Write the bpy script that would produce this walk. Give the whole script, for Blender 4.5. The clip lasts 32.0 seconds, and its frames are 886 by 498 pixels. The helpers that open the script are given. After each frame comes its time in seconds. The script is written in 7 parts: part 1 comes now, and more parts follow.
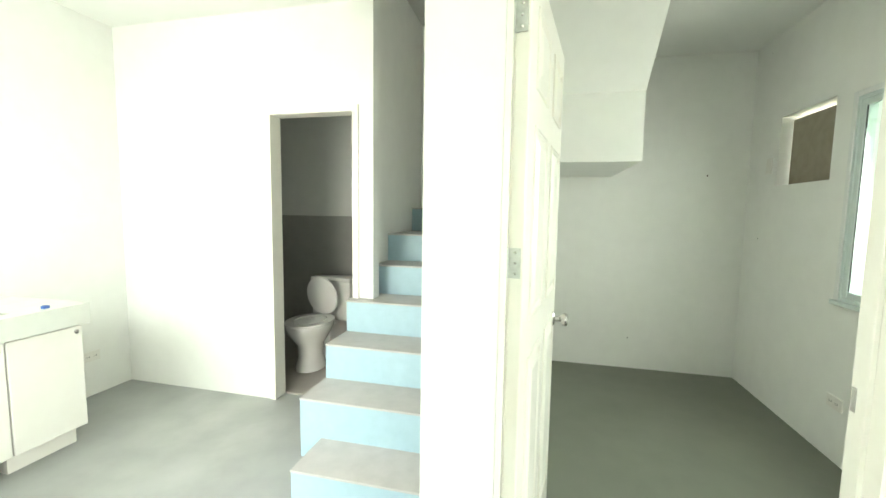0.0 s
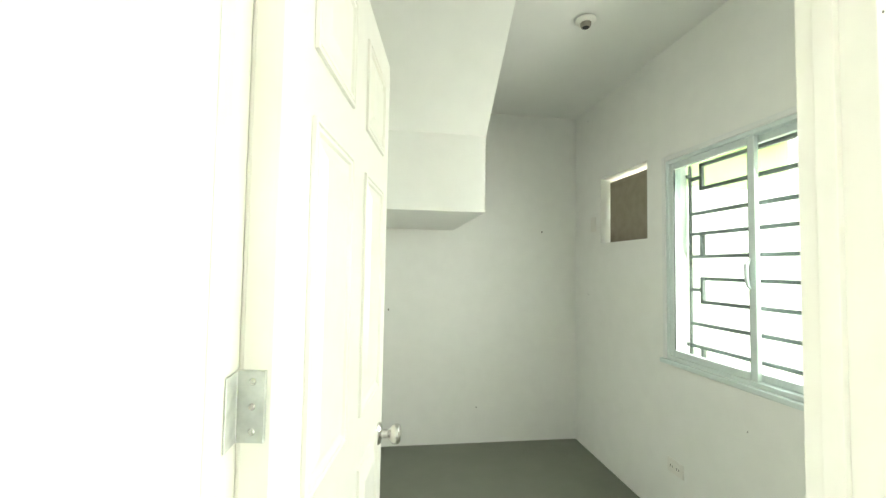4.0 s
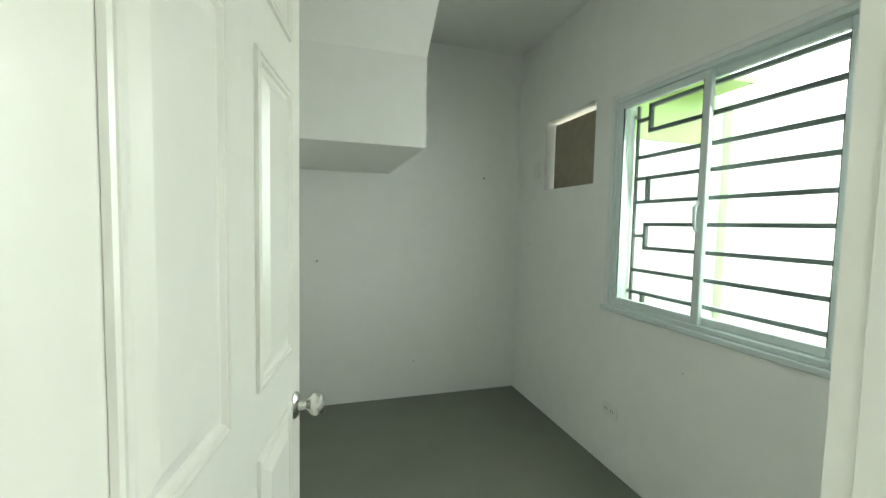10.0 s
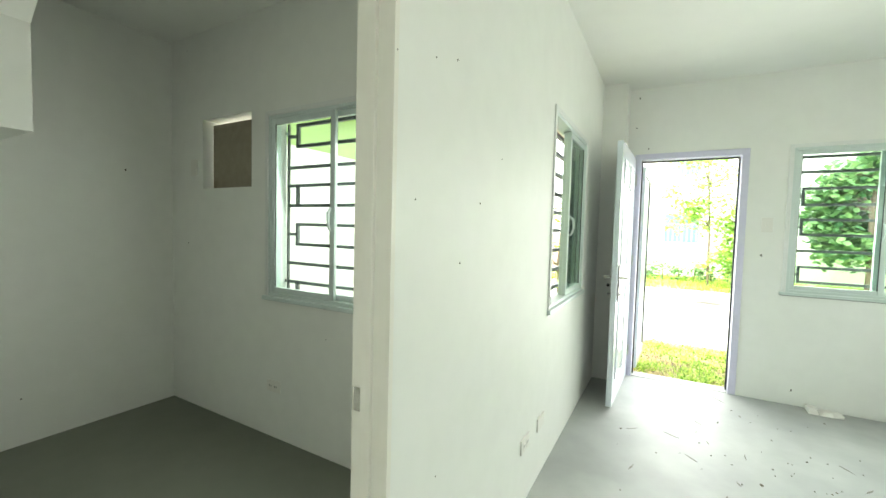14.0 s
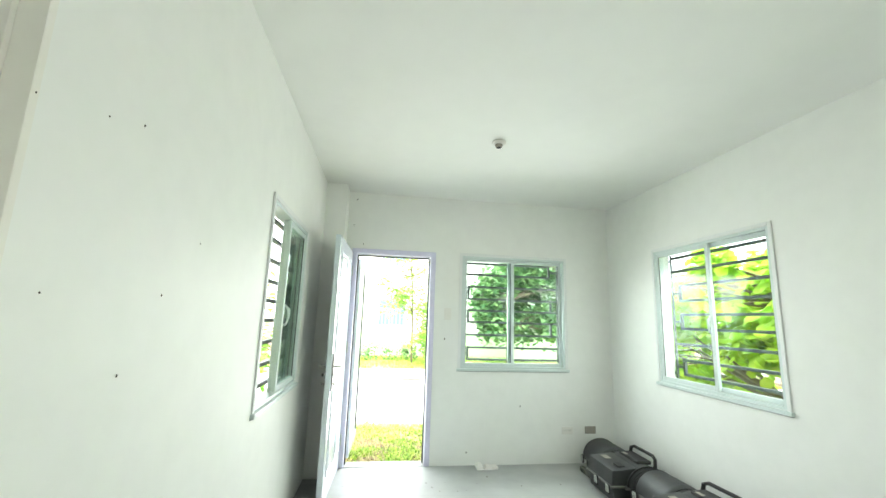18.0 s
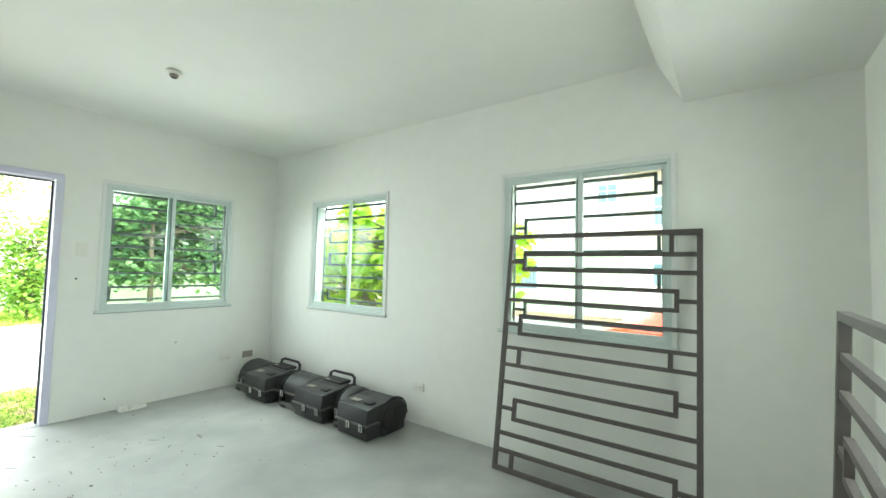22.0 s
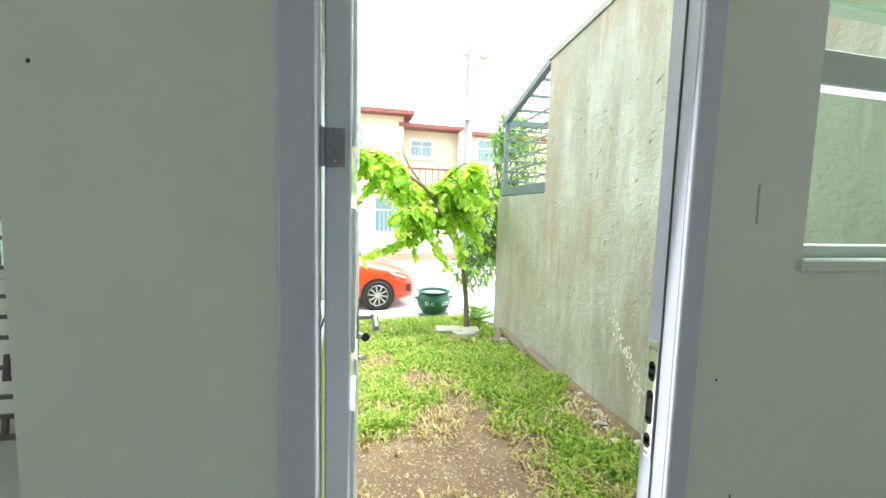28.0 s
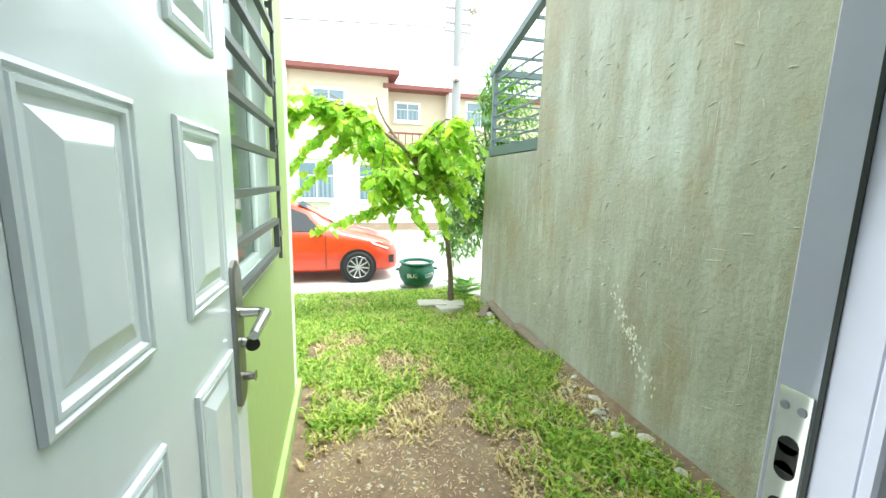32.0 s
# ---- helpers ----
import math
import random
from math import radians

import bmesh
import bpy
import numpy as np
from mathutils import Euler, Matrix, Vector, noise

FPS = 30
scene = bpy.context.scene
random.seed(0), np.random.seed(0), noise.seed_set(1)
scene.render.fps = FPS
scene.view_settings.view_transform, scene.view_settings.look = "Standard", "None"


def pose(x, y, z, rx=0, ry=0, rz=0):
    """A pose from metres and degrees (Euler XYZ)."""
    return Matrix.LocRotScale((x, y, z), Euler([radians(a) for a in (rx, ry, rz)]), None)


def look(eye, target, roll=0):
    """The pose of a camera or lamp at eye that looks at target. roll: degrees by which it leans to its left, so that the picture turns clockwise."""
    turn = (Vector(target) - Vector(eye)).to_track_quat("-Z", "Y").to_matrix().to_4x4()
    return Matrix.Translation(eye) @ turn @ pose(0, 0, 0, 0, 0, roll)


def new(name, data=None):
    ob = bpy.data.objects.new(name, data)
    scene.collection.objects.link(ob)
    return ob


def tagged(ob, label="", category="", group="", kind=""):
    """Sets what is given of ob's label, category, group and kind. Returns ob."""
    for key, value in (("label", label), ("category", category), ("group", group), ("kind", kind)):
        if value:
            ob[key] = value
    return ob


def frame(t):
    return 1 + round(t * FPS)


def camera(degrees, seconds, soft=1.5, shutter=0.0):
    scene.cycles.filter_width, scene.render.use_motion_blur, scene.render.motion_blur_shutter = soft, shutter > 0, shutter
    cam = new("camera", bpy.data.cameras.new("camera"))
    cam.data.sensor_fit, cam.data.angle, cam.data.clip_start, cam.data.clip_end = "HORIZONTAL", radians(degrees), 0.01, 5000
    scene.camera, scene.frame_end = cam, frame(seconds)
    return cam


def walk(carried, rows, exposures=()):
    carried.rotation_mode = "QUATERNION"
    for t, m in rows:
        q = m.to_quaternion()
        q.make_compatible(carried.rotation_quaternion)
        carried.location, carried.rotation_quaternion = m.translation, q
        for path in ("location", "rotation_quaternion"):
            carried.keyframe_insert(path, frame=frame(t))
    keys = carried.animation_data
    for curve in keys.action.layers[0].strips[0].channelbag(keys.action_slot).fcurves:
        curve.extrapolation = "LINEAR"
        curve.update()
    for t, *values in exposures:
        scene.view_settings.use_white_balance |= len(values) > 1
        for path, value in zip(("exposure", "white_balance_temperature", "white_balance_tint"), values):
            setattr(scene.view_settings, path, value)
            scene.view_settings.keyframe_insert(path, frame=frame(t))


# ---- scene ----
cam = camera(95.8, 32.0)
PATH = [
    (0, (0.539, 0.787, 1.358), (0.086, 2.727, 1.179), 0.9),
    (0.5, (0.587, 0.798, 1.348), (0.356, 2.778, 1.186), 0.9),
    (1, (0.59, 0.801, 1.348), (0.503, 2.793, 1.19), 1.1),
    (1.5, (0.562, 0.811, 1.346), (0.574, 2.806, 1.195), 1.0),
    (2, (0.543, 0.828, 1.362), (0.633, 2.822, 1.234), 1.1),
    (2.5, (0.563, 0.917, 1.373), (0.713, 2.911, 1.309), 1.0),
    (3, (0.622, 1.104, 1.385), (0.824, 3.094, 1.383), 0.9),
    (3.5, (0.626, 1.259, 1.377), (0.879, 3.242, 1.423), 1.2),
    (4, (0.637, 1.376, 1.391), (0.907, 3.356, 1.483), 1.0),
    (4.5, (0.633, 1.484, 1.412), (0.941, 3.456, 1.545), 1.3),
    (6.5, (0.778, 1.779, 1.45), (1.199, 3.717, 1.707), 0.8),
    (7, (0.799, 1.787, 1.384), (1.212, 3.727, 1.643), 1.3),
    (7.5, (0.806, 1.794, 1.356), (1.233, 3.741, 1.53), 1.2),
    (8, (0.801, 1.8, 1.34), (1.253, 3.748, 1.397), 1.3),
    (8.5, (0.778, 1.791, 1.33), (1.26, 3.732, 1.289), 1.2),
    (9, (0.751, 1.752, 1.329), (1.255, 3.685, 1.225), 1.2),
    (9.5, (0.712, 1.699, 1.331), (1.252, 3.621, 1.207), 1.2),
    (10, (0.68, 1.611, 1.332), (1.26, 3.521, 1.209), 1.2),
    (10.5, (0.659, 1.58, 1.333), (1.3, 3.47, 1.209), 1.3),
    (11, (0.645, 1.51, 1.328), (1.323, 3.388, 1.208), 1.3),
    (11.5, (0.612, 1.421, 1.321), (1.366, 3.27, 1.199), 1.2),
    (12, (0.589, 1.356, 1.319), (1.478, 3.143, 1.186), 1.3),
    (12.5, (0.547, 1.327, 1.329), (1.648, 2.991, 1.188), 1.4),
    (13, (0.537, 1.306, 1.337), (1.896, 2.768, 1.201), 1.5),
    (13.5, (0.548, 1.285, 1.342), (2.143, 2.485, 1.221), 1.5),
    (14, (0.552, 1.27, 1.351), (2.293, 2.249, 1.25), 1.5),
    (14.5, (0.546, 1.269, 1.355), (2.38, 2.064, 1.289), 1.5),
    (16.5, (0.688, 1.145, 1.421), (2.653, 1.42, 1.668), 1.7),
    (17, (0.686, 1.146, 1.419), (2.656, 1.284, 1.736), 1.6),
    (17.5, (0.632, 1.186, 1.424), (2.603, 1.142, 1.761), 1.7),
    (18, (0.592, 1.224, 1.4), (2.542, 0.949, 1.744), 1.8),
    (18.5, (0.524, 1.226, 1.386), (2.436, 0.742, 1.715), 1.7),
    (19, (0.432, 1.243, 1.359), (2.307, 0.612, 1.653), 1.5),
    (19.5, (0.389, 1.247, 1.356), (2.226, 0.488, 1.578), 1.4),
    (20, (0.342, 1.306, 1.335), (2.095, 0.358, 1.508), 1.5),
    (20.5, (0.299, 1.391, 1.339), (1.895, 0.192, 1.467), 1.4),
    (21, (0.264, 1.46, 1.356), (1.694, 0.066, 1.468), 1.3),
    (21.5, (0.199, 1.488, 1.362), (1.501, -0.027, 1.467), 1.3),
    (22, (0.116, 1.547, 1.351), (1.29, -0.069, 1.453), 1.3),
    (22.5, (0.072, 1.639, 1.364), (1.116, -0.065, 1.44), 1.1),
    (23, (0.056, 1.665, 1.354), (1.027, -0.083, 1.4), 1.2),
    (23.5, (0.052, 1.729, 1.299), (0.951, -0.058, 1.293), 1.1),
    (24, (0.04, 1.829, 1.273), (0.847, 0.002, 1.164), 1.4),
    (24.5, (0.001, 1.872, 1.271), (0.704, 0.009, 1.078), 1.3),
    (26.5, (-0.438, 1.913, 1.297), (-0.229, -0.059, 1.037), 1.6),
    (27, (-0.498, 1.879, 1.315), (-0.53, -0.105, 1.063), 1.5),
    (27.5, (-0.539, 1.81, 1.327), (-0.814, -0.157, 1.094), 1.3),
    (28, (-0.581, 1.718, 1.361), (-1.03, -0.222, 1.181), 1.6),
    (28.5, (-0.601, 1.683, 1.396), (-1.12, -0.248, 1.366), 1.6),
    (29, (-0.644, 1.661, 1.418), (-1.178, -0.264, 1.518), 1.6),
    (29.5, (-0.684, 1.65, 1.424), (-1.216, -0.267, 1.626), 1.6),
    (30, (-0.717, 1.603, 1.39), (-1.243, -0.313, 1.617), 1.7),
    (30.5, (-0.757, 1.56, 1.34), (-1.281, -0.366, 1.46), 1.5),
    (31, (-0.774, 1.443, 1.304), (-1.287, -0.49, 1.243), 1.4),
    (31.5, (-0.781, 1.33, 1.28), (-1.277, -0.595, 1.058), 1.3),
    (32, (-0.796, 1.286, 1.288), (-1.288, -0.624, 0.96), 1.4),
]
EXPOSURES = [
    (0, 3.55, 6550, 8), (4, 3.65, 6600, 11), (6.5, 3.02, 6450, 9), (8, 2.96, 6450, 9), (10, 2.8, 6200, 8), (11, 2.9, 6300, 8), (12, 3.3, 6350, 10), (13, 2.88, 6500, 9), (14, 2.52, 6500, 7), (17, 2.55, 6300, 10),
    (19, 2.52, 6250, 10), (21, 1.8, 6400, 6), (22, 2.35, 6200, 7), (23, 2.85, 6300, 9), (24, 3.0, 6250, 11), (27, 1.88, 6250, 9), (28, 1.82, 6200, 8), (29, 1.55, 6100, 3), (30, 1.53, 6000, 3), (32, 1.53, 6000, 2),
]
walk(cam, [(t, look(eye, target, roll)) for t, eye, target, roll in PATH], EXPOSURES)

# ---- world, sun, large lights ----
SUN_ELEV, SUN_AZ = radians(66), radians(292)   # azimuth: clockwise from +y
world = bpy.data.worlds.new("world")
scene.world = world
world.use_nodes = True
wn = world.node_tree
wn.nodes.clear()
sky = wn.nodes.new("ShaderNodeTexSky")
sky.sky_type = "NISHITA"
sky.sun_disc = False
sky.sun_elevation, sky.sun_rotation = SUN_ELEV, SUN_AZ
sky.air_density, sky.dust_density, sky.ozone_density = 0.5, 8.0, 0.2
bg = wn.nodes.new("ShaderNodeBackground")
bg.inputs["Strength"].default_value = 0.15
wo = wn.nodes.new("ShaderNodeOutputWorld")
haze = wn.nodes.new("ShaderNodeMix")                  # bright milky overcast veil over the whole sky
haze.data_type = "RGBA"
haze.inputs[0].default_value, haze.inputs[7].default_value = 0.75, (10.0, 10.2, 10.1, 1)
wn.links.new(sky.outputs[0], haze.inputs[6])
wn.links.new(haze.outputs[2], bg.inputs[0])
wn.links.new(bg.outputs[0], wo.inputs[0])
sun_data = bpy.data.lights.new("sun", "SUN")
sun_data.energy, sun_data.angle, sun_data.color = 1.5, radians(25), (1.0, 0.97, 0.90)
sun = new("sun", sun_data)
sun.matrix_world = look((0, 0, 30), (-math.sin(SUN_AZ) * math.cos(SUN_ELEV), -math.cos(SUN_AZ) * math.cos(SUN_ELEV), 30 - math.sin(SUN_ELEV)))


def sky_light(name, eye, target, w, h, power, spread=145):
    """Skylight entering through one opening."""
    d = bpy.data.lights.new(name, "AREA")
    d.shape, d.size, d.size_y, d.energy, d.color = "RECTANGLE", w, h, power, (1.0, 1.0, 0.94)
    d.spread = radians(spread)
    o = new(name, d)
    o.matrix_world = look(eye, target)
    return o


sky_light("skylight_front", (4.85, -0.13, 1.5), (2.2, -0.13, 0.4), 1.05, 1.05, 4.2)
sky_light("skylight_south_a", (3.38, -1.36, 1.5), (3.38, 1.3, 0.2), 1.05, 1.05, 2.4, 175)
sky_light("skylight_south_b", (0.97, -1.36, 1.5), (0.97, 1.3, 0.2), 1.05, 1.05, 1.2, 175)
sky_light("skylight_west", (-0.49, -0.06, 1.5), (2.2, -0.06, 1.3), 1.0, 1.05, 2.2, 150)
sky_light("skylight_bedroom", (2.32, 2.92, 1.5), (-0.4, 2.92, 0.6), 1.0, 1.05, 2.25, 165)
sky_light("skylight_kitchen", (-1.95, 0.98, 1.6), (-1.95, 4, 0.9), 0.8, 0.7, 2.7, 175)
sky_light("skylight_back_door", (-0.86, 1.05, 1.05), (-0.86, 2.2, 0.95), 0.6, 1.8, 2.4, 170)
sky_light("skylight_front_door", (4.86, 1.14, 1.05), (3.6, 1.14, 0.85), 0.68, 1.8, 3.4, 160)


# ---- materials ----
def material(name, color, rough=0.6, metal=0.0, spec=0.5, grain=0.0, grain_scale=60.0, bump=0.0, stain=0.0, stain_color=(0.3, 0.28, 0.22), stain_scale=2.0,
             coat=0.0, rand=0.0, stain_low=0.55, stretch=1.0):
    """Painted or plain surface: base colour with fine grain, broad stains and a small relief."""
    m = bpy.data.materials.new(name)
    m.use_nodes = True
    nt = m.node_tree
    b = nt.nodes["Principled BSDF"]
    b.inputs["Roughness"].default_value, b.inputs["Metallic"].default_value = rough, metal
    b.inputs["Specular IOR Level"].default_value, b.inputs["Coat Weight"].default_value = spec, coat
    co = nt.nodes.new("ShaderNodeTexCoord")
    mp = nt.nodes.new("ShaderNodeNewGeometry")
    out = nt.nodes.new("ShaderNodeRGB")
    out.outputs[0].default_value = (*color, 1)
    last = out.outputs[0]

    def mix(fac, c2, mode="MIX"):
        x = nt.nodes.new("ShaderNodeMix")
        x.data_type, x.blend_type = "RGBA", mode
        nt.links.new(fac, x.inputs[0])
        nt.links.new(last, x.inputs[6])
        x.inputs[7].default_value = (*c2, 1)
        return x.outputs[2]

    def noise_fac(scale, detail, lo, hi, amount):
        n = nt.nodes.new("ShaderNodeTexNoise")
        n.inputs["Scale"].default_value, n.inputs["Detail"].default_value = scale, detail
        if stretch != 1.0:
            vm = nt.nodes.new("ShaderNodeVectorMath")
            vm.operation, vm.inputs[1].default_value = "MULTIPLY", (1.0, 1.0, stretch)
            nt.links.new(mp.outputs["Position"], vm.inputs[0])
            nt.links.new(vm.outputs[0], n.inputs["Vector"])
        else:
            nt.links.new(mp.outputs["Position"], n.inputs["Vector"])
        r = nt.nodes.new("ShaderNodeMapRange")
        r.inputs["From Min"].default_value, r.inputs["From Max"].default_value = lo, hi
        r.inputs["To Max"].default_value = amount
        nt.links.new(n.outputs["Fac"], r.inputs["Value"])
        return n, r.outputs[0]

    if stain:
        _, f1 = noise_fac(stain_scale, 6, stain_low, stain_low + 0.2, stain)
        last = mix(f1, stain_color)
    if grain:
        _, f2 = noise_fac(grain_scale, 4, 0.35, 0.75, grain)
        last = mix(f2, tuple(c * 0.45 for c in color))
    if rand:
        oi = nt.nodes.new("ShaderNodeObjectInfo")
        r = nt.nodes.new("ShaderNodeMath")
        r.operation = "MULTIPLY"
        r.inputs[1].default_value = rand
        nt.links.new(oi.outputs["Random"], r.inputs[0])
        last = mix(r.outputs[0], tuple(c * 0.5 for c in color))
    nt.links.new(last, b.inputs["Base Color"])
    if bump:
        n, _ = noise_fac(grain_scale * 1.3, 5, 0, 1, 1)
        bp = nt.nodes.new("ShaderNodeBump")
        bp.inputs["Strength"].default_value, bp.inputs["Distance"].default_value = bump, 0.01
        nt.links.new(n.outputs["Fac"], bp.inputs["Height"])
        nt.links.new(bp.outputs[0], b.inputs["Normal"])
    return m


M_WALL = material("white_wall_paint", (0.80, 0.81, 0.77), 0.55, grain=0.06, grain_scale=9, bump=0.12, stain=0.10, stain_color=(0.62, 0.63, 0.56), stain_scale=0.9)
M_CEIL = material("ceiling_paint", (0.79, 0.80, 0.76), 0.7, grain=0.05, grain_scale=5, bump=0.06, stain=0.08, stain_color=(0.66, 0.67, 0.6), stain_scale=1.3)
M_FLOOR = material("bare_cement_floor", (0.33, 0.345, 0.33), 0.5, grain=0.32, grain_scale=3.2, bump=0.10, stain=0.6, stain_color=(0.50, 0.515, 0.485), stain_scale=0.9, stain_low=0.47)
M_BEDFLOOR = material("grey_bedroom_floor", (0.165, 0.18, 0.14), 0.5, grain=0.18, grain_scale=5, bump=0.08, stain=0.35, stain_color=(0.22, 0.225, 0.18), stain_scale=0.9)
M_TREAD = material("stair_tread_cement", (0.45, 0.44, 0.42), 0.6, grain=0.2, grain_scale=12, bump=0.1, stain=0.3, stain_color=(0.5, 0.5, 0.48))
M_RISER = material("pale_blue_stair_paint", (0.33, 0.47, 0.53), 0.5, grain=0.12, grain_scale=18, bump=0.1, stain=0.4, stain_color=(0.42, 0.56, 0.62), stain_scale=4)
M_CREAM = material("cream_door_paint", (0.80, 0.785, 0.715), 0.28, grain=0.05, grain_scale=20, bump=0.03, stain=0.15, stain_color=(0.72, 0.64, 0.44), stain_scale=2.5, coat=0.2)
M_DOORW = material("white_door_enamel", (0.74, 0.80, 0.87), 0.2, grain=0.04, grain_scale=24, bump=0.03, stain=0.08, stain_color=(0.6, 0.64, 0.64), coat=0.3)
M_FRAME = material("pale_lilac_door_frame", (0.63, 0.62, 0.76), 0.4, grain=0.08, grain_scale=30, bump=0.03, stain=0.2, stain_color=(0.52, 0.52, 0.6), stain_scale=5)
M_ALU = material("powder_coated_window_frame", (0.60, 0.68, 0.655), 0.35, grain=0.05, grain_scale=40, bump=0.02, stain=0.15, stain_color=(0.48, 0.55, 0.53), stain_scale=6)
M_TRIM = material("pale_window_trim", (0.74, 0.76, 0.74), 0.5, grain=0.06, grain_scale=20, bump=0.04, stain=0.15, stain_color=(0.6, 0.62, 0.58), stain_scale=5)
M_SEAL = material("dark_rubber_seal", (0.04, 0.045, 0.045), 0.7, grain=0.1)
M_IRON = material("dark_painted_steel", (0.085, 0.075, 0.07), 0.5, grain=0.3, grain_scale=35, bump=0.05, stain=0.3, stain_color=(0.15, 0.12, 0.10), stain_scale=7)
M_GRILLE = material("grey_green_painted_steel", (0.085, 0.098, 0.094), 0.45, grain=0.2, grain_scale=35, bump=0.04)
M_STEEL = material("brushed_steel", (0.62, 0.61, 0.58), 0.25, metal=1.0, grain=0.1, grain_scale=80)
M_LOCK = material("satin_lock_steel", (0.30, 0.29, 0.28), 0.35, metal=0.85, grain=0.2, grain_scale=90)
M_ZINC = material("dull_painted_zinc", (0.33, 0.33, 0.39), 0.5, metal=0.2, grain=0.3, grain_scale=60)
M_STEELW = material("worn_hinge_steel", (0.55, 0.57, 0.54), 0.45, metal=0.6, grain=0.3, grain_scale=60, stain=0.6, stain_color=(0.75, 0.76, 0.7), stain_scale=25, stain_low=0.45)
M_BLACK = material("black_case_plastic", (0.026, 0.029, 0.029), 0.5, grain=0.3, grain_scale=40, bump=0.12, stain=0.5, stain_color=(0.065, 0.066, 0.06), stain_scale=6)
M_DUSTY = material("dusty_grey_plastic", (0.11, 0.112, 0.10), 0.7, grain=0.4, grain_scale=30, bump=0.1, stain=0.5, stain_color=(0.05, 0.05, 0.045), stain_scale=8)
M_BLACK2 = material("worn_black_rubber", (0.013, 0.013, 0.013), 0.6, grain=0.2, grain_scale=50, bump=0.1)
M_PLASTIC = material("white_plastic", (0.76, 0.75, 0.70), 0.35, grain=0.05)
M_HOLE = material("dark_socket_hole", (0.03, 0.03, 0.03), 0.8)
M_CERAMIC = material("white_ceramic", (0.78, 0.77, 0.74), 0.08, grain=0.02, coat=0.6)
M_TILE = material("grey_wall_tile", (0.40, 0.40, 0.375), 0.3, grain=0.15, grain_scale=10, rand=0.1)
M_CRFLOOR = material("bathroom_floor_cement", (0.40, 0.37, 0.33), 0.5, grain=0.2, grain_scale=10, stain=0.3)
M_GREEN = material("light_green_exterior_paint", (0.36, 0.48, 0.18), 0.55, grain=0.1, grain_scale=12, bump=0.12, stain=0.25, stain_color=(0.42, 0.56, 0.22), stain_scale=1.4)
def plaster_material(name):
    """Bare cement render: olive-grey ground, pale lime veils running down, brown damp, trowel ridges and pits."""
    m = bpy.data.materials.new(name)
    m.use_nodes = True
    nt = m.node_tree
    b = nt.nodes["Principled BSDF"]
    b.inputs["Roughness"].default_value, b.inputs["Specular IOR Level"].default_value = 0.85, 0.3
    geo = nt.nodes.new("ShaderNodeNewGeometry")

    def layer(vec, scale, detail, rough=0.6):
        vm = nt.nodes.new("ShaderNodeVectorMath")
        vm.operation, vm.inputs[1].default_value = "MULTIPLY", vec
        nt.links.new(geo.outputs["Position"], vm.inputs[0])
        n = nt.nodes.new("ShaderNodeTexNoise")
        n.inputs["Scale"].default_value, n.inputs["Detail"].default_value, n.inputs["Roughness"].default_value = scale, detail, rough
        nt.links.new(vm.outputs[0], n.inputs["Vector"])
        return n.outputs["Fac"]

    def ramp(fac, lo, hi, top):
        r = nt.nodes.new("ShaderNodeMapRange")
        r.inputs["From Min"].default_value, r.inputs["From Max"].default_value, r.inputs["To Max"].default_value = lo, hi, top
        nt.links.new(fac, r.inputs["Value"])
        return r.outputs[0]

    def times(p, q):
        k = nt.nodes.new("ShaderNodeMath")
        k.operation = "MULTIPLY"
        nt.links.new(p, k.inputs[0])
        nt.links.new(q, k.inputs[1])
        return k.outputs[0]

    base = nt.nodes.new("ShaderNodeRGB")
    base.outputs[0].default_value = (0.365, 0.36, 0.305, 1)
    last = base.outputs[0]
    veil = times(ramp(layer((1, 3.4, 0.7), 1.3, 6), 0.42, 0.66, 1.0), ramp(layer((1, 0.8, 0.7), 0.9, 3), 0.40, 0.60, 0.85))
    fine = times(ramp(layer((1, 13.0, 1.3), 1.0, 6, 0.7), 0.52, 0.70, 0.7), ramp(layer((1, 1, 1), 1.4, 3), 0.42, 0.62, 0.75))
    brown = ramp(layer((1, 1.2, 0.8), 1.9, 5), 0.50, 0.66, 0.7)
    damp = ramp(layer((1, 1.0, 0.7), 0.75, 5, 0.65), 0.44, 0.60, 0.55)
    pits = ramp(layer((1, 1, 1), 26.0, 5, 0.7), 0.56, 0.70, 0.45)
    for fac, col in ((damp, (0.285, 0.28, 0.235)), (brown, (0.34, 0.285, 0.20)), (veil, (0.53, 0.56, 0.53)), (fine, (0.60, 0.63, 0.60)), (pits, (0.26, 0.25, 0.21))):
        x = nt.nodes.new("ShaderNodeMix")
        x.data_type = "RGBA"
        nt.links.new(fac, x.inputs[0])
        nt.links.new(last, x.inputs[6])
        x.inputs[7].default_value = (*col, 1)
        last = x.outputs[2]
    nt.links.new(last, b.inputs["Base Color"])
    ridge = nt.nodes.new("ShaderNodeMath")
    ridge.operation = "MULTIPLY_ADD"
    nt.links.new(layer((1, 1.0, 0.8), 5.0, 4), ridge.inputs[0])
    ridge.inputs[1].default_value = 2.2
    nt.links.new(layer((1, 1, 1), 34.0, 5, 0.7), ridge.inputs[2])
    bp = nt.nodes.new("ShaderNodeBump")
    bp.inputs["Strength"].default_value, bp.inputs["Distance"].default_value = 0.55, 0.014
    nt.links.new(ridge.outputs[0], bp.inputs["Height"])
    nt.links.new(bp.outputs[0], b.inputs["Normal"])
    return m


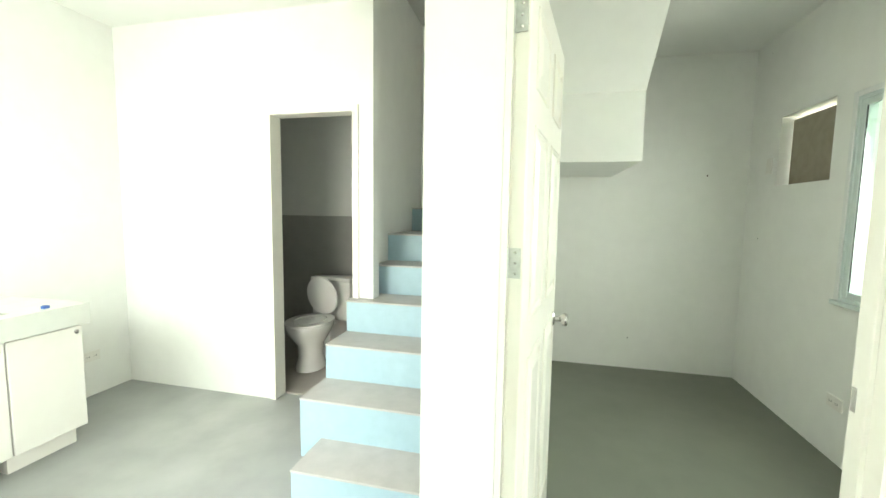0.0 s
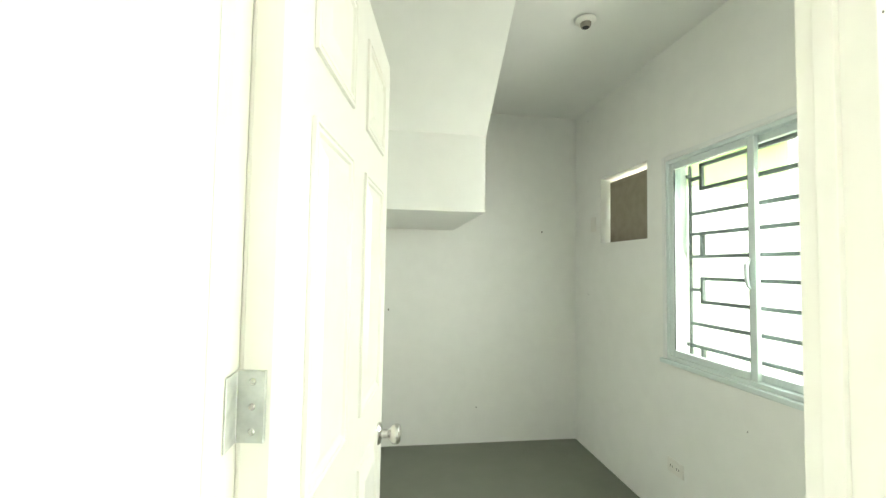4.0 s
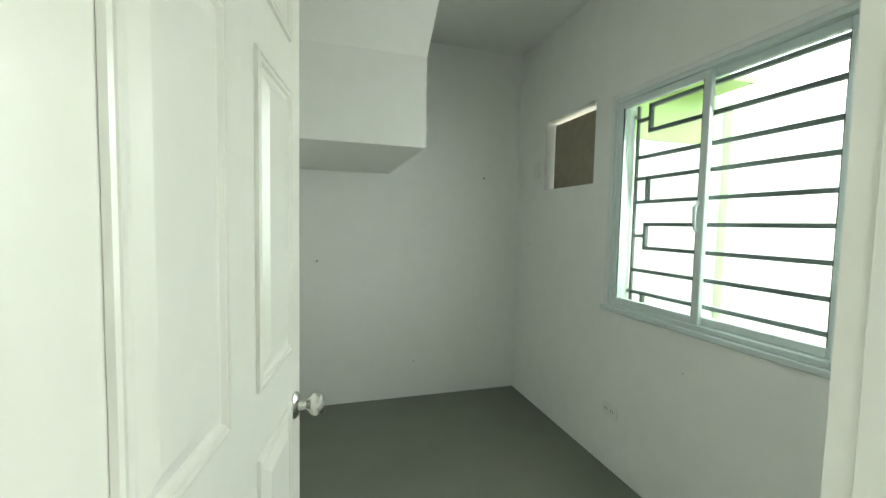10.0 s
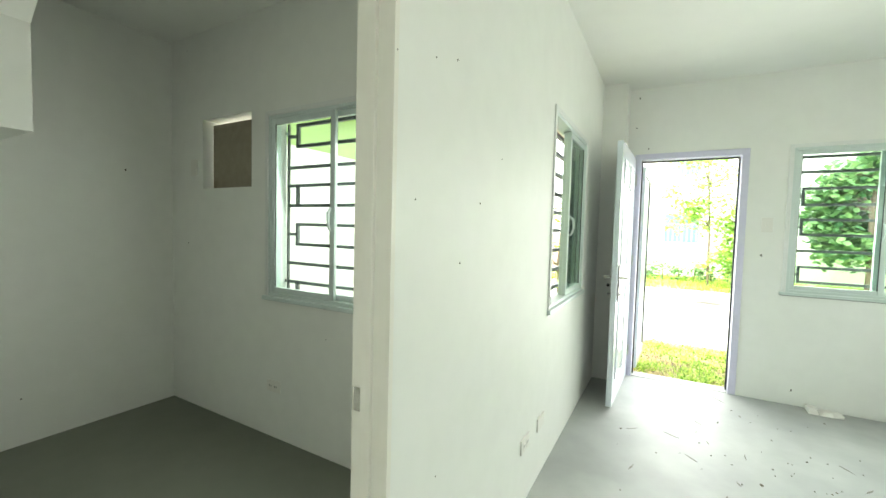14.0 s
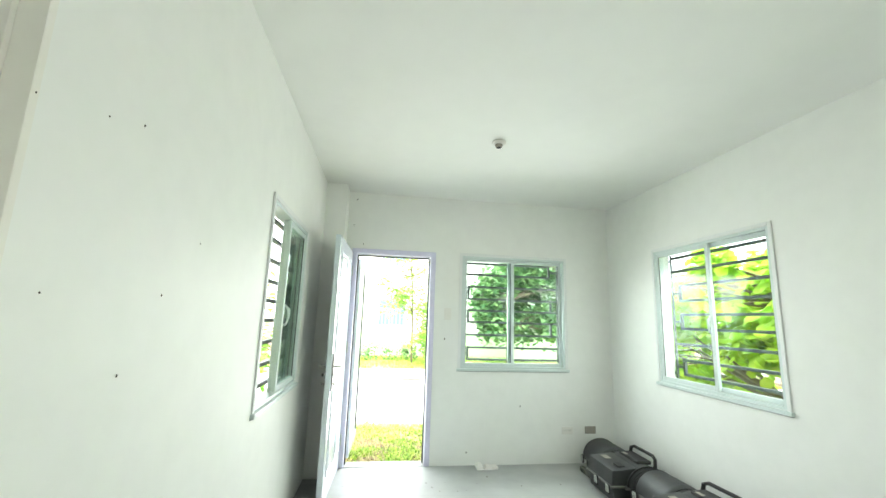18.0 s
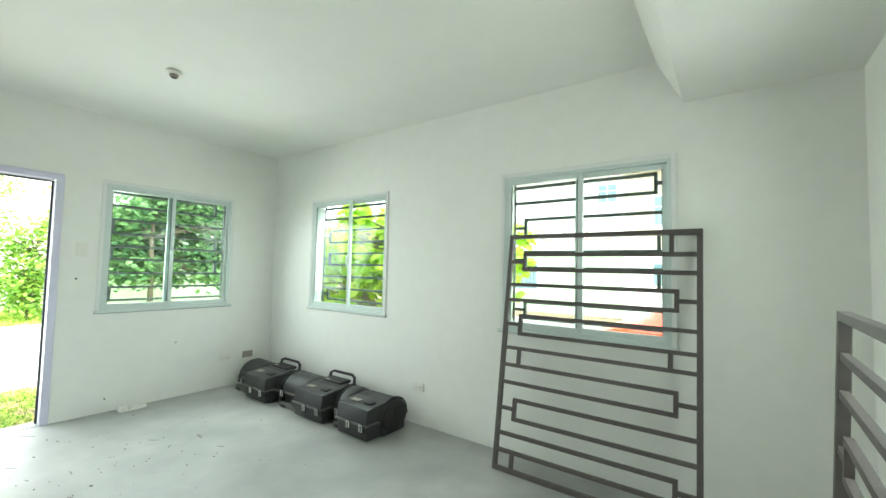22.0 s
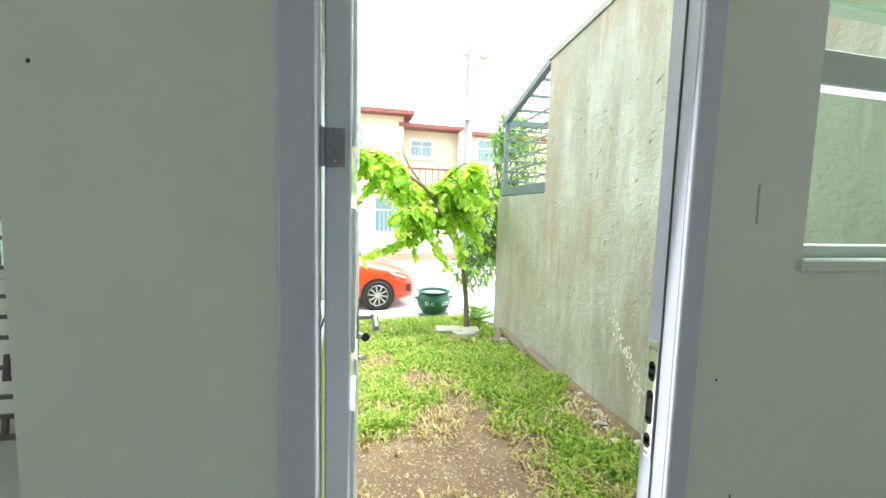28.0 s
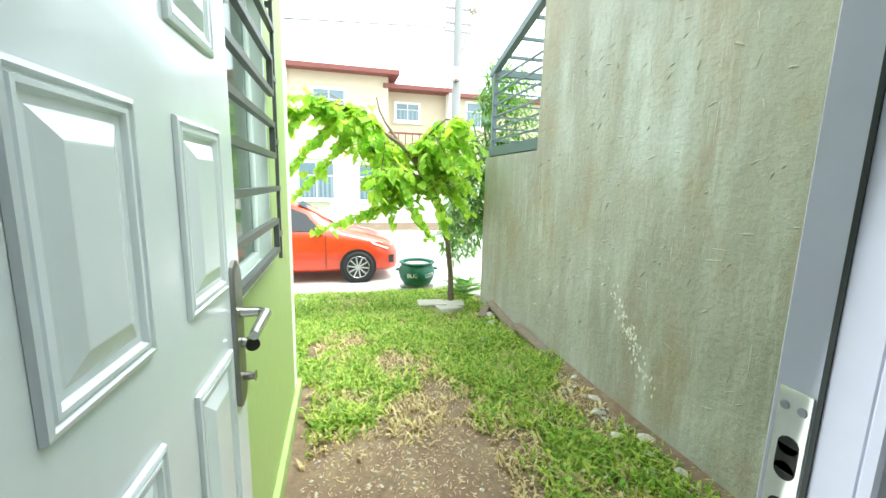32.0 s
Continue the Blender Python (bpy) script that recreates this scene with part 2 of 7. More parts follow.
M_CONC = plaster_material("grey_cement_plaster")
M_ROAD = material("pale_concrete_road", (0.50, 0.50, 0.48), 0.8, grain=0.2, grain_scale=20, bump=0.1, stain=0.25, stain_color=(0.40, 0.40, 0.38), stain_scale=0.5)
M_KERB = material("kerb_concrete", (0.42, 0.41, 0.37), 0.85, grain=0.25, grain_scale=18, bump=0.2, stain=0.3)
M_BOXB = material("bare_metal_junction_cover", (0.32, 0.30, 0.25), 0.6, grain=0.2, stain=0.3)
M_STONE = material("pale_broken_concrete", (0.54, 0.52, 0.46), 0.9, grain=0.3, grain_scale=25, bump=0.3, rand=0.4)


def glass(name, color, rough=0.0):
    m = bpy.data.materials.new(name)
    m.use_nodes = True
    nt = m.node_tree
    nt.nodes.clear()
    o = nt.nodes.new("ShaderNodeOutputMaterial")
    tr = nt.nodes.new("ShaderNodeBsdfTransparent")
    gl = nt.nodes.new("ShaderNodeBsdfGlossy")
    lw = nt.nodes.new("ShaderNodeLayerWeight")
    lw.inputs[0].default_value = 0.5
    pw = nt.nodes.new("ShaderNodeMath")
    pw.operation, pw.inputs[1].default_value = "POWER", 4.0
    fr = nt.nodes.new("ShaderNodeMath")
    fr.operation, fr.inputs[1].default_value, fr.inputs[2].default_value = "MULTIPLY_ADD", 0.55, 0.03
    nt.links.new(lw.outputs["Facing"], pw.inputs[0])
    nt.links.new(pw.outputs[0], fr.inputs[0])
    mx = nt.nodes.new("ShaderNodeMixShader")
    tr.inputs[0].default_value = (*color, 1)
    gl.inputs["Roughness"].default_value = rough
    nt.links.new(fr.outputs[0], mx.inputs[0])
    nt.links.new(tr.outputs[0], mx.inputs[1])
    nt.links.new(gl.outputs[0], mx.inputs[2])
    nt.links.new(mx.outputs[0], o.inputs[0])
    return m


M_GLASS = glass("clear_window_glass", (0.86, 0.93, 0.90))


# ---- mesh helpers ----
def box(bm, x0, x1, y0, y1, z0, z1, m=None):
    """An upright block between the given limits, turned by m if given."""
    v = [bm.verts.new((m @ Vector(p)) if m else p) for p in
         ((x0, y0, z0), (x1, y0, z0), (x1, y1, z0), (x0, y1, z0), (x0, y0, z1), (x1, y0, z1), (x1, y1, z1), (x0, y1, z1))]
    fs = [bm.faces.new([v[i] for i in q]) for q in ((3, 2, 1, 0), (4, 5, 6, 7), (0, 1, 5, 4), (1, 2, 6, 5), (2, 3, 7, 6), (3, 0, 4, 7))]
    return v, fs


def bevel(bm, width, segs=1):
    bmesh.ops.bevel(bm, geom=list(bm.edges), offset=width, segments=segs, affect="EDGES", profile=0.6, clamp_overlap=True)


def bar(bm, a, b, w, h=None, up=(0, 0, 1)):
    """A rectangular bar from a to b, w wide and h deep."""
    a, b = Vector(a), Vector(b)
    d = (b - a).normalized()
    s = d.cross(Vector(up))
    if s.length < 1e-4:
        s = d.cross(Vector((0, 1, 0)))
    s.normalize()
    u = s.cross(d).normalized()
    s, u = s * w / 2, u * (h or w) / 2
    v = [bm.verts.new(p + i * s + j * u) for p in (a, b) for i, j in ((-1, -1), (1, -1), (1, 1), (-1, 1))]
    for q in ((3, 2, 1, 0), (4, 5, 6, 7), (0, 1, 5, 4), (1, 2, 6, 5), (2, 3, 7, 6), (3, 0, 4, 7)):
        bm.faces.new([v[i] for i in q])


def tube(bm, pts, radii, seg=10, cap=True):
    """A round tube along points with a radius at each."""
    pts = [Vector(p) for p in pts]
    if not hasattr(radii, "__len__"):
        radii = [radii] * len(pts)
    rings, ref = [], None
    for i, p in enumerate(pts):
        d = (pts[min(i + 1, len(pts) - 1)] - pts[max(i - 1, 0)]).normalized()
        if ref is None:
            ref = d.orthogonal().normalized()
        ref = (ref - d * ref.dot(d)).normalized()
        s = d.cross(ref)
        rings.append([bm.verts.new(p + radii[i] * (math.cos(2 * math.pi * k / seg) * ref + math.sin(2 * math.pi * k / seg) * s)) for k in range(seg)])
    for r0, r1 in zip(rings, rings[1:]):
        for k in range(seg):
            bm.faces.new((r0[k], r0[(k + 1) % seg], r1[(k + 1) % seg], r1[k]))
    if cap:
        bm.faces.new(list(reversed(rings[0])))
        bm.faces.new(rings[-1])


def lathe(bm, profile, centre=(0, 0, 0), seg=24, sx=1.0, sy=1.0, m=None):
    """A body of revolution about z through centre; profile of (radius, height)."""
    rings = []
    for r, z in profile:
        ring = []
        for k in range(seg):
            a = 2 * math.pi * k / seg
            p = Vector((centre[0] + sx * r * math.cos(a), centre[1] + sy * r * math.sin(a), centre[2] + z))
            ring.append(bm.verts.new(m @ p if m else p))
        rings.append(ring)
    for r0, r1 in zip(rings, rings[1:]):
        for k in range(seg):
            bm.faces.new((r0[k], r0[(k + 1) % seg], r1[(k + 1) % seg], r1[k]))
    bm.faces.new(list(reversed(rings[0])))
    bm.faces.new(rings[-1])


def finish(name, bm, mat, smooth=False):
    bmesh.ops.recalc_face_normals(bm, faces=list(bm.faces))
    me = bpy.data.meshes.new(name)
    bm.to_mesh(me)
    bm.free()
    if mat:
        me.materials.append(mat)
    if smooth:
        me.polygons.foreach_set("use_smooth", [True] * len(me.polygons))
        me.set_sharp_from_angle(angle=radians(38))
    return me


def part(name, bm, mat, parent, label="", smooth=False):
    ob = new(name, finish(name, bm, mat, smooth))
    ob.parent = parent
    if label:
        ob["label"] = label
    return ob


def thing(name, label, category, m=None, group="", kind=""):
    ob = tagged(new(name), label, category, group, kind)
    ob.empty_display_size = 0.05
    if m:
        ob.matrix_basis = m
    return ob


def solid(name, bm, mat, label, category, kind="", group="", smooth=False):
    return tagged(new(name, finish(name, bm, mat, smooth)), label, category, group, kind)


def block(name, lim, mat, label, category, kind="structure", bev=0.0):
    bm = bmesh.new()
    box(bm, *lim)
    if bev:
        bevel(bm, bev)
    return solid(name, bm, mat, label, category, kind)


def wall(name, axis, lo, hi, u0, u1, z0, z1, holes, mat, label, out_mat=None, out_side=0):
    """A wall square to an axis between lo and hi, with holes (u0, u1, z0, z1) right through it.
    out_side -1 or 1 gives the low or high face the second material."""
    us = sorted({u0, u1, *[h[0] for h in holes], *[h[1] for h in holes]})
    zs = sorted({z0, z1, *[h[2] for h in holes], *[h[3] for h in holes]})
    us, zs = [u for u in us if u0 <= u <= u1], [z for z in zs if z0 <= z <= z1]

    def full(i, j):
        if not (0 <= i < len(us) - 1 and 0 <= j < len(zs) - 1):
            return False
        u, z = (us[i] + us[i + 1]) / 2, (zs[j] + zs[j + 1]) / 2
        return not any(h[0] < u < h[1] and h[2] < z < h[3] for h in holes)

    bm = bmesh.new()
    cache = {}

    def vert(d, u, z):
        key = (d, u, z)
        if key not in cache:
            cache[key] = bm.verts.new((d, u, z) if axis == "x" else (u, d, z))
        return cache[key]

    for i in range(len(us) - 1):
        for j in range(len(zs) - 1):
            if not full(i, j):
                continue
            a, b, c, d = us[i], us[i + 1], zs[j], zs[j + 1]
            for depth, k in ((lo, -1), (hi, 1)):
                f = bm.faces.new([vert(depth, a, c), vert(depth, b, c), vert(depth, b, d), vert(depth, a, d)])
                f.material_index = 1 if out_side == k else 0
            for ok, (p, q) in ((full(i - 1, j), ((a, c), (a, d))), (full(i + 1, j), ((b, c), (b, d))), (full(i, j - 1), ((a, c), (b, c))), (full(i, j + 1), ((a, d), (b, d)))):
                if not ok:
                    bm.faces.new([vert(lo, *p), vert(hi, *p), vert(hi, *q), vert(lo, *q)])
    ob = solid(name, bm, mat, label, "wall", "structure")
    if out_mat:
        ob.data.materials.append(out_mat)
    return ob


# ---- the shell of the house ----
CEIL = 2.68
X_E, Y_S, X_W, Y_A = 4.715, -1.225, -0.42, 1.838      # inner faces of the living room
Y_K, X_KW, Y_CR, Y_N = 1.10, -2.56, 3.225, 4.56       # kitchen back wall, kitchen west wall, bathroom wall, north wall
X_B, X_ST = 2.20, 0.345                               # bedroom east wall, bedroom west wall
W_LIV_N, W_FRONT, W_SA, W_SB, W_BED = (2.79, 3.72), (-0.695, 0.43), (2.81, 3.945), (0.42, 1.545), (2.41, 3.45)
W_WEST = (-0.62, 0.49)
SILL, HEAD, HEAD_N = 0.915, 2.065, 2.015

wall("wall_east", "x", X_E, X_E + 0.15, Y_S - 0.15, Y_A + 0.12, -0.5, 3.1, [(W_FRONT[0], W_FRONT[1], SILL, HEAD), (0.74, 1.55, 0.0, 2.06)], M_WALL,
     "white painted plaster front wall of the living room", M_GREEN, 1)
wall("wall_south", "y", Y_S - 0.15, Y_S, X_W - 0.075, X_E, -0.5, 3.1, [(W_SA[0], W_SA[1], SILL, HEAD), (W_SB[0], W_SB[1], SILL, HEAD)], M_WALL,
     "white painted plaster wall with two windows", M_GREEN, -1)
wall("wall_partition", "y", Y_A, Y_A + 0.11, 0.235, X_E, -0.5, 3.1, [(0.447, 1.328, 0.0, 2.06), (W_LIV_N[0], W_LIV_N[1], SILL, HEAD_N)], M_WALL,
     "white painted wall between living room and bedroom, dotted with small nail marks", None)
wall("wall_west", "x", X_W - 0.075, X_W, Y_S, Y_K - 0.07, -0.5, 3.1, [(W_WEST[0], W_WEST[1], SILL, HEAD)], M_WALL,
     "white painted wall with a side window, green outside", M_GREEN, -1)
wall("wall_back", "y", Y_K - 0.07, Y_K, X_KW, X_W, -0.5, 3.1, [(-1.199, -0.508, 0.0, 2.06), (-2.36, -1.465, 1.285, 2.05)], M_WALL,
     "white painted kitchen back wall with a service door", M_GREEN, -1)
block("wall_pier", (X_W, -0.15, 0.86, Y_K, 0, 3.1), M_WALL, "white painted wall pier at the corner", "wall pier")
wall("wall_kitchen_west", "x", X_KW - 0.13, X_KW, Y_K - 0.13, Y_N + 0.13, -0.5, 5.4, [], M_WALL, "white painted kitchen wall behind the sink counter", M_GREEN, -1)
wall("wall_bathroom", "y", Y_CR, Y_CR + 0.10, X_KW, -0.50, 0, 2.9, [(-1.265, -0.620, 0.0, 2.022)], M_WALL, "white painted wall with the bathroom doorway")
wall("wall_stair_side", "x", -0.66, -0.575, Y_CR + 0.10, Y_N, 0, 5.4, [], M_WALL, "white painted wall beside the stairs")
# Unseen upper wall, added so no sky light leaks onto the stairs.
block("wall_stairwell_west", (-0.69, -0.576, Y_A, Y_CR + 0.1, CEIL + 0.125, 5.4), M_WALL, "unseen white upper stairwell wall closing out the sky", "wall")
wall("wall_stair_bedroom", "x", 0.235, X_ST, Y_A + 0.11, Y_N, 0, 5.4, [(3.6, Y_N - 0.01, 1.75, 5.39)], M_WALL, "white painted wall between stairs and bedroom")
wall("wall_north", "y", Y_N, Y_N + 0.13, X_KW, X_B + 0.13, -0.5, 5.4, [], M_WALL, "white painted back wall", M_GREEN, 1)
wall("wall_bedroom_east", "x", X_B, X_B + 0.13, Y_A + 0.11, Y_N, -0.5, 3.1, [(W_BED[0], W_BED[1], 0.905, HEAD_N), (3.62, 4.16, 1.59, 2.07)], M_WALL,
     "white painted bedroom wall with a window and an air conditioner opening", M_GREEN, 1)
block("wall_column", (4.47, X_E, 1.64, Y_A, 0, CEIL), M_WALL, "white painted column in the corner by the front door", "column")

block("floor", (X_W, X_E, Y_S, Y_A, -0.12, 0.0), M_FLOOR, "bare grey cement floor with dust and paint marks", "floor")
block("floor_hall", (X_KW, X_W, Y_K, Y_N, -0.12, 0.0), M_FLOOR, "bare grey cement floor of the kitchen and hall", "floor")
block("floor_hall_east", (X_W, 0.235, Y_A, Y_N, -0.12, 0.0), M_FLOOR, "bare grey cement floor under the stairs", "floor")
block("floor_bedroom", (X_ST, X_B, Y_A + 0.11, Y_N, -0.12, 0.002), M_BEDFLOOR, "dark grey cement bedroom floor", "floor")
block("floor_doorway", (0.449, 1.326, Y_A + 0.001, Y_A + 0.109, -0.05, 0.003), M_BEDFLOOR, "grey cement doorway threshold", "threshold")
block("floor_bathroom", (X_KW, -0.661, Y_CR + 0.101, Y_N, 0.0, 0.012), M_CRFLOOR, "bathroom floor with pale cement finish", "floor")
block("doorstep_front", (X_E + 0.002, X_E + 0.148, 0.742, 1.548, -0.05, 0.004), M_FLOOR, "cement front doorstep", "doorstep")
block("doorstep_back", (-1.213, -0.51, Y_K - 0.068, Y_K - 0.002, -0.05, 0.004), M_FLOOR, "cement back doorstep", "doorstep")
block("floor_pier_gap", (X_W, -0.15, 0.86, Y_K, -0.12, -0.001), M_FLOOR, "cement floor under the pier", "floor")

block("ceiling", (X_W, X_E, Y_S, Y_A, CEIL, CEIL + 0.12), M_CEIL, "flat white painted ceiling", "ceiling")
block("ceiling_hall", (X_KW, 0.235, Y_K, 2.35, CEIL + 0.001, CEIL + 0.12), M_CEIL, "flat white painted hall ceiling", "ceiling")
block("ceiling_hall_side", (X_KW, -0.661, 2.35, Y_N, CEIL + 0.001, CEIL + 0.12), M_CEIL, "white painted ceiling over the kitchen", "ceiling")
block("ceiling_bedroom", (1.15, X_B, Y_A + 0.11, Y_N, CEIL - 0.005, CEIL + 0.12), M_CEIL, "flat white painted bedroom ceiling", "ceiling")
block("ceiling_stairwell", (-0.7, 1.3, 1.5, Y_N + 0.13, 5.4, 5.5), M_CEIL, "white painted upper stairwell ceiling", "ceiling")
block("wall_stairwell_front", (-0.7, 1.3, Y_A, Y_A + 0.11, 3.1, 5.4), M_WALL, "unseen white upper stairwell wall closing out the sky", "wall")
block("wall_stairwell_side", (1.15, 1.25, Y_A + 0.11, Y_N, CEIL + 0.12, 5.4), M_WALL, "unseen white upper stairwell wall closing out the sky", "wall")
bm = bmesh.new()                                       # lowered ceiling with a sloping edge
pts = [(0.495, CEIL), (0.35, 2.397), (X_W, 2.397), (X_W, CEIL)]
ring = [[bm.verts.new((x, y, z - 0.0005)) for x, z in pts] for y in (Y_S, Y_K)]
for k in range(4):
    bm.faces.new((ring[0][k], ring[0][(k + 1) % 4], ring[1][(k + 1) % 4], ring[1][k]))
for r in ring:
    bm.faces.new(r)
solid("ceiling_drop", bm, M_CEIL, "lowered white ceiling with a sloping edge", "ceiling", "structure")

bm = bmesh.new()                                       # landing and the underside of the upper flight above the bedroom
prof = [(Y_N, 1.692), (3.478, 1.692), (3.478, 2.11), (2.80, CEIL), (Y_A + 0.11, 3.42), (Y_A + 0.11, 3.6), (2.9, 2.85), (3.478, 2.3), (Y_N, 1.85)]
ring = [[bm.verts.new((x, y, z)) for y, z in prof] for x in (X_ST + 0.001, 1.149)]
n = len(prof)
for k in range(n):
    bm.faces.new((ring[0][k], ring[0][(k + 1) % n], ring[1][(k + 1) % n], ring[1][k]))
for r in ring:
    bm.faces.new(r)
solid("stair_soffit", bm, M_WALL, "white painted underside of the upper stair flight", "stair underside", "structure")

# ---- openings: windows, grilles, doors ----
def place(axis, face, inward):
    """Local frame of an opening: x along the wall, y out of the room, z up; inward is the sign of the room side."""
    if axis == "x":
        return Matrix.Translation((face, 0, 0)) @ Matrix(((0, -inward, 0, 0), (1, 0, 0, 0), (0, 0, 1, 0), (0, 0, 0, 1)))
    return Matrix.Translation((0, face, 0)) @ Matrix(((1, 0, 0, 0), (0, -inward, 0, 0), (0, 0, 1, 0), (0, 0, 0, 1)))


WIN_BARS = [("loop", 0.03, 0.14, "r"), ("loop", 0.26, 0.38, "l"), ("v", 0.38, 0.49, 0.93), ("loop", 0.49, 0.60, "l"), ("v", 0.60, 0.72, 0.93), ("h", 0.72, 0, 1),
            ("loop", 0.84, 0.95, "l")]
BED_BARS = [("loop", 0.014, 0.136, "l"), ("h", 0.26, 0, 1), ("h", 0.368, 0, 1), ("v", 0.368, 0.486, 0.085), ("h", 0.486, 0, 1), ("loop", 0.599, 0.717, "l"),
            ("h", 0.833, 0, 1), ("h", 0.947, 0, 1), ("v", 0.947, 1.0, 0.085)]
PIER_BARS = [("loop", 0.085, 0.175, "r"), ("loop", 0.265, 0.35, "l"), ("loop", 0.44, 0.53, "r"), ("h", 0.615, 0, 1), ("loop", 0.70, 0.79, "l"), ("h", 0.88, 0, 1),
             ("v", 0.53, 0.615, 0.09), ("v", 0.615, 0.70, 0.91), ("v", 0.88, 1, 0.91)]
PANEL_BARS = [("loop", 0.075, 0.145, "l"), ("loop", 0.215, 0.285, "r"), ("loop", 0.355, 0.435, "l"), ("h", 0.50, 0, 1), ("loop", 0.575, 0.65, "r"),
              ("loop", 0.72, 0.80, "l"), ("loop", 0.865, 0.935, "r"), ("v", 0, 0.075, 0.89), ("v", 0.435, 0.50, 0.89), ("v", 0.50, 0.575, 0.09), ("v", 0.935, 1, 0.09)]


def grille_bars(parent, rows, w, h, y, size, mat):
    """Flat bars of a security grille inside a w by h field whose lower corner is the origin."""
    def one(a, b):
        bm = bmesh.new()
        bar(bm, a, b, size, size, (0, 1, 0))
        part("bar", bm, mat, parent)
    for r in rows:
        z = lambda f: h * (1 - f)
        if r[0] == "h":
            one((r[2] * w, y, z(r[1])), (r[3] * w, y, z(r[1])))
        elif r[0] == "v":
            one((r[3] * w, y, z(r[1])), (r[3] * w, y, z(r[2])))
        else:
            _, f0, f1, side = r
            e = 0.085 if side == "l" else 0.915
            o = 0.0 if side == "l" else 1.0
            one((e * w, y, z(f0)), ((1 - o) * w, y, z(f0)))
            one((e * w, y, z(f1)), ((1 - o) * w, y, z(f1)))
            one((e * w, y, z(f0) + size / 2), (e * w, y, z(f1) - size / 2))
            one((o * w, y, z((f0 + f1) / 2)), (e * w, y, z((f0 + f1) / 2)))


def window(name, axis, face, inward, u0, u1, z0, z1, label, bars, flip=False, depth=0.15, mull=0.5, size=0.022, slid=False):
    """A two-leaf sliding window with casing, sill and an outside grille. flip mirrors which leaf runs in front."""
    m = place(axis, face, inward)
    w, h = u1 - u0, z1 - z0
    t = thing(name, label, "window", m @ Matrix.Translation((u0, 0, z0)), kind="structure")
    bm = bmesh.new()                                   # casing on the wall, mitred
    c = 0.029
    for a in ((-c, 0, 0, h + c), (w, w + c, 0, h + c), (0, w, h, h + c)):
        box(bm, a[0], a[1], -0.009, 0.0, a[2], a[3])
    bevel(bm, 0.003)
    part("casing", bm, M_TRIM, t)
    bm = bmesh.new()
    box(bm, -c - 0.010, w + c + 0.010, -0.022, 0.03, -0.026, -0.001)
    bevel(bm, 0.003)
    part("window_sill", bm, M_ALU, t)
    bm = bmesh.new()
    box(bm, -c - 0.006, w + c + 0.006, -0.004, 0.0, -0.031, -0.027)
    part("sill_gap", bm, M_SEAL, t, "dark gap under the sill")
    bm = bmesh.new()                                   # fixed frame in the opening
    f, d0, d1 = 0.021, -0.004, 0.075
    for a in ((0, f, 0, h), (w - f, w, 0, h), (f, w - f, 0, f), (f, w - f, h - f, h)):
        box(bm, a[0], a[1], d0, d1, a[2], a[3])
    bevel(bm, 0.002)
    part("window_frame", bm, M_ALU, t)
    mid = w * mull
    for k, (a, b, y) in enumerate(((mid - 0.045 if slid else f - 0.004, w - f + 0.004 if slid else mid + 0.03, 0.003 if not flip else 0.030), (mid - 0.03, w - f + 0.004, 0.030 if not flip else 0.003))):
        bm = bmesh.new()
        s = 0.034
        for q in ((a, a + s, f, h - f), (b - s, b, f, h - f), (a + s, b - s, f, f + s), (a + s, b - s, h - f - s, h - f)):
            box(bm, q[0], q[1], y, y + 0.024, q[2], q[3])
        bevel(bm, 0.0025)
        leaf = part("sash", bm, M_ALU, t)
        bm = bmesh.new()
        box(bm, a + s - 0.006, b - s + 0.006, y + 0.010, y + 0.015, f + s - 0.006, h - f - s + 0.006)
        pane = part("pane", bm, M_GLASS, leaf, "clear glass pane")
        pane.visible_shadow = False
        bm = bmesh.new()
        for q in ((a + s, a + s + 0.004, f + s, h - f - s), (b - s - 0.004, b - s, f + s, h - f - s)):
            box(bm, q[0], q[1], y + 0.004, y + 0.009, q[2], q[3])
        part("glazing_seal", bm, M_SEAL, leaf)
    bm = bmesh.new()                                   # crescent pull on the meeting rail
    zc = h * 0.44
    xm = mid - 0.002
    tube(bm, [(xm, 0.004, zc - 0.07), (xm - 0.004, -0.012, zc - 0.06), (xm - 0.010, -0.026, zc - 0.02), (xm - 0.006, -0.022, zc + 0.03), (xm, 0.004, zc + 0.055)], [0.006, 0.007, 0.008, 0.010, 0.008], 8)
    part("latch_handle", bm, M_ALU, t, smooth=True)
    g = thing("window_grille", "painted steel security grille with interlocking bars outside the window", "window grille", m @ Matrix.Translation((u0 + 0.01, depth + 0.012, z0 + 0.02)), "window grilles")
    if flip:
        bars = [(b[0], b[1], b[2], "r" if b[3] == "l" else "l") if b[0] == "loop" else (b[0], b[1], b[2], 1 - b[3]) if b[0] == "v" else b for b in bars]
    grille_bars(g, bars, w - 0.02, h - 0.04, 0, size, M_GRILLE)
    for xx in (0.0, w - 0.02):
        bm = bmesh.new()
        bar(bm, (xx, 0, 0), (xx, 0, h - 0.04), 0.014, 0.014, (0, 1, 0))
        part("post", bm, M_GRILLE, g)
    for xx in (0.0, w - 0.02):
        for zz in (0.06, h - 0.10):
            bm = bmesh.new()
            box(bm, xx - 0.007, xx + 0.007, -0.022, -0.007, zz - 0.01, zz + 0.01)
            part("bracket", bm, M_GRILLE, g)
    return t


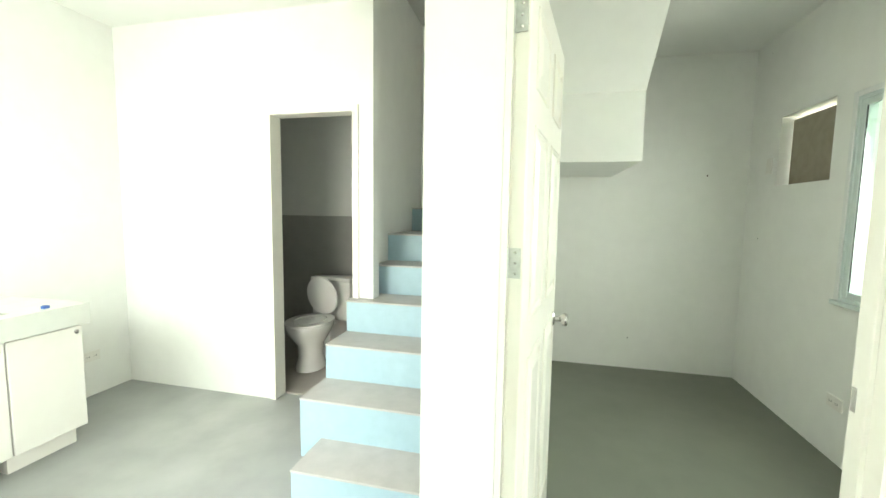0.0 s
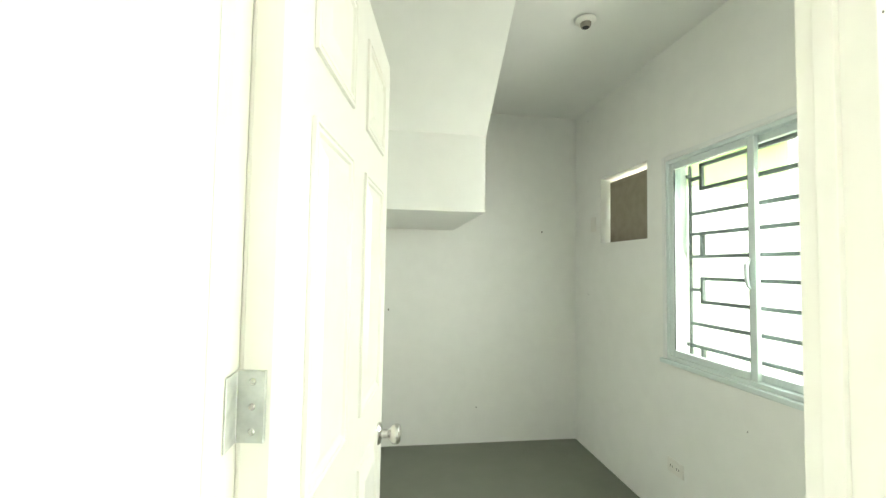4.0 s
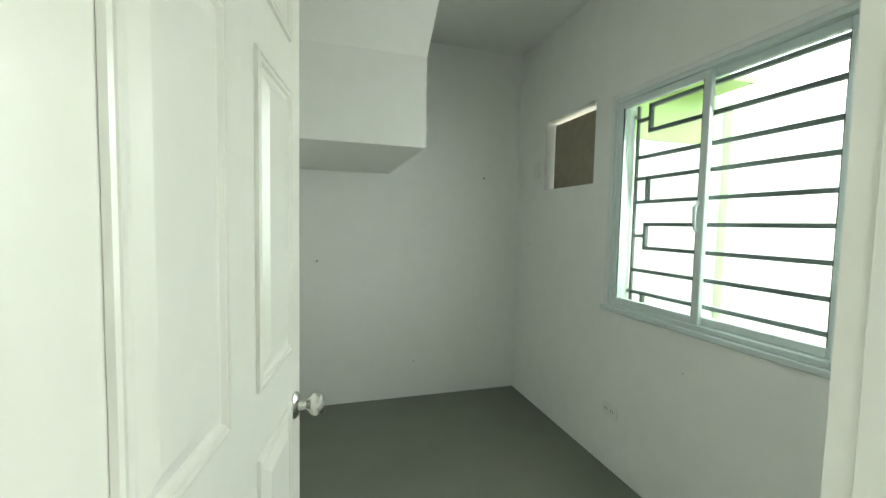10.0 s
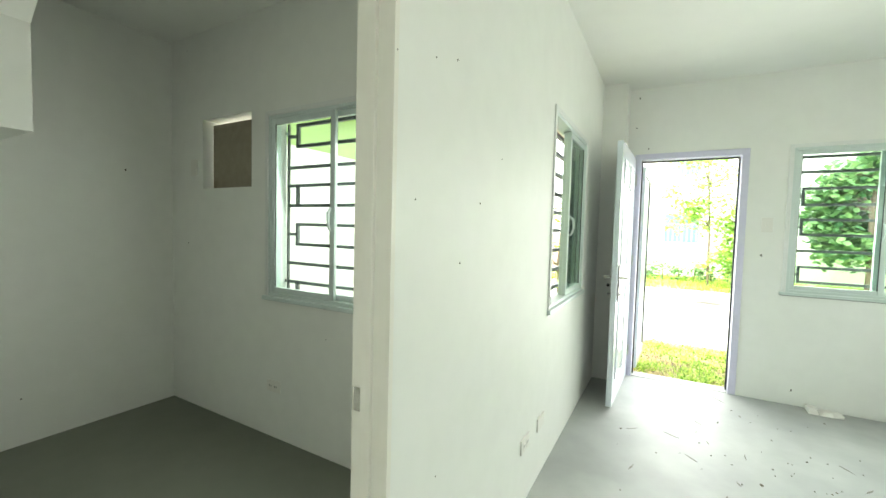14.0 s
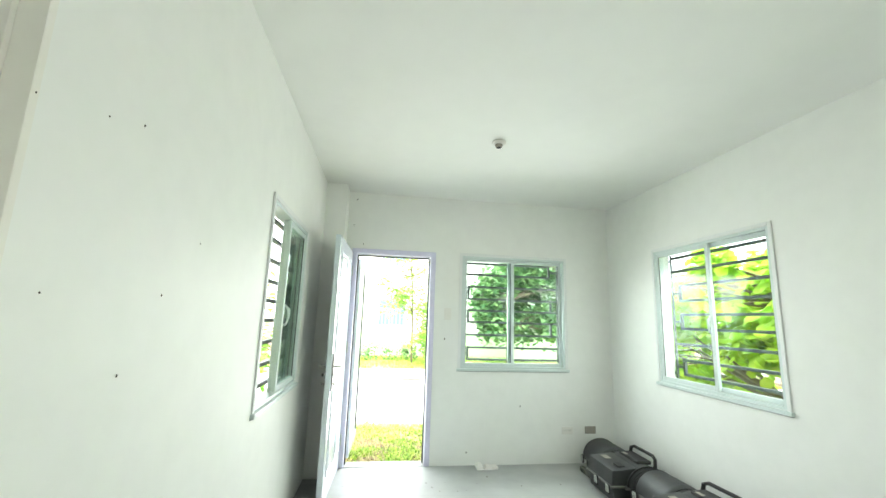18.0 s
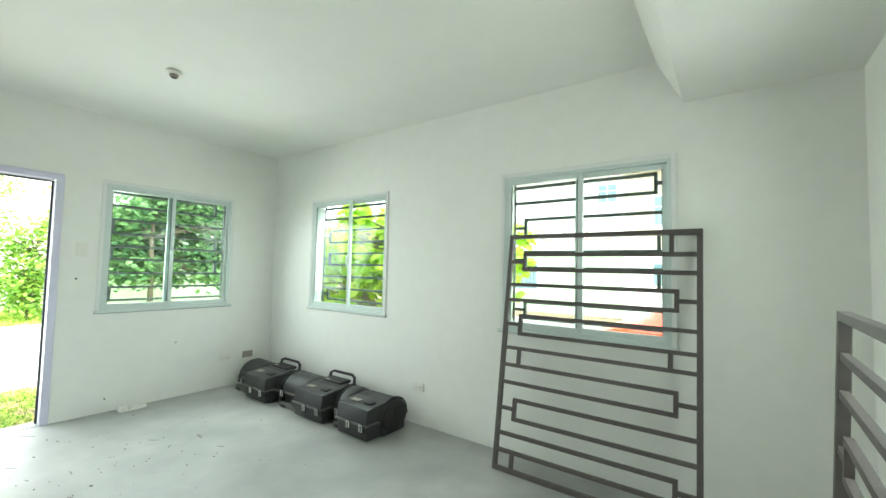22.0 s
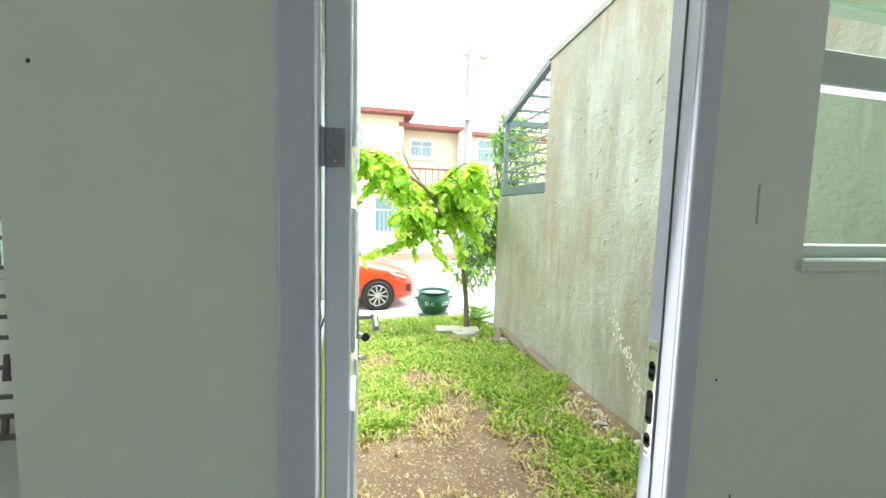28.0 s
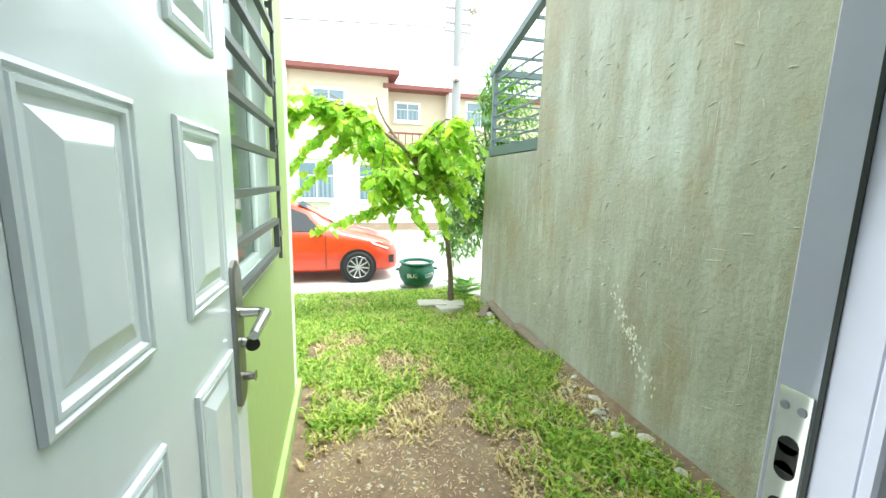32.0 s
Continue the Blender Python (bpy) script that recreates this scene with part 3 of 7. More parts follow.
window("window_1", "x", X_B, -1, *W_BED, 0.905, HEAD_N, "two-leaf sliding bedroom window in a pale grey frame", BED_BARS, True, depth=0.13, size=0.019) 
window("window_2", "y", Y_A, -1, *W_LIV_N, SILL, HEAD_N, "half-open pale grey sliding window in the long wall", WIN_BARS, depth=0.07, slid=True)
window("window_3", "x", X_E, -1, *W_FRONT, SILL, HEAD, "two-leaf sliding window beside the front door", WIN_BARS, True, mull=0.524)
window("window_4", "y", Y_S, 1, *W_SA, SILL, HEAD, "two-leaf sliding window above the black cases", WIN_BARS, True, mull=0.476)
window("window_5", "y", Y_S, 1, *W_SB, SILL, HEAD, "two-leaf sliding window behind the leaning grille", WIN_BARS, True)
window("window_6", "x", X_W, 1, *W_WEST, SILL, HEAD, "two-leaf sliding side window by the pier", WIN_BARS, depth=0.10)


def door_panels(leaf, w, h, y, sign, mat, rows, stiles):
    """Six raised panels with mouldings on one face of a leaf. sign: the side the face looks to."""
    pw = (w - sum(stiles)) / 2
    for z0, z1 in rows:
        for i in range(2):
            x0 = stiles[0] + i * (pw + stiles[1])
            bm = bmesh.new()
            rings = []
            for inset, lift in ((0, 0.0005), (0.002, 0.0062), (0.007, 0.0075), (0.0095, 0.0035), (0.012, 0.0035), (0.0135, 0.0062), (0.018, 0.0062), (0.022, 0.0008), (0.030, 0.0008), (0.033, 0.0022), (0.052, 0.0092), (0.054, 0.0094)):
                rings.append([bm.verts.new((x0 + (inset if a == 0 else pw - inset), y + sign * lift, z0 + (inset if b == 0 else z1 - z0 - inset))) for a, b in ((0, 0), (1, 0), (1, 1), (0, 1))])
            for r0, r1 in zip(rings, rings[1:]):
                for k in range(4):
                    bm.faces.new((r0[k], r0[(k + 1) % 4], r1[(k + 1) % 4], r1[k]))
            bm.faces.new(rings[-1])
            bmesh.ops.recalc_face_normals(bm, faces=list(bm.faces))
            me = bpy.data.meshes.new("panel")
            bm.to_mesh(me)
            bm.free()
            me.materials.append(mat)
            o = new("panel", me)
            o.parent = leaf


def door_leaf(name, m, w, h, mat, label, thick=0.04, rows=((0.20, 0.93), (1.045, 1.61), (1.71, 1.93)), stiles=(0.10, 0.12, 0.10)):
    """A panelled leaf hinged on local z, running along local x; its thickness goes to +y."""
    t = thing(name, label, "door", m, kind="structure")
    bm = bmesh.new()
    box(bm, 0.003, w, 0, thick, 0.008, h)
    bevel(bm, 0.003)
    leaf = part("leaf", bm, mat, t)
    door_panels(leaf, w, h, 0.0, -1, mat, rows, stiles)
    door_panels(leaf, w, h, thick, 1, mat, rows, stiles)
    return t


def knob(t, x, z, thick):
    for s, y in ((-1, 0.0), (1, thick)):
        bm = bmesh.new()
        m = Matrix.Translation((x, y, z)) @ Matrix.Rotation(radians(90) * (1 if s < 0 else -1), 4, "X")
        lathe(bm, [(0.0305, 0.0), (0.031, 0.004), (0.026, 0.010), (0.013, 0.013), (0.0115, 0.030), (0.016, 0.036), (0.025, 0.044), (0.0275, 0.053), (0.026, 0.062), (0.020, 0.066), (0.010, 0.067), (0.009, 0.064), (0.003, 0.064)], m=m)
        part("door_knob", bm, M_STEEL, t, "round satin steel door knob", True)


def lever_lock(t, x, z, thick):
    """A long-plate lever lock with key and bolt turn on both faces."""
    for s, y in ((-1, 0.0), (1, thick)):
        bm = bmesh.new()
        prof = [(0.024 * math.cos(q * math.pi / 10), (z + 0.105 if q <= 10 else z - 0.135) + 0.026 * math.sin(q * math.pi / 10)) for q in range(21)]
        ringp = [[bm.verts.new((x + k * px, y + s * d, z - 0.015 + k * (pz - z + 0.015))) for px, pz in prof] for k, d in ((1.0, 0.0), (1.0, 0.007), (0.93, 0.0095))]
        for r0, r1 in zip(ringp, ringp[1:]):
            for q in range(21):
                bm.faces.new((r0[q], r0[(q + 1) % 21], r1[(q + 1) % 21], r1[q]))
        bm.faces.new(ringp[-1])
        bm.faces.new(ringp[0])
        plate = part("lock_plate", bm, M_LOCK, t, "long satin steel lock plate")
        bm = bmesh.new()
        tube(bm, [(x, y + s * 0.005, z + 0.03), (x, y + s * 0.045, z + 0.03), (x - 0.012, y + s * 0.058, z + 0.03), (x - 0.11, y + s * 0.058, z + 0.024)], [0.010, 0.009, 0.010, 0.0085], 10)
        part("lever", bm, M_STEEL, plate, smooth=True)
        bm = bmesh.new()
        tube(bm, [(x, y + s * 0.005, z - 0.03), (x, y + s * 0.020, z - 0.03)], 0.010, 12)
        part("key_cylinder", bm, M_STEEL, plate, smooth=True)
        bm = bmesh.new()
        tube(bm, [(x, y + s * 0.005, z - 0.10), (x, y + s * 0.028, z - 0.10), (x, y + s * 0.032, z - 0.10)], [0.008, 0.008, 0.011], 12)
        part("bolt_turn", bm, M_STEEL, plate, smooth=True)
    bm = bmesh.new()
    lathe(bm, [(0.004, -0.002), (0.013, -0.0018), (0.013, 0.0018), (0.004, 0.002)], m=Matrix.Translation((x - 0.004, thick + 0.030, z - 0.034)) @ Matrix.Rotation(radians(70), 4, "Z") @ Matrix.Rotation(radians(90), 4, "X"))
    bar(bm, (x, thick + 0.015, z - 0.03), (x, thick + 0.034, z - 0.032), 0.003, 0.007)
    part("key", bm, M_BLACK2, t, "black headed key in the lock")


def hinges(t, zs, thick, mat, side=-1, name="hinge", hh=0.05):
    for z in zs:
        bm = bmesh.new()
        yk = 0.0 if side < 0 else thick
        tube(bm, [(-0.002, yk + side * 0.006, z - hh), (-0.002, yk + side * 0.006, z + hh)], 0.007, 10)
        for dz in (-0.0167, 0.0167):
            tube(bm, [(-0.002, yk + side * 0.006, z + dz - 0.001), (-0.002, yk + side * 0.006, z + dz + 0.001)], 0.0078, 10)
        box(bm, -0.0035, 0.0025, yk if side < 0 else yk - 0.032, yk + 0.032 if side < 0 else yk, z - hh, z + hh)
        h = part(name, bm, mat, t, "steel butt hinge splashed with paint")
        for dz in (-0.7 * hh, 0.0, 0.7 * hh):
            bm = bmesh.new()
            yy = yk - side * 0.018
            tube(bm, [(-0.0034, yy, z + dz), (-0.0055, yy, z + dz)], [0.0045, 0.003], 8)
            part("screw", bm, M_STEEL, h)


def door_frame(name, axis, face, inward, u0, u1, z1, depth, mat, label, case=(0.05, 0.05), lining=0.022, stop=0.012):
    """Jambs and head lining an opening, with casings of the given widths on the room side (0: flush) and a door stop."""
    m = place(axis, face, inward)
    t = thing(name, label, "door frame", m, kind="structure")
    top = max(case)
    for nm in ("jamb_low", "jamb_high", "head"):
        bm = bmesh.new()
        if nm == "head":
            box(bm, u0 + lining, u1 - lining, 0.0005, depth + 0.004, z1 - lining, z1 - 0.001)
            if stop:
                box(bm, u0 + lining, u1 - lining, 0.045, 0.075, z1 - lining - stop, z1 - lining)
            if top:
                box(bm, u0 - case[0], u1 + case[1], -0.012, 0.0, z1 - lining, z1 + top)
        else:
            low = nm == "jamb_low"
            a = u0 + 0.0005 if low else u1 - lining
            box(bm, a, a + lining - 0.001, -0.002, depth + 0.004, 0.004, z1 - lining)
            if stop:
                b0 = u0 + lining if low else u1 - lining - stop
                box(bm, b0, b0 + stop, 0.045, 0.075, 0.004, z1 - lining - stop)
            cw = case[0] if low else case[1]
            if cw:
                c0 = u0 - cw if low else u1 - lining
                box(bm, c0, c0 + cw + lining, -0.012, 0.0, 0.0, z1 - lining)
        bevel(bm, 0.0025 if max(case) > 0.02 else 0.0008)
        part("head" if nm == "head" else "jamb", bm, mat, t)
    return t


# bedroom door, swung into the bedroom
fb = door_frame("door_frame_bedroom", "y", Y_A, -1, 0.4475, 1.3275, 2.0605, 0.108, M_CREAM, "cream painted wooden bedroom door frame", (0, 0), 0.018)
bm = bmesh.new()
box(bm, 1.3055, 1.3075, 0.078, 0.103, 0.89, 0.95)
box(bm, 1.3035, 1.3055, 0.080, 0.086, 0.90, 0.94)
part("strike_plate", bm, M_STEEL, fb, "small steel strike plate")
ang = math.degrees(math.atan2(0.774, 0.122))
d1 = door_leaf("door_1", pose(0.507, Y_A + 0.034, 0.0, 0, 0, ang), 0.78, 2.03, M_CREAM, "cream painted six-panel bedroom door standing wide open", 0.04)
knob(d1, 0.715, 0.905, 0.04)
hinges(d1, (0.25, 1.226, 1.865), 0.04, M_STEELW, 1, hh=0.041)
for zh in (0.25, 1.226, 1.865):
    bm = bmesh.new()
    box(bm, 0.4655, 0.4675, 0.004, 0.034, zh - 0.041, zh + 0.041)
    bevel(bm, 0.0008)
    part("hinge_plate", bm, M_STEELW, fb, "steel hinge plate daubed with paint")

# front door, swung into the living room against the long wall
ff = door_frame("door_frame_front", "x", X_E, -1, 0.745, 1.545, 2.055, 0.15, M_FRAME, "pale lilac metal front door frame with a dark rebate", (0.03, 0.03), 0.022, 0)
bm = bmesh.new()
for a in ((0.767, 0.779, 0, 2.03), (1.511, 1.523, 0, 2.03), (0.779, 1.511, 2.018, 2.03)):
    box(bm, a[0], a[1], 0.078, 0.10, a[2], a[3])
part("weather_seal", bm, M_SEAL, ff, "dark rubber weather seal")
d2 = door_leaf("door_2", pose(X_E - 0.02, 1.565, 0.0, 0, 0, 178) @ Matrix.Diagonal((1, -1, 1, 1)), 0.86, 2.045, M_DOORW, "white six-panel steel front door standing open", 0.042)
lever_lock(d2, 0.80, 0.98, 0.042)
hinges(d2, (0.25, 1.10, 1.85), 0.042, M_STEELW)

# service door, swung out against the green side wall
fk = door_frame("door_frame_back", "y", Y_K, 1, -1.197, -0.510, 2.055, 0.064, M_FRAME, "pale lilac metal service door frame", (0.025, 0.03), 0.022, 0)
bm = bmesh.new()
box(bm, -1.1755, -1.1735, 0.034, 0.062, 0.875, 1.118)
bevel(bm, 0.0008)
sp = part("strike_plate", bm, M_STEEL, fk, "long steel strike plate with lock holes")
for z0, z1 in ((0.895, 0.925), (0.945, 1.015), (1.035, 1.075)):
    bm = bmesh.new()
    tube(bm, [(-1.174, 0.047, z0 + 0.008), (-1.1728, 0.047, z0 + 0.008)], 0.0085, 12)
    box(bm, -1.174, -1.1728, 0.0385, 0.0555, z0 + 0.008, z1 - 0.008)
    tube(bm, [(-1.174, 0.047, z1 - 0.008), (-1.1728, 0.047, z1 - 0.008)], 0.0085, 12)
    part("lock_hole", bm, M_HOLE, sp)
for yy, zz in ((0.041, 1.102), (0.055, 1.102), (0.048, 0.884)):
    bm = bmesh.new()
    tube(bm, [(-1.174, yy, zz), (-1.1722, yy, zz)], [0.0045, 0.0035], 10)
    part("screw", bm, M_ZINC, sp)
bm = bmesh.new()
box(bm, -1.1757, -1.1737, 0.0285, 0.0325, 0.004, 2.03)
part("rebate_seal", bm, M_SEAL, fk, "dark seal in the frame's rebate")
d3 = door_leaf("door_3", pose(0, 0, 0), 0.61, 2.045, M_DOORW, "white six-panel steel service door standing open outside", 0.042, ((0.20, 0.98), (1.092, 1.365), (1.475, 1.95)), (0.08, 0.10, 0.09))
d3.matrix_basis = pose(-0.539, Y_K - 0.056, 0.0, 0, 0, -91.7) @ Matrix.Diagonal((1, -1, 1, 1))
lever_lock(d3, 0.562, 1.005, 0.042)
hinges(d3, (0.25, 1.46, 1.85), 0.042, M_ZINC, hh=0.03)

# screen door outside the front door, folded back
sd = thing("screen_door", "narrow grey steel screen door folded back outside the front door", "screen door", pose(X_E + 0.17, 1.505, 0.0, 0, 0, -1.5))
for nm, lim, mt in (("stile", (0.0, 0.05, -0.015, 0.015, 0.03, 2.0), M_DOORW), ("stile", (0.70, 0.76, -0.015, 0.015, 0.03, 2.0), M_GRILLE), ("rail", (0.05, 0.70, -0.015, 0.015, 0.03, 0.12), M_DOORW), ("rail", (0.05, 0.70, -0.015, 0.015, 1.92, 2.0), M_DOORW), ("sheet", (0.05, 0.70, -0.004, 0.004, 0.12, 1.92), M_DOORW)):
    bm = bmesh.new()
    box(bm, *lim)
    bevel(bm, 0.002)
    part(nm, bm, mt, sd)
bm = bmesh.new()
tube(bm, [(0.73, -0.015, 0.95), (0.73, -0.06, 0.95), (0.66, -0.07, 0.95)], 0.009, 8)
part("lever", bm, M_STEEL, sd, smooth=True)

# bathroom doorway
door_frame("door_frame_bathroom", "y", Y_CR, -1, -1.265, -0.620, 2.022, 0.10, M_CREAM, "cream painted bathroom door frame", (0.02, 0.02), 0.022, 0)

# kitchen window beside the service door, set deep in its plastered opening
kw = thing("window_7", "small awning window in a plain plastered opening", "window", pose(-2.36, Y_K, 1.285) @ Matrix.Diagonal((1, -1, 1, 1)), kind="structure")
w, h = 0.895, 0.765
for nm, a in (("window_frame", (0, 0.03, 0, h)), ("window_frame", (w - 0.03, w, 0, h)), ("window_frame", (0.03, w - 0.03, 0, 0.03)), ("window_frame", (0.03, w - 0.03, h - 0.03, h)), ("transom", (0.03, w - 0.03, 0.355, 0.425))):
    bm = bmesh.new()
    box(bm, a[0], a[1], 0.025, 0.068, a[2], a[3])
    bevel(bm, 0.003)
    part(nm, bm, M_ALU, kw)
bm = bmesh.new()
box(bm, -0.004, w + 0.012, -0.014, 0.024, -0.022, 0.004)
bevel(bm, 0.004)
part("window_sill", bm, M_TRIM, kw)
bm = bmesh.new()
box(bm, 0.03, w - 0.03, 0.045, 0.049, 0.03, 0.355)
p = part("pane", bm, M_GLASS, kw, "clear glass pane")
p.visible_shadow = False
upper = Matrix.Translation((0, 0.066, h - 0.03)) @ Matrix.Rotation(radians(74), 4, "X")
bm = bmesh.new()
for a in ((0.04, 0.07, -0.25, 0), (w - 0.07, w - 0.04, -0.25, 0), (0.07, w - 0.07, -0.25, -0.22), (0.07, w - 0.07, -0.03, 0)):
    box(bm, a[0], a[1], 0, 0.02, a[2], a[3], upper)
sash = part("sash", bm, M_ALU, kw)
bm = bmesh.new()
box(bm, 0.07, w - 0.07, 0.008, 0.012, -0.22, -0.03, upper)
p = part("pane", bm, M_GLASS, sash, "clear glass pane")
p.visible_shadow = False
for xx in (0.05, w - 0.05):
    bm = bmesh.new()
    tube(bm, [(xx, 0.055, 0.43), tuple(upper @ Vector((xx, 0.0, -0.2)))], 0.006, 6)
    part("stay", bm, M_ALU, kw)

# air conditioner opening: liner and board
bm = bmesh.new()
box(bm, X_B + 0.07, X_B + 0.088, 3.621, 4.15, 1.591, 2.045)
solid("vent_board", bm, material("stained_plywood_board", (0.30, 0.27, 0.20), 0.8, grain=0.3, grain_scale=18, bump=0.2, stain=0.5, stain_color=(0.22, 0.19, 0.13), stain_scale=6),
      "stained plywood board closing the air conditioner opening", "board")

# ---- stairs ----
R, T, Y0 = 0.206, 0.27, 2.337
for k in range(6):
    st = thing("stair_step", "stair step with a pale blue painted riser and bare cement tread", "stair step", group="steps of the stairs", kind="structure")
    y, z = Y0 + k * T, 0.165 + R * k
    xl = (-0.53 if k == 0 else -0.652) if y < Y_CR - 0.05 else -0.574
    bm = bmesh.new()
    box(bm, xl, 0.2345, y, y + T if k < 5 else Y_N - 0.001, max(0.0, z - R - 0.12), z - 0.012)
    part("riser", bm, M_RISER, st)
    bm = bmesh.new()
    box(bm, xl - 0.003 if k < 4 else xl, 0.2345, y - 0.006, y + T + 0.02 if k < 5 else Y_N - 0.001, z - 0.012, z)
    bevel(bm, 0.003)
    part("tread", bm, M_TREAD, st)
for k, pts in ((6, ((-0.574, 4.29), (0.2345, 3.98), (0.2345, Y_N - 0.001), (-0.574, Y_N - 0.001))), (7, ((-0.16, Y_N - 0.001), (0.2345, 3.99), (0.2345, Y_N - 0.001)))):
    st = thing("stair_step", "wedge-shaped winder step with a pale blue painted riser", "stair step", group="steps of the stairs", kind="structure")
    z = 0.165 + R * k
    for nm, z0, z1, mt, grow in (("riser", z - R, z - 0.012, M_RISER, 0.0), ("tread", z - 0.012, z, M_TREAD, 0.004)):
        bm = bmesh.new()
        low = [bm.verts.new((x, y - grow if i < 2 else y, z0)) for i, (x, y) in enumerate(pts)]
        high = [bm.verts.new((v.co.x, v.co.y, z1)) for v in low]
        n = len(pts)
        for i in range(n):
            bm.faces.new((low[i], low[(i + 1) % n], high[(i + 1) % n], high[i]))
        bm.faces.new(low)
        bm.faces.new(high)
        part(nm, bm, mt, st)

# ---- loose and fixed things indoors ----
def iron_panel(name, m, w, h, size, label, deep=None, bars=PANEL_BARS):
    """A free window grille: frame of square tube with interlocking bars; local x across, z up, standing on its lower rail."""
    t = thing(name, label, "window grille", m, "loose window grilles")
    deep = deep or size
    for nm, a, b in (("rail", (0, 0, h - size / 2), (w, 0, h - size / 2)), ("rail", (0, 0, size / 2), (w, 0, size / 2)), ("post", (size / 2, 0, size), (size / 2, 0, h - size)), ("post", (w - size / 2, 0, size), (w - size / 2, 0, h - size))):
        bm = bmesh.new()
        bar(bm, a, b, size, deep, (0, 1, 0))
        bevel(bm, 0.002)
        part(nm, bm, M_IRON, t)
    grille_bars(t, bars, w - 2 * size, h - 2 * size, 0, size * 0.8, M_IRON)
    for c in t.children:
        if c.name.startswith("bar"):
            c.matrix_basis = Matrix.Translation((size, 0, size))
    return t


lean = math.degrees(math.atan2(0.232, 1.61))
iron_panel("leaning_grille", pose(1.471, -0.955, 0.0, -lean, 0, 180) , 1.216, 1.635, 0.03, "dark steel window grille leaning on the wall below the window")
iron_panel("leaning_grille", pose(-0.103, -0.115, 0.0, -2.0, 0, 88.4), 1.10, 1.255, 0.027, "heavy dark steel window grille leaning on the wall pier", 0.032, PIER_BARS)


def half_drum(bm, x0, x1, yc, r, z0, zc, lip=0.0, seg=14):
    """Case body along x: upright sides up to zc, half round above."""
    prof = [(-r * 0.84, z0), (-r * 0.86, zc - 0.02), (-r, zc - 0.012), (-r, zc)] + [(-r * math.cos(math.pi * k / seg), zc + r * math.sin(math.pi * k / seg)) for k in range(1, seg)] + [(r, zc), (r, zc - 0.012), (r * 0.86, zc - 0.02), (r * 0.84, z0)]
    n = len(prof)
    rings = []
    for x, s in ((x0, 0.90), (x0 + 0.02, 0.985), (x0 + 0.035, 1.0), (x1 - 0.035, 1.0), (x1 - 0.02, 0.985), (x1, 0.90)):
        rings.append([bm.verts.new((x, yc + y * s, zc + (z - zc) * s if z > zc else z)) for y, z in prof])
    for r0, r1 in zip(rings, rings[1:]):
        for k in range(n):
            bm.faces.new((r0[k], r0[(k + 1) % n], r1[(k + 1) % n], r1[k]))
    bm.faces.new(list(reversed(rings[0])))
    bm.faces.new(rings[-1])


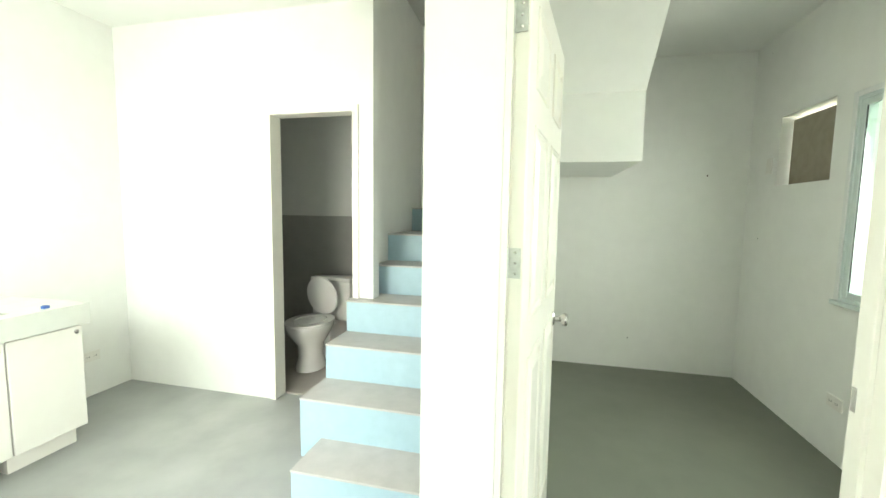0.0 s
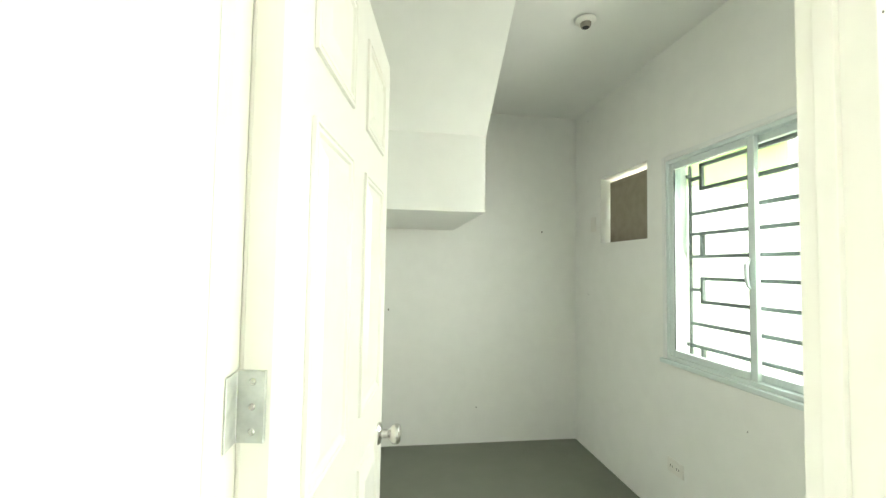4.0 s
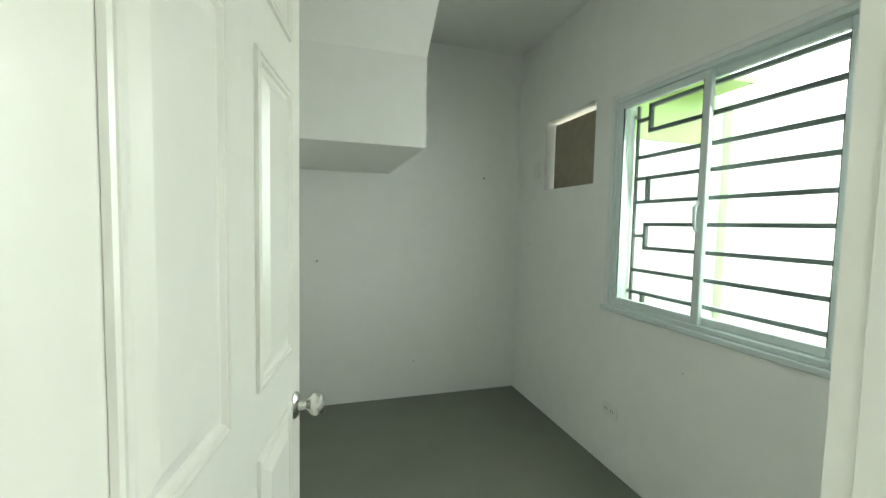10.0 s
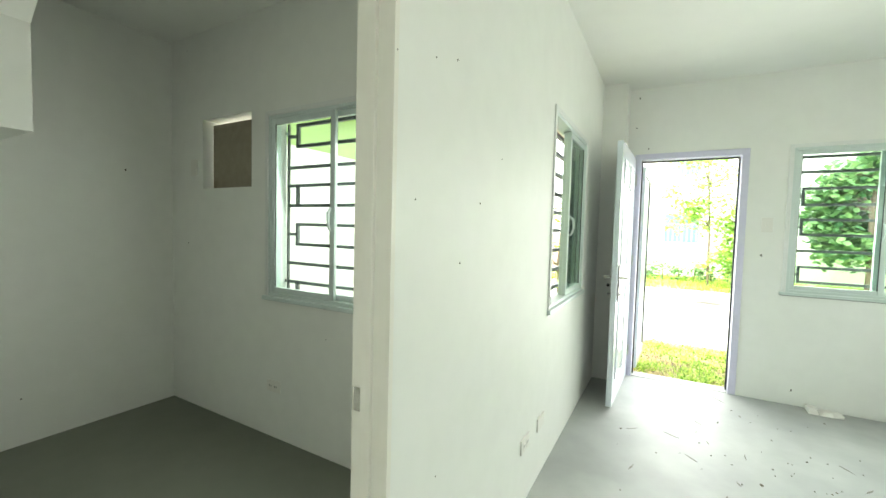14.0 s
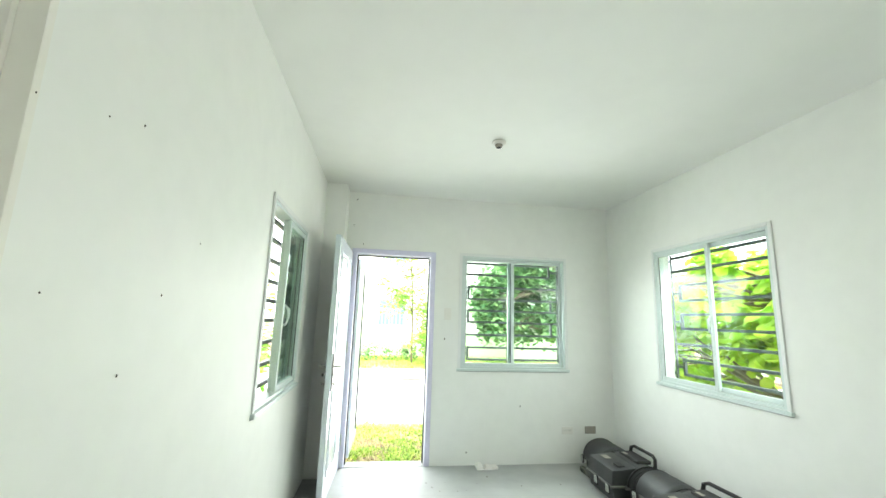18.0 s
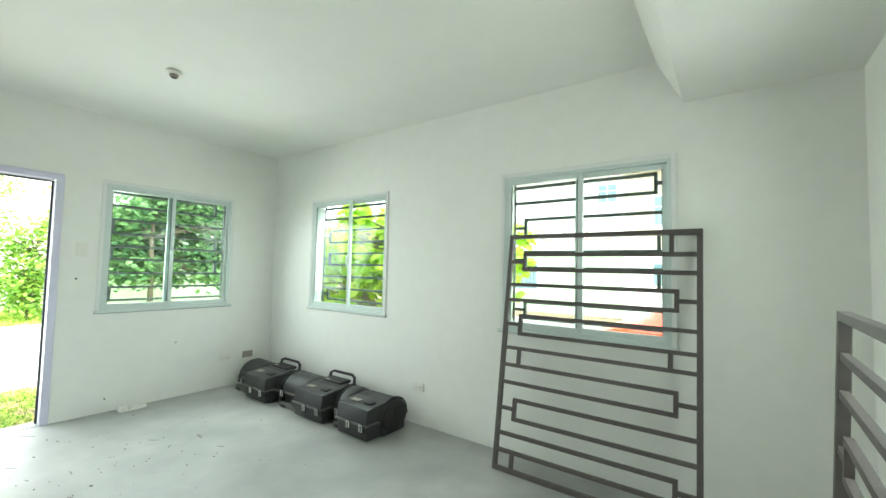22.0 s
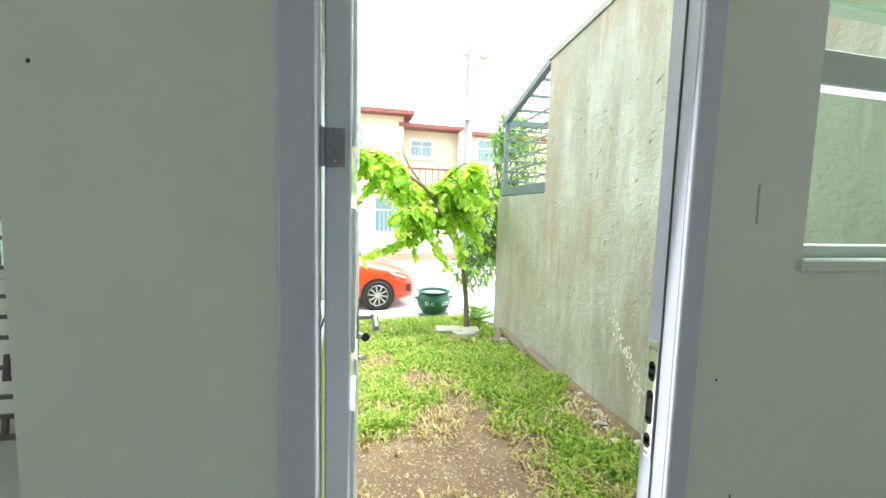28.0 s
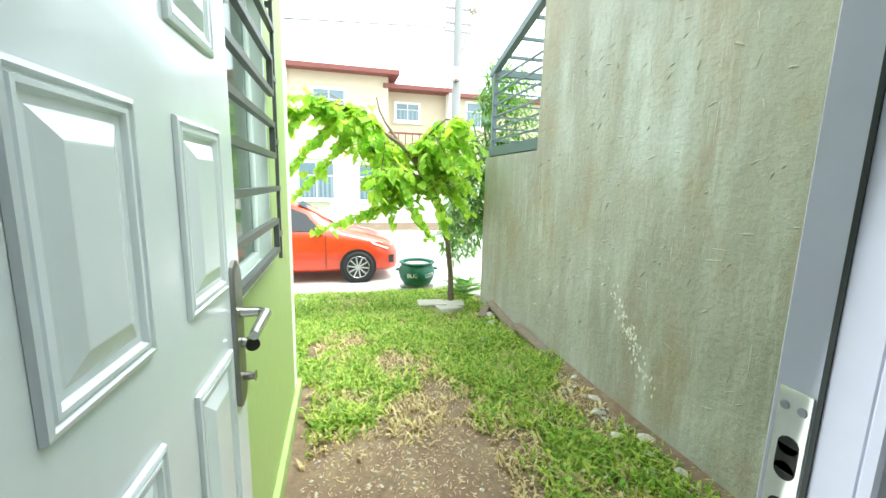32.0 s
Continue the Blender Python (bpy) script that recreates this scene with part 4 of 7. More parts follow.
def closure_case(m, length, pocket, label, handle=True):
    """A long black moulded case: half-round lid, lower shell, front box with label, latches, carrying handle."""
    t = thing("equipment_case", label, "equipment case", m, "black cases along the wall")
    r, zc = 0.165, 0.155
    p0, p1 = pocket
    cut = p0 - 0.015 if p0 > 0.15 else p1 + 0.0
    for x0, x1, rr in ((0.0, cut - 0.008, r), (cut + 0.022, length, r * 0.95)):
        bm = bmesh.new()
        half_drum(bm, x0, x1, 0, rr, 0.012, zc)
        part("shell", bm, M_BLACK, t, smooth=True)
    bm = bmesh.new()
    half_drum(bm, cut - 0.03, cut + 0.045, 0, r * 0.87, 0.02, zc)
    part("collar", bm, M_BLACK2, t, smooth=True)
    for x0, x1 in ((0.01, cut - 0.012), (cut + 0.03, length - 0.01)):
        for yy in (-r - 0.012, r - 0.02):
            bm = bmesh.new()
            box(bm, x0, x1, yy, yy + 0.032, zc - 0.030, zc - 0.006)
            bevel(bm, 0.005)
            part("rim", bm, M_DUSTY, t)
    for x in (0.016, length - 0.016):
        bm = bmesh.new()
        tube(bm, [(x, -(r - 0.004) * math.cos(a), zc + (r - 0.004) * math.sin(a)) for a in (math.pi * q / 14 for q in range(15))], 0.007, 6)
        part("rib", bm, M_BLACK2, t)
    bm = bmesh.new()                                   # end plug with a lug
    tube(bm, [(length - 0.01, 0, zc), (length + 0.012, 0, zc), (length + 0.022, 0, zc)], [r * 0.82, r * 0.80, r * 0.66], 20)
    plug = part("end_plug", bm, M_BLACK2, t, smooth=True)
    bm = bmesh.new()
    box(bm, length + 0.005, length + 0.03, -0.02, 0.02, zc - 0.01, zc + 0.10)
    bevel(bm, 0.005)
    part("lug", bm, M_BLACK2, plug)
    bm = bmesh.new()                                   # dusty support rail on the floor before the drum
    xa, xb = (0.03, p0 - 0.02) if p0 > 0.15 else (p1 + 0.03, length - 0.03)
    box(bm, xa, xb, r + 0.005, r + 0.045, 0.0, 0.05)
    bevel(bm, 0.004)
    part("support_rail", bm, M_DUSTY, t, "dusty grey support rail")
    bm = bmesh.new()
    box(bm, p0, p1, r - 0.10, r + 0.115, 0.012, 0.292)
    bmesh.ops.subdivide_edges(bm, edges=[e for e in bm.edges if abs(e.verts[0].co.z - e.verts[1].co.z) > 0.1], cuts=1)
    for v in bm.verts:
        if v.co.y > r:
            v.co.y -= 0.02 if v.co.z < 0.08 else 0.012 if v.co.z > 0.2 else 0.0
            v.co.z -= 0.016 if v.co.z > 0.2 else 0.0
        elif v.co.z > 0.2:
            v.co.z += 0.006
    bevel(bm, 0.012, 2)
    box_part = part("front_box", bm, M_BLACK, t, smooth=True)
    bm = bmesh.new()
    box(bm, p0 - 0.008, p1 + 0.008, r - 0.01, r + 0.132, 0.135, 0.155)
    bevel(bm, 0.004)
    part("box_rim", bm, M_DUSTY, box_part)
    bm = bmesh.new()
    box(bm, p0 + 0.06, p0 + 0.15, r - 0.02, r + 0.03, 0.291, 0.2945)
    part("sticker", bm, M_BOXB, box_part, "small grimy paper sticker")
    bm = bmesh.new()
    box(bm, p1 - 0.13, p1 - 0.05, r - 0.03, r + 0.03, 0.286, 0.300)
    bevel(bm, 0.004)
    part("catch_plate", bm, M_BLACK2, box_part)
    xs = [0.05, p0 - 0.05 if p0 > 0.15 else p1 + 0.05, length - 0.05, (p0 + p1) / 2]
    for x in xs:
        if not 0.02 < x < length - 0.02:
            continue
        y = r + 0.016 if not p0 < x < p1 else r + 0.130
        bm = bmesh.new()
        box(bm, x - 0.016, x + 0.016, y - 0.002, y + 0.014, zc - 0.07, zc + 0.012)
        bevel(bm, 0.004)
        latch = part("latch", bm, M_BLACK2, t)
        bm = bmesh.new()
        tube(bm, [(x - 0.013, y + 0.016, zc - 0.05), (x - 0.013, y + 0.018, zc + 0.006), (x + 0.013, y + 0.018, zc + 0.006), (x + 0.013, y + 0.016, zc - 0.05)], 0.0055, 6)
        part("latch_wire", bm, M_STEELW, latch, "dull steel latch wire")
    for x in (0.10, length - 0.10):
        bm = bmesh.new()
        box(bm, x - 0.04, x + 0.04, -r * 0.8, r + 0.05, 0.0, 0.037)
        bevel(bm, 0.006)
        part("foot", bm, M_BLACK2, t)
    if handle:
        bm = bmesh.new()
        h0, h1 = p0 + 0.02, p1 - 0.02
        tube(bm, [(h0, -0.09, zc + r * 0.75), (h0 + 0.01, -0.10, zc + r + 0.035), (h0 + 0.05, -0.105, zc + r + 0.055), (h1 - 0.05, -0.105, zc + r + 0.055), (h1 - 0.01, -0.10, zc + r + 0.035), (h1, -0.09, zc + r * 0.75)], 0.014, 8)
        part("carry_handle", bm, M_BLACK2, t, "thick black carrying handle", True)
        bm = bmesh.new()
        box(bm, p0 + 0.06, p1 - 0.06, -0.09, 0.03, zc + r - 0.02, zc + r + 0.012)
        bevel(bm, 0.008)
        part("handle_base", bm, M_BLACK2, t)
        bm = bmesh.new()
        box(bm, p0 + 0.10, p0 + 0.16, 0.0, 0.028, zc + r + 0.011, zc + r + 0.0135)
        part("sticker", bm, M_BOXB, t, "small grimy paper sticker")
    return t


# local +y of a case looks into the room; x runs from the far corner towards the door side
closure_case(pose(4.55, -0.955, 0, 0, 0, 178) @ Matrix.Diagonal((1, -1.05, 0.9, 1)), 0.80, (0.36, 0.76), "black moulded equipment case with handle, pushed into the corner")
closure_case(pose(3.72, -0.945, 0, 0, 0, 181) @ Matrix.Diagonal((1, -1.05, 0.9, 1)), 0.78, (0.36, 0.75), "scuffed black moulded equipment case with a grimy sticker")
closure_case(pose(2.92, -0.955, 0, 0, 0, 180) @ Matrix.Diagonal((1, -1.05, 0.9, 1)), 0.53, (0.16, 0.51), "short black moulded equipment case ending the row", False)


def lamp_holder(x, y, z, label):
    t = thing("lamp_holder", label, "lamp holder", pose(x, y, z), "ceiling lamp holders")
    bm = bmesh.new()
    lathe(bm, [(0.030, 0), (0.050, -0.006), (0.052, -0.012), (0.046, -0.018), (0.030, -0.024)])
    part("rose", bm, M_PLASTIC, t, smooth=True)
    bm = bmesh.new()
    lathe(bm, [(0.028, -0.023), (0.026, -0.036), (0.022, -0.044), (0.019, -0.045)])
    s = part("socket", bm, M_BOXB, t, smooth=True)
    bm = bmesh.new()
    lathe(bm, [(0.017, -0.0448), (0.017, -0.0462)])
    part("socket_mouth", bm, M_HOLE, s)


lamp_holder(3.24, 0.465, CEIL, "empty white plastic lamp holder on the living room ceiling")
lamp_holder(0.765, -0.14, CEIL, "empty white plastic lamp holder near the sloping ceiling edge")
lamp_holder(1.61, 3.255, CEIL - 0.005, "empty white plastic lamp holder on the bedroom ceiling")


def outlet(axis, face, inward, u, z, label, holes=True, mat=None, w=0.118, h=0.072, name="wall_socket", cat="wall socket"):
    t = thing(name, label, cat, place(axis, face, inward) @ Matrix.Translation((u, 0, z)))
    bm = bmesh.new()
    box(bm, -w / 2, w / 2, -0.009, 0.0, -h / 2, h / 2)
    bevel(bm, 0.003, 2)
    pl = part("cover_plate", bm, mat or M_PLASTIC, t)
    if holes:
        for k in (-1, 1):
            bm = bmesh.new()
            box(bm, k * w * 0.2 - 0.016, k * w * 0.2 + 0.016, -0.0105, -0.009, -0.02, 0.02)
            ins = part("insert", bm, M_PLASTIC, pl)
            for q in (-0.008, 0.008):
                bm = bmesh.new()
                box(bm, k * w * 0.2 + q - 0.0015, k * w * 0.2 + q + 0.0015, -0.0112, -0.0105, -0.006, 0.006)
                part("slot", bm, M_HOLE, pl)
    return t


outlet("x", X_B, -1, 3.39, 0.335, "white double wall socket below the bedroom window")
outlet("y", Y_A, -1, 2.42, 0.315, "white double wall socket in the long wall")
outlet("y", Y_A, -1, 2.69, 0.312, "cream blank socket cover in the long wall", False)
outlet("x", X_E, -1, -0.70, 0.316, "white double wall socket on the front wall")
outlet("x", X_E, -1, -0.95, 0.32, "bare brown junction cover on the front wall", False, M_BOXB)
outlet("y", Y_S, 1, 2.36, 0.322, "white double wall socket beside the black cases")
outlet("x", X_KW, 1, 2.94, 0.29, "white double wall socket beside the sink cabinet")
outlet("x", X_B, -1, 4.26, 1.74, "white blank cover beside the air conditioner opening", False, w=0.072, h=0.115)
sw = outlet("x", X_E, -1, 0.573, 1.452, "white light switch beside the front door", False, w=0.075, h=0.12, name="light_switch", cat="light switch")
bm = bmesh.new()
box(bm, -0.012, 0.012, -0.013, -0.009, -0.02, 0.02)
part("rocker", bm, M_PLASTIC, sw)
sw = outlet("y", Y_K, 1, -1.372, 1.395, "white wall switch between service door and window", False, M_WALL, w=0.066, h=0.078, name="light_switch", cat="light switch")
bm = bmesh.new()
box(bm, -0.012, 0.012, -0.0105, -0.009, -0.018, 0.018)
part("rocker", bm, M_WALL, sw)
sw.matrix_basis = sw.matrix_basis @ Matrix.Diagonal((1, 0.45, 1, 1))
ou = thing("wall_socket", "white outdoor socket cover on the green wall", "wall socket", pose(-0.495, 0.16, 0.58))
bm = bmesh.new()
box(bm, -0.02, 0.0, -0.06, 0.06, -0.04, 0.04)
bevel(bm, 0.004)
part("cover_plate", bm, M_PLASTIC, ou)

# nail holes and plaster flecks on the walls
M_FLECK = material("dark_nail_hole", (0.10, 0.09, 0.075), 0.9, rand=0.3)
rng = random.Random(5)


def flecks(name, axis, face, inward, spots, label, size=1.0):
    t = thing(name, label, "nail holes", kind="stuff")
    m = place(axis, face, inward)
    bm = bmesh.new()
    for u, z in spots:
        s = size * rng.uniform(0.0022, 0.0044)
        vs = [bm.verts.new(m @ Vector((u + s * rng.uniform(0.6, 1.1) * math.cos(a), -0.0008, z + 1.3 * s * rng.uniform(0.6, 1.1) * math.sin(a)))) for a in (k * math.pi / 3 for k in range(6))]
        cv = bm.verts.new(m @ Vector((u, -0.004, z)))
        for k in range(6):
            bm.faces.new((vs[k], vs[(k + 1) % 6], cv))
    ob = part("fleck", bm, M_FLECK, t)
    return t


flecks("nail_holes", "y", Y_A, -1, [(1.32, 1.762), (1.498, 1.811), (1.41, 1.424), (1.67, 1.245), (1.81, 1.44), (1.62, 1.85), (1.55, 0.62), (2.0, 1.62)], "small dark nail holes in the long white wall")
flecks("nail_holes", "x", X_B, -1, [(4.352, 2.58), (4.343, 1.2), (2.95, 0.70)], "small dark nail holes in the bedroom wall")
flecks("nail_holes", "y", Y_N, -1, [(0.647, 1.054), (1.36, 0.28), (1.9, 1.7), (0.9, 1.95)], "small dark nail holes in the bedroom back wall", 1.8)
flecks("nail_holes", "x", X_E, -1, [(1.56, 2.6), (1.575, 2.33), (1.47, 2.135), (0.60, 1.2), (0.35, 0.12), (-0.2, 0.55)], "dark anchor holes in the front wall above the door", 2.2)
flecks("nail_holes", "y", Y_K, 1, [(-0.19, 1.534), (-0.484, 1.225), (-0.485, 0.93), (-1.207, 1.402), (-1.28, 1.05), (-1.34, 0.8)], "small dark nail holes round the service door")
flecks("nail_holes", "x", X_W, 1, [(0.75, 1.4), (-0.75, 1.95), (-0.76, 1.2)], "small dark nail holes by the side window")

# floor litter
M_LITTER = material("floor_litter", (0.17, 0.15, 0.12), 0.9, grain=0.3)
t = thing("floor_litter", "scattered crumbs and bits of dry leaf on the cement floor", "litter", kind="stuff")
bm = bmesh.new()
for k in range(110):
    if k < 70:
        x, y = rng.gauss(3.4, 0.7), rng.gauss(0.45, 0.55)
    else:
        x, y = rng.uniform(0.3, 4.5), rng.uniform(-0.8, 1.6)
    if not (-0.2 < x < 4.65 and -1.1 < y < 1.55):
        continue
    s, a = rng.uniform(0.003, 0.010) * (1.8 if rng.random() < 0.12 else 1), rng.uniform(0, 6.28)
    vs = [bm.verts.new((x + s * rng.uniform(0.5, 1.2) * math.cos(a + q), y + 0.7 * s * rng.uniform(0.5, 1.2) * math.sin(a + q), 0.001)) for q in (0, 1.2, 2.4, 3.6, 4.9)]
    cv = bm.verts.new((x, y, rng.uniform(0.003, 0.008)))
    for q in range(5):
        bm.faces.new((vs[q], vs[(q + 1) % 5], cv))
part("crumb", bm, M_LITTER, t)
bm = bmesh.new()
for k in range(20):
    x, y, a, ln = rng.gauss(3.35, 0.55), rng.gauss(0.75, 0.45), rng.gauss(0.5, 0.5), rng.uniform(0.015, 0.06)
    if not (1.6 < x < 4.6 and -0.5 < y < 1.5):
        continue
    pts = [(u, rng.uniform(0.003, 0.008) * (1 - u * u)) for u in (-1.0, -0.5, 0.0, 0.5, 1.0)]
    for sg in (1, -1):
        rim = [bm.verts.new((x + u * ln * math.cos(a) - sg * w_ * math.sin(a), y + u * ln * math.sin(a) + sg * w_ * math.cos(a), 0.0008)) for u, w_ in pts]
        mid = [bm.verts.new((x + u * ln * math.cos(a), y + u * ln * math.sin(a), 0.0022)) for u, w_ in pts]
        for q in range(4):
            bm.faces.new((rim[q], rim[q + 1], mid[q + 1], mid[q]))
part("scuff", bm, material("floor_scuff", (0.22, 0.21, 0.18), 0.8, grain=0.3), t)
t = thing("plaster_scrap", "flattened white plaster scrap at the foot of the front wall", "debris", pose(4.64, 0.15, 0))
for k in range(3):
    bm = bmesh.new()
    box(bm, -0.05, 0.04, -0.09 + k * 0.07, -0.03 + k * 0.07, 0.001, 0.02 + 0.01 * k)
    for v in bm.verts:
        v.co += Vector((rng.uniform(-0.02, 0.02), rng.uniform(-0.02, 0.02), 0))
    bevel(bm, 0.004)
    part("scrap", bm, M_PLASTIC, t)

# ---- kitchen sink counter ----
M_CAB = material("white_cabinet_laminate", (0.78, 0.77, 0.71), 0.4, grain=0.04, grain_scale=20, stain=0.1, stain_color=(0.7, 0.68, 0.58))
M_TOP = material("pale_tiled_worktop", (0.66, 0.68, 0.62), 0.35, grain=0.1, grain_scale=16, stain=0.2)
cab_y1 = 2.50
for k in range(4):
    y1 = cab_y1 - 0.345 * k
    y0 = y1 - 0.345 if k < 3 else Y_K + 0.005
    t = thing("sink_cabinet", "white laminate sink cabinet with a plain door", "cabinet", group="sink cabinets")
    bm = bmesh.new()
    box(bm, X_KW + 0.001, -1.99, y0 + 0.001, y1 - 0.001, 0.10, 0.70)
    part("body", bm, M_CAB, t)
    bm = bmesh.new()
    box(bm, X_KW + 0.03, -2.03, y0 + 0.002, y1 - 0.03, 0.0, 0.10)
    part("plinth", bm, M_CAB, t)
    bm = bmesh.new()
    box(bm, -1.989, -1.97, y0 + 0.004, y1 - 0.004, 0.105, 0.69)
    bevel(bm, 0.003)
    door = part("door", bm, M_CAB, t)
    bm = bmesh.new()
    lathe(bm, [(0.012, 0), (0.012, 0.006), (0.006, 0.010), (0.003, 0.010)], m=Matrix.Translation((-1.97, y1 - 0.035, 0.66)) @ Matrix.Rotation(radians(90), 4, "Y"))
    part("door_knob", bm, M_STEEL, door)
bm = bmesh.new()
for a in ((X_KW + 0.001, -1.95, 2.20, cab_y1 + 0.03, 0.70, 0.815), (X_KW + 0.001, -1.95, Y_K + 0.003, 1.72, 0.70, 0.815), (X_KW + 0.001, -2.44, 1.72, 2.20, 0.70, 0.815), (-2.06, -1.95, 1.72, 2.20, 0.70, 0.815)):
    box(bm, *a)
t = solid("worktop", bm, M_TOP, "pale worktop with a rounded front edge over the sink cabinets", "worktop")
t = thing("kitchen_sink", "stainless steel kitchen sink let into the worktop", "sink")
bm = bmesh.new()
rings = [[(-2.45, 1.70), (-2.04, 1.70), (-2.04, 2.22), (-2.45, 2.22)], [(-2.43, 1.73), (-2.07, 1.73), (-2.07, 2.19), (-2.43, 2.19)], [(-2.42, 1.75), (-2.09, 1.75), (-2.09, 2.17), (-2.42, 2.17)]]
vz = [0.817, 0.822, 0.705]
rv = [[bm.verts.new((x, y, z)) for x, y in r] for r, z in zip(rings, vz)]
for r0, r1 in zip(rv, rv[1:]):
    for k in range(4):
        bm.faces.new((r0[k], r0[(k + 1) % 4], r1[(k + 1) % 4], r1[k]))
bm.faces.new(rv[-1])
part("basin", bm, M_STEEL, t)
bm = bmesh.new()
lathe(bm, [(0.018, 0), (0.018, 0.012), (0.010, 0.016)], centre=(-2.02, 2.36, 0.815))
solid("bottle_cap", bm, material("blue_plastic_cap", (0.05, 0.12, 0.35), 0.4), "small blue plastic cap lying on the worktop", "cap", smooth=True)

# ---- bathroom ----
for nm, lim in (("tile_back", (X_KW, -0.672, Y_N - 0.010, Y_N - 0.002, 0.012, 1.31)), ("tile_side", (-0.671, -0.661, Y_CR + 0.105, Y_N - 0.012, 0.012, 1.31)), ("tile_west", (X_KW + 0.002, X_KW + 0.012, Y_CR + 0.105, Y_N - 0.012, 0.012, 1.31))):
    block("trim_" + nm, lim, M_TILE, "grey tile dado on the bathroom wall", "wall tiles")
t = thing("toilet", "white ceramic toilet with its lid raised", "toilet", pose(-1.325, 3.84, 0.012, 0, 0, -3))
bm = bmesh.new()
lathe(bm, [(0.115, 0), (0.118, 0.03), (0.095, 0.12), (0.105, 0.22), (0.165, 0.32), (0.185, 0.375), (0.185, 0.395), (0.16, 0.40), (0.135, 0.392), (0.125, 0.34), (0.07, 0.26)], centre=(0, -0.03, 0), sx=1.0, sy=1.28, seg=28)
part("bowl", bm, M_CERAMIC, t, smooth=True)
bm = bmesh.new()
box(bm, -0.10, 0.10, 0.12, 0.46, 0.0, 0.33)
bevel(bm, 0.03, 2)
part("pedestal", bm, M_CERAMIC, t, smooth=True)
bm = bmesh.new()
box(bm, -0.20, 0.20, 0.29, 0.50, 0.33, 0.70)
bevel(bm, 0.025, 2)
part("tank", bm, M_CERAMIC, t, smooth=True)
bm = bmesh.new()
box(bm, -0.21, 0.21, 0.28, 0.508, 0.70, 0.735)
bevel(bm, 0.012, 2)
part("tank_lid", bm, M_CERAMIC, t, smooth=True)
bm = bmesh.new()
tilt = Matrix.Translation((0, 0.20, 0.41)) @ Matrix.Rotation(radians(102), 4, "X")
lathe(bm, [(0.02, 0.0), (0.146, 0.0), (0.154, 0.008), (0.149, 0.018), (0.02, 0.022)], centre=(0, 0.188, 0), sx=1.0, sy=1.2, seg=28, m=tilt)
part("seat_lid", bm, M_CERAMIC, t, "raised white lid", True)
bm = bmesh.new()
n = 28
outer = [[bm.verts.new((rx * math.cos(2 * math.pi * k / n), -0.03 + ry * math.sin(2 * math.pi * k / n), z)) for k in range(n)] for rx, ry, z in ((0.19, 0.243, 0.40), (0.19, 0.243, 0.418), (0.125, 0.165, 0.418), (0.125, 0.165, 0.40))]
for r0, r1 in zip(outer, outer[1:] + outer[:1]):
    for k in range(n):
        bm.faces.new((r0[k], r0[(k + 1) % n], r1[(k + 1) % n], r1[k]))
part("seat", bm, M_CERAMIC, t, smooth=True)
t = thing("shower_set", "grey hand shower with hose on the bathroom wall", "shower", pose(-2.23, Y_N - 0.002, 1.66))
bm = bmesh.new()
tube(bm, [(0, -0.02, -0.28), (0, -0.02, 0.28)], 0.010, 8)
for z in (-0.26, 0.22):
    tube(bm, [(0, 0.0, z), (0, -0.04, z)], 0.016, 8)
part("slide_bar", bm, M_STEEL, t, smooth=True)
bm = bmesh.new()
tube(bm, [(0, -0.03, 0.22), (0.0, -0.07, 0.30), (0.02, -0.12, 0.33)], [0.012, 0.014, 0.04], 10)
part("shower_head", bm, M_STEEL, t, smooth=True)
bm = bmesh.new()
tube(bm, [(0, -0.04, 0.20), (0.03, -0.05, 0.0), (0.035, -0.05, -0.2), (0.0, -0.045, -0.32)], 0.007, 8)
part("hose", bm, M_STEEL, t, smooth=True)
bm = bmesh.new()
box(bm, -0.05, 0.05, -0.05, 0.0, -0.36, -0.30)
bevel(bm, 0.008)
part("mixer", bm, M_STEEL, t)

# ---- outdoors ----
Y_KERB, X_KERB, Z_ROAD = -4.30, 7.35, -0.47


def ground_z(x, y):
    d = max(-1.36 - y, x - 4.86, 0.0)
    return -0.13 - 0.05 * min(d, 3.0)


def terrain(x, y):
    if Y_KERB < y and x < X_KERB:
        return ground_z(x, y) + 0.02 * (noise.noise((x * 1.3, y * 1.3, 0)))
    if y < -11.6 or x > 14.5:
        return -0.33
    return Z_ROAD - 0.06


M_SOIL = material("lawn_soil", (0.20, 0.14, 0.092), 0.95, grain=0.6, grain_scale=34, bump=0.8, stain=0.6, stain_color=(0.34, 0.265, 0.16), stain_scale=3.1, stain_low=0.46)


def sheet(name, xs, ys, fz, mat, label, category):
    bm = bmesh.new()
    vs = [[bm.verts.new((x, y, fz(x, y))) for x in xs] for y in ys]
    for r0, r1 in zip(vs, vs[1:]):
        for i in range(len(xs) - 1):
            bm.faces.new((r0[i], r0[i + 1], r1[i + 1], r1[i]))
    return solid(name, bm, mat, label, category, "structure", smooth=True)


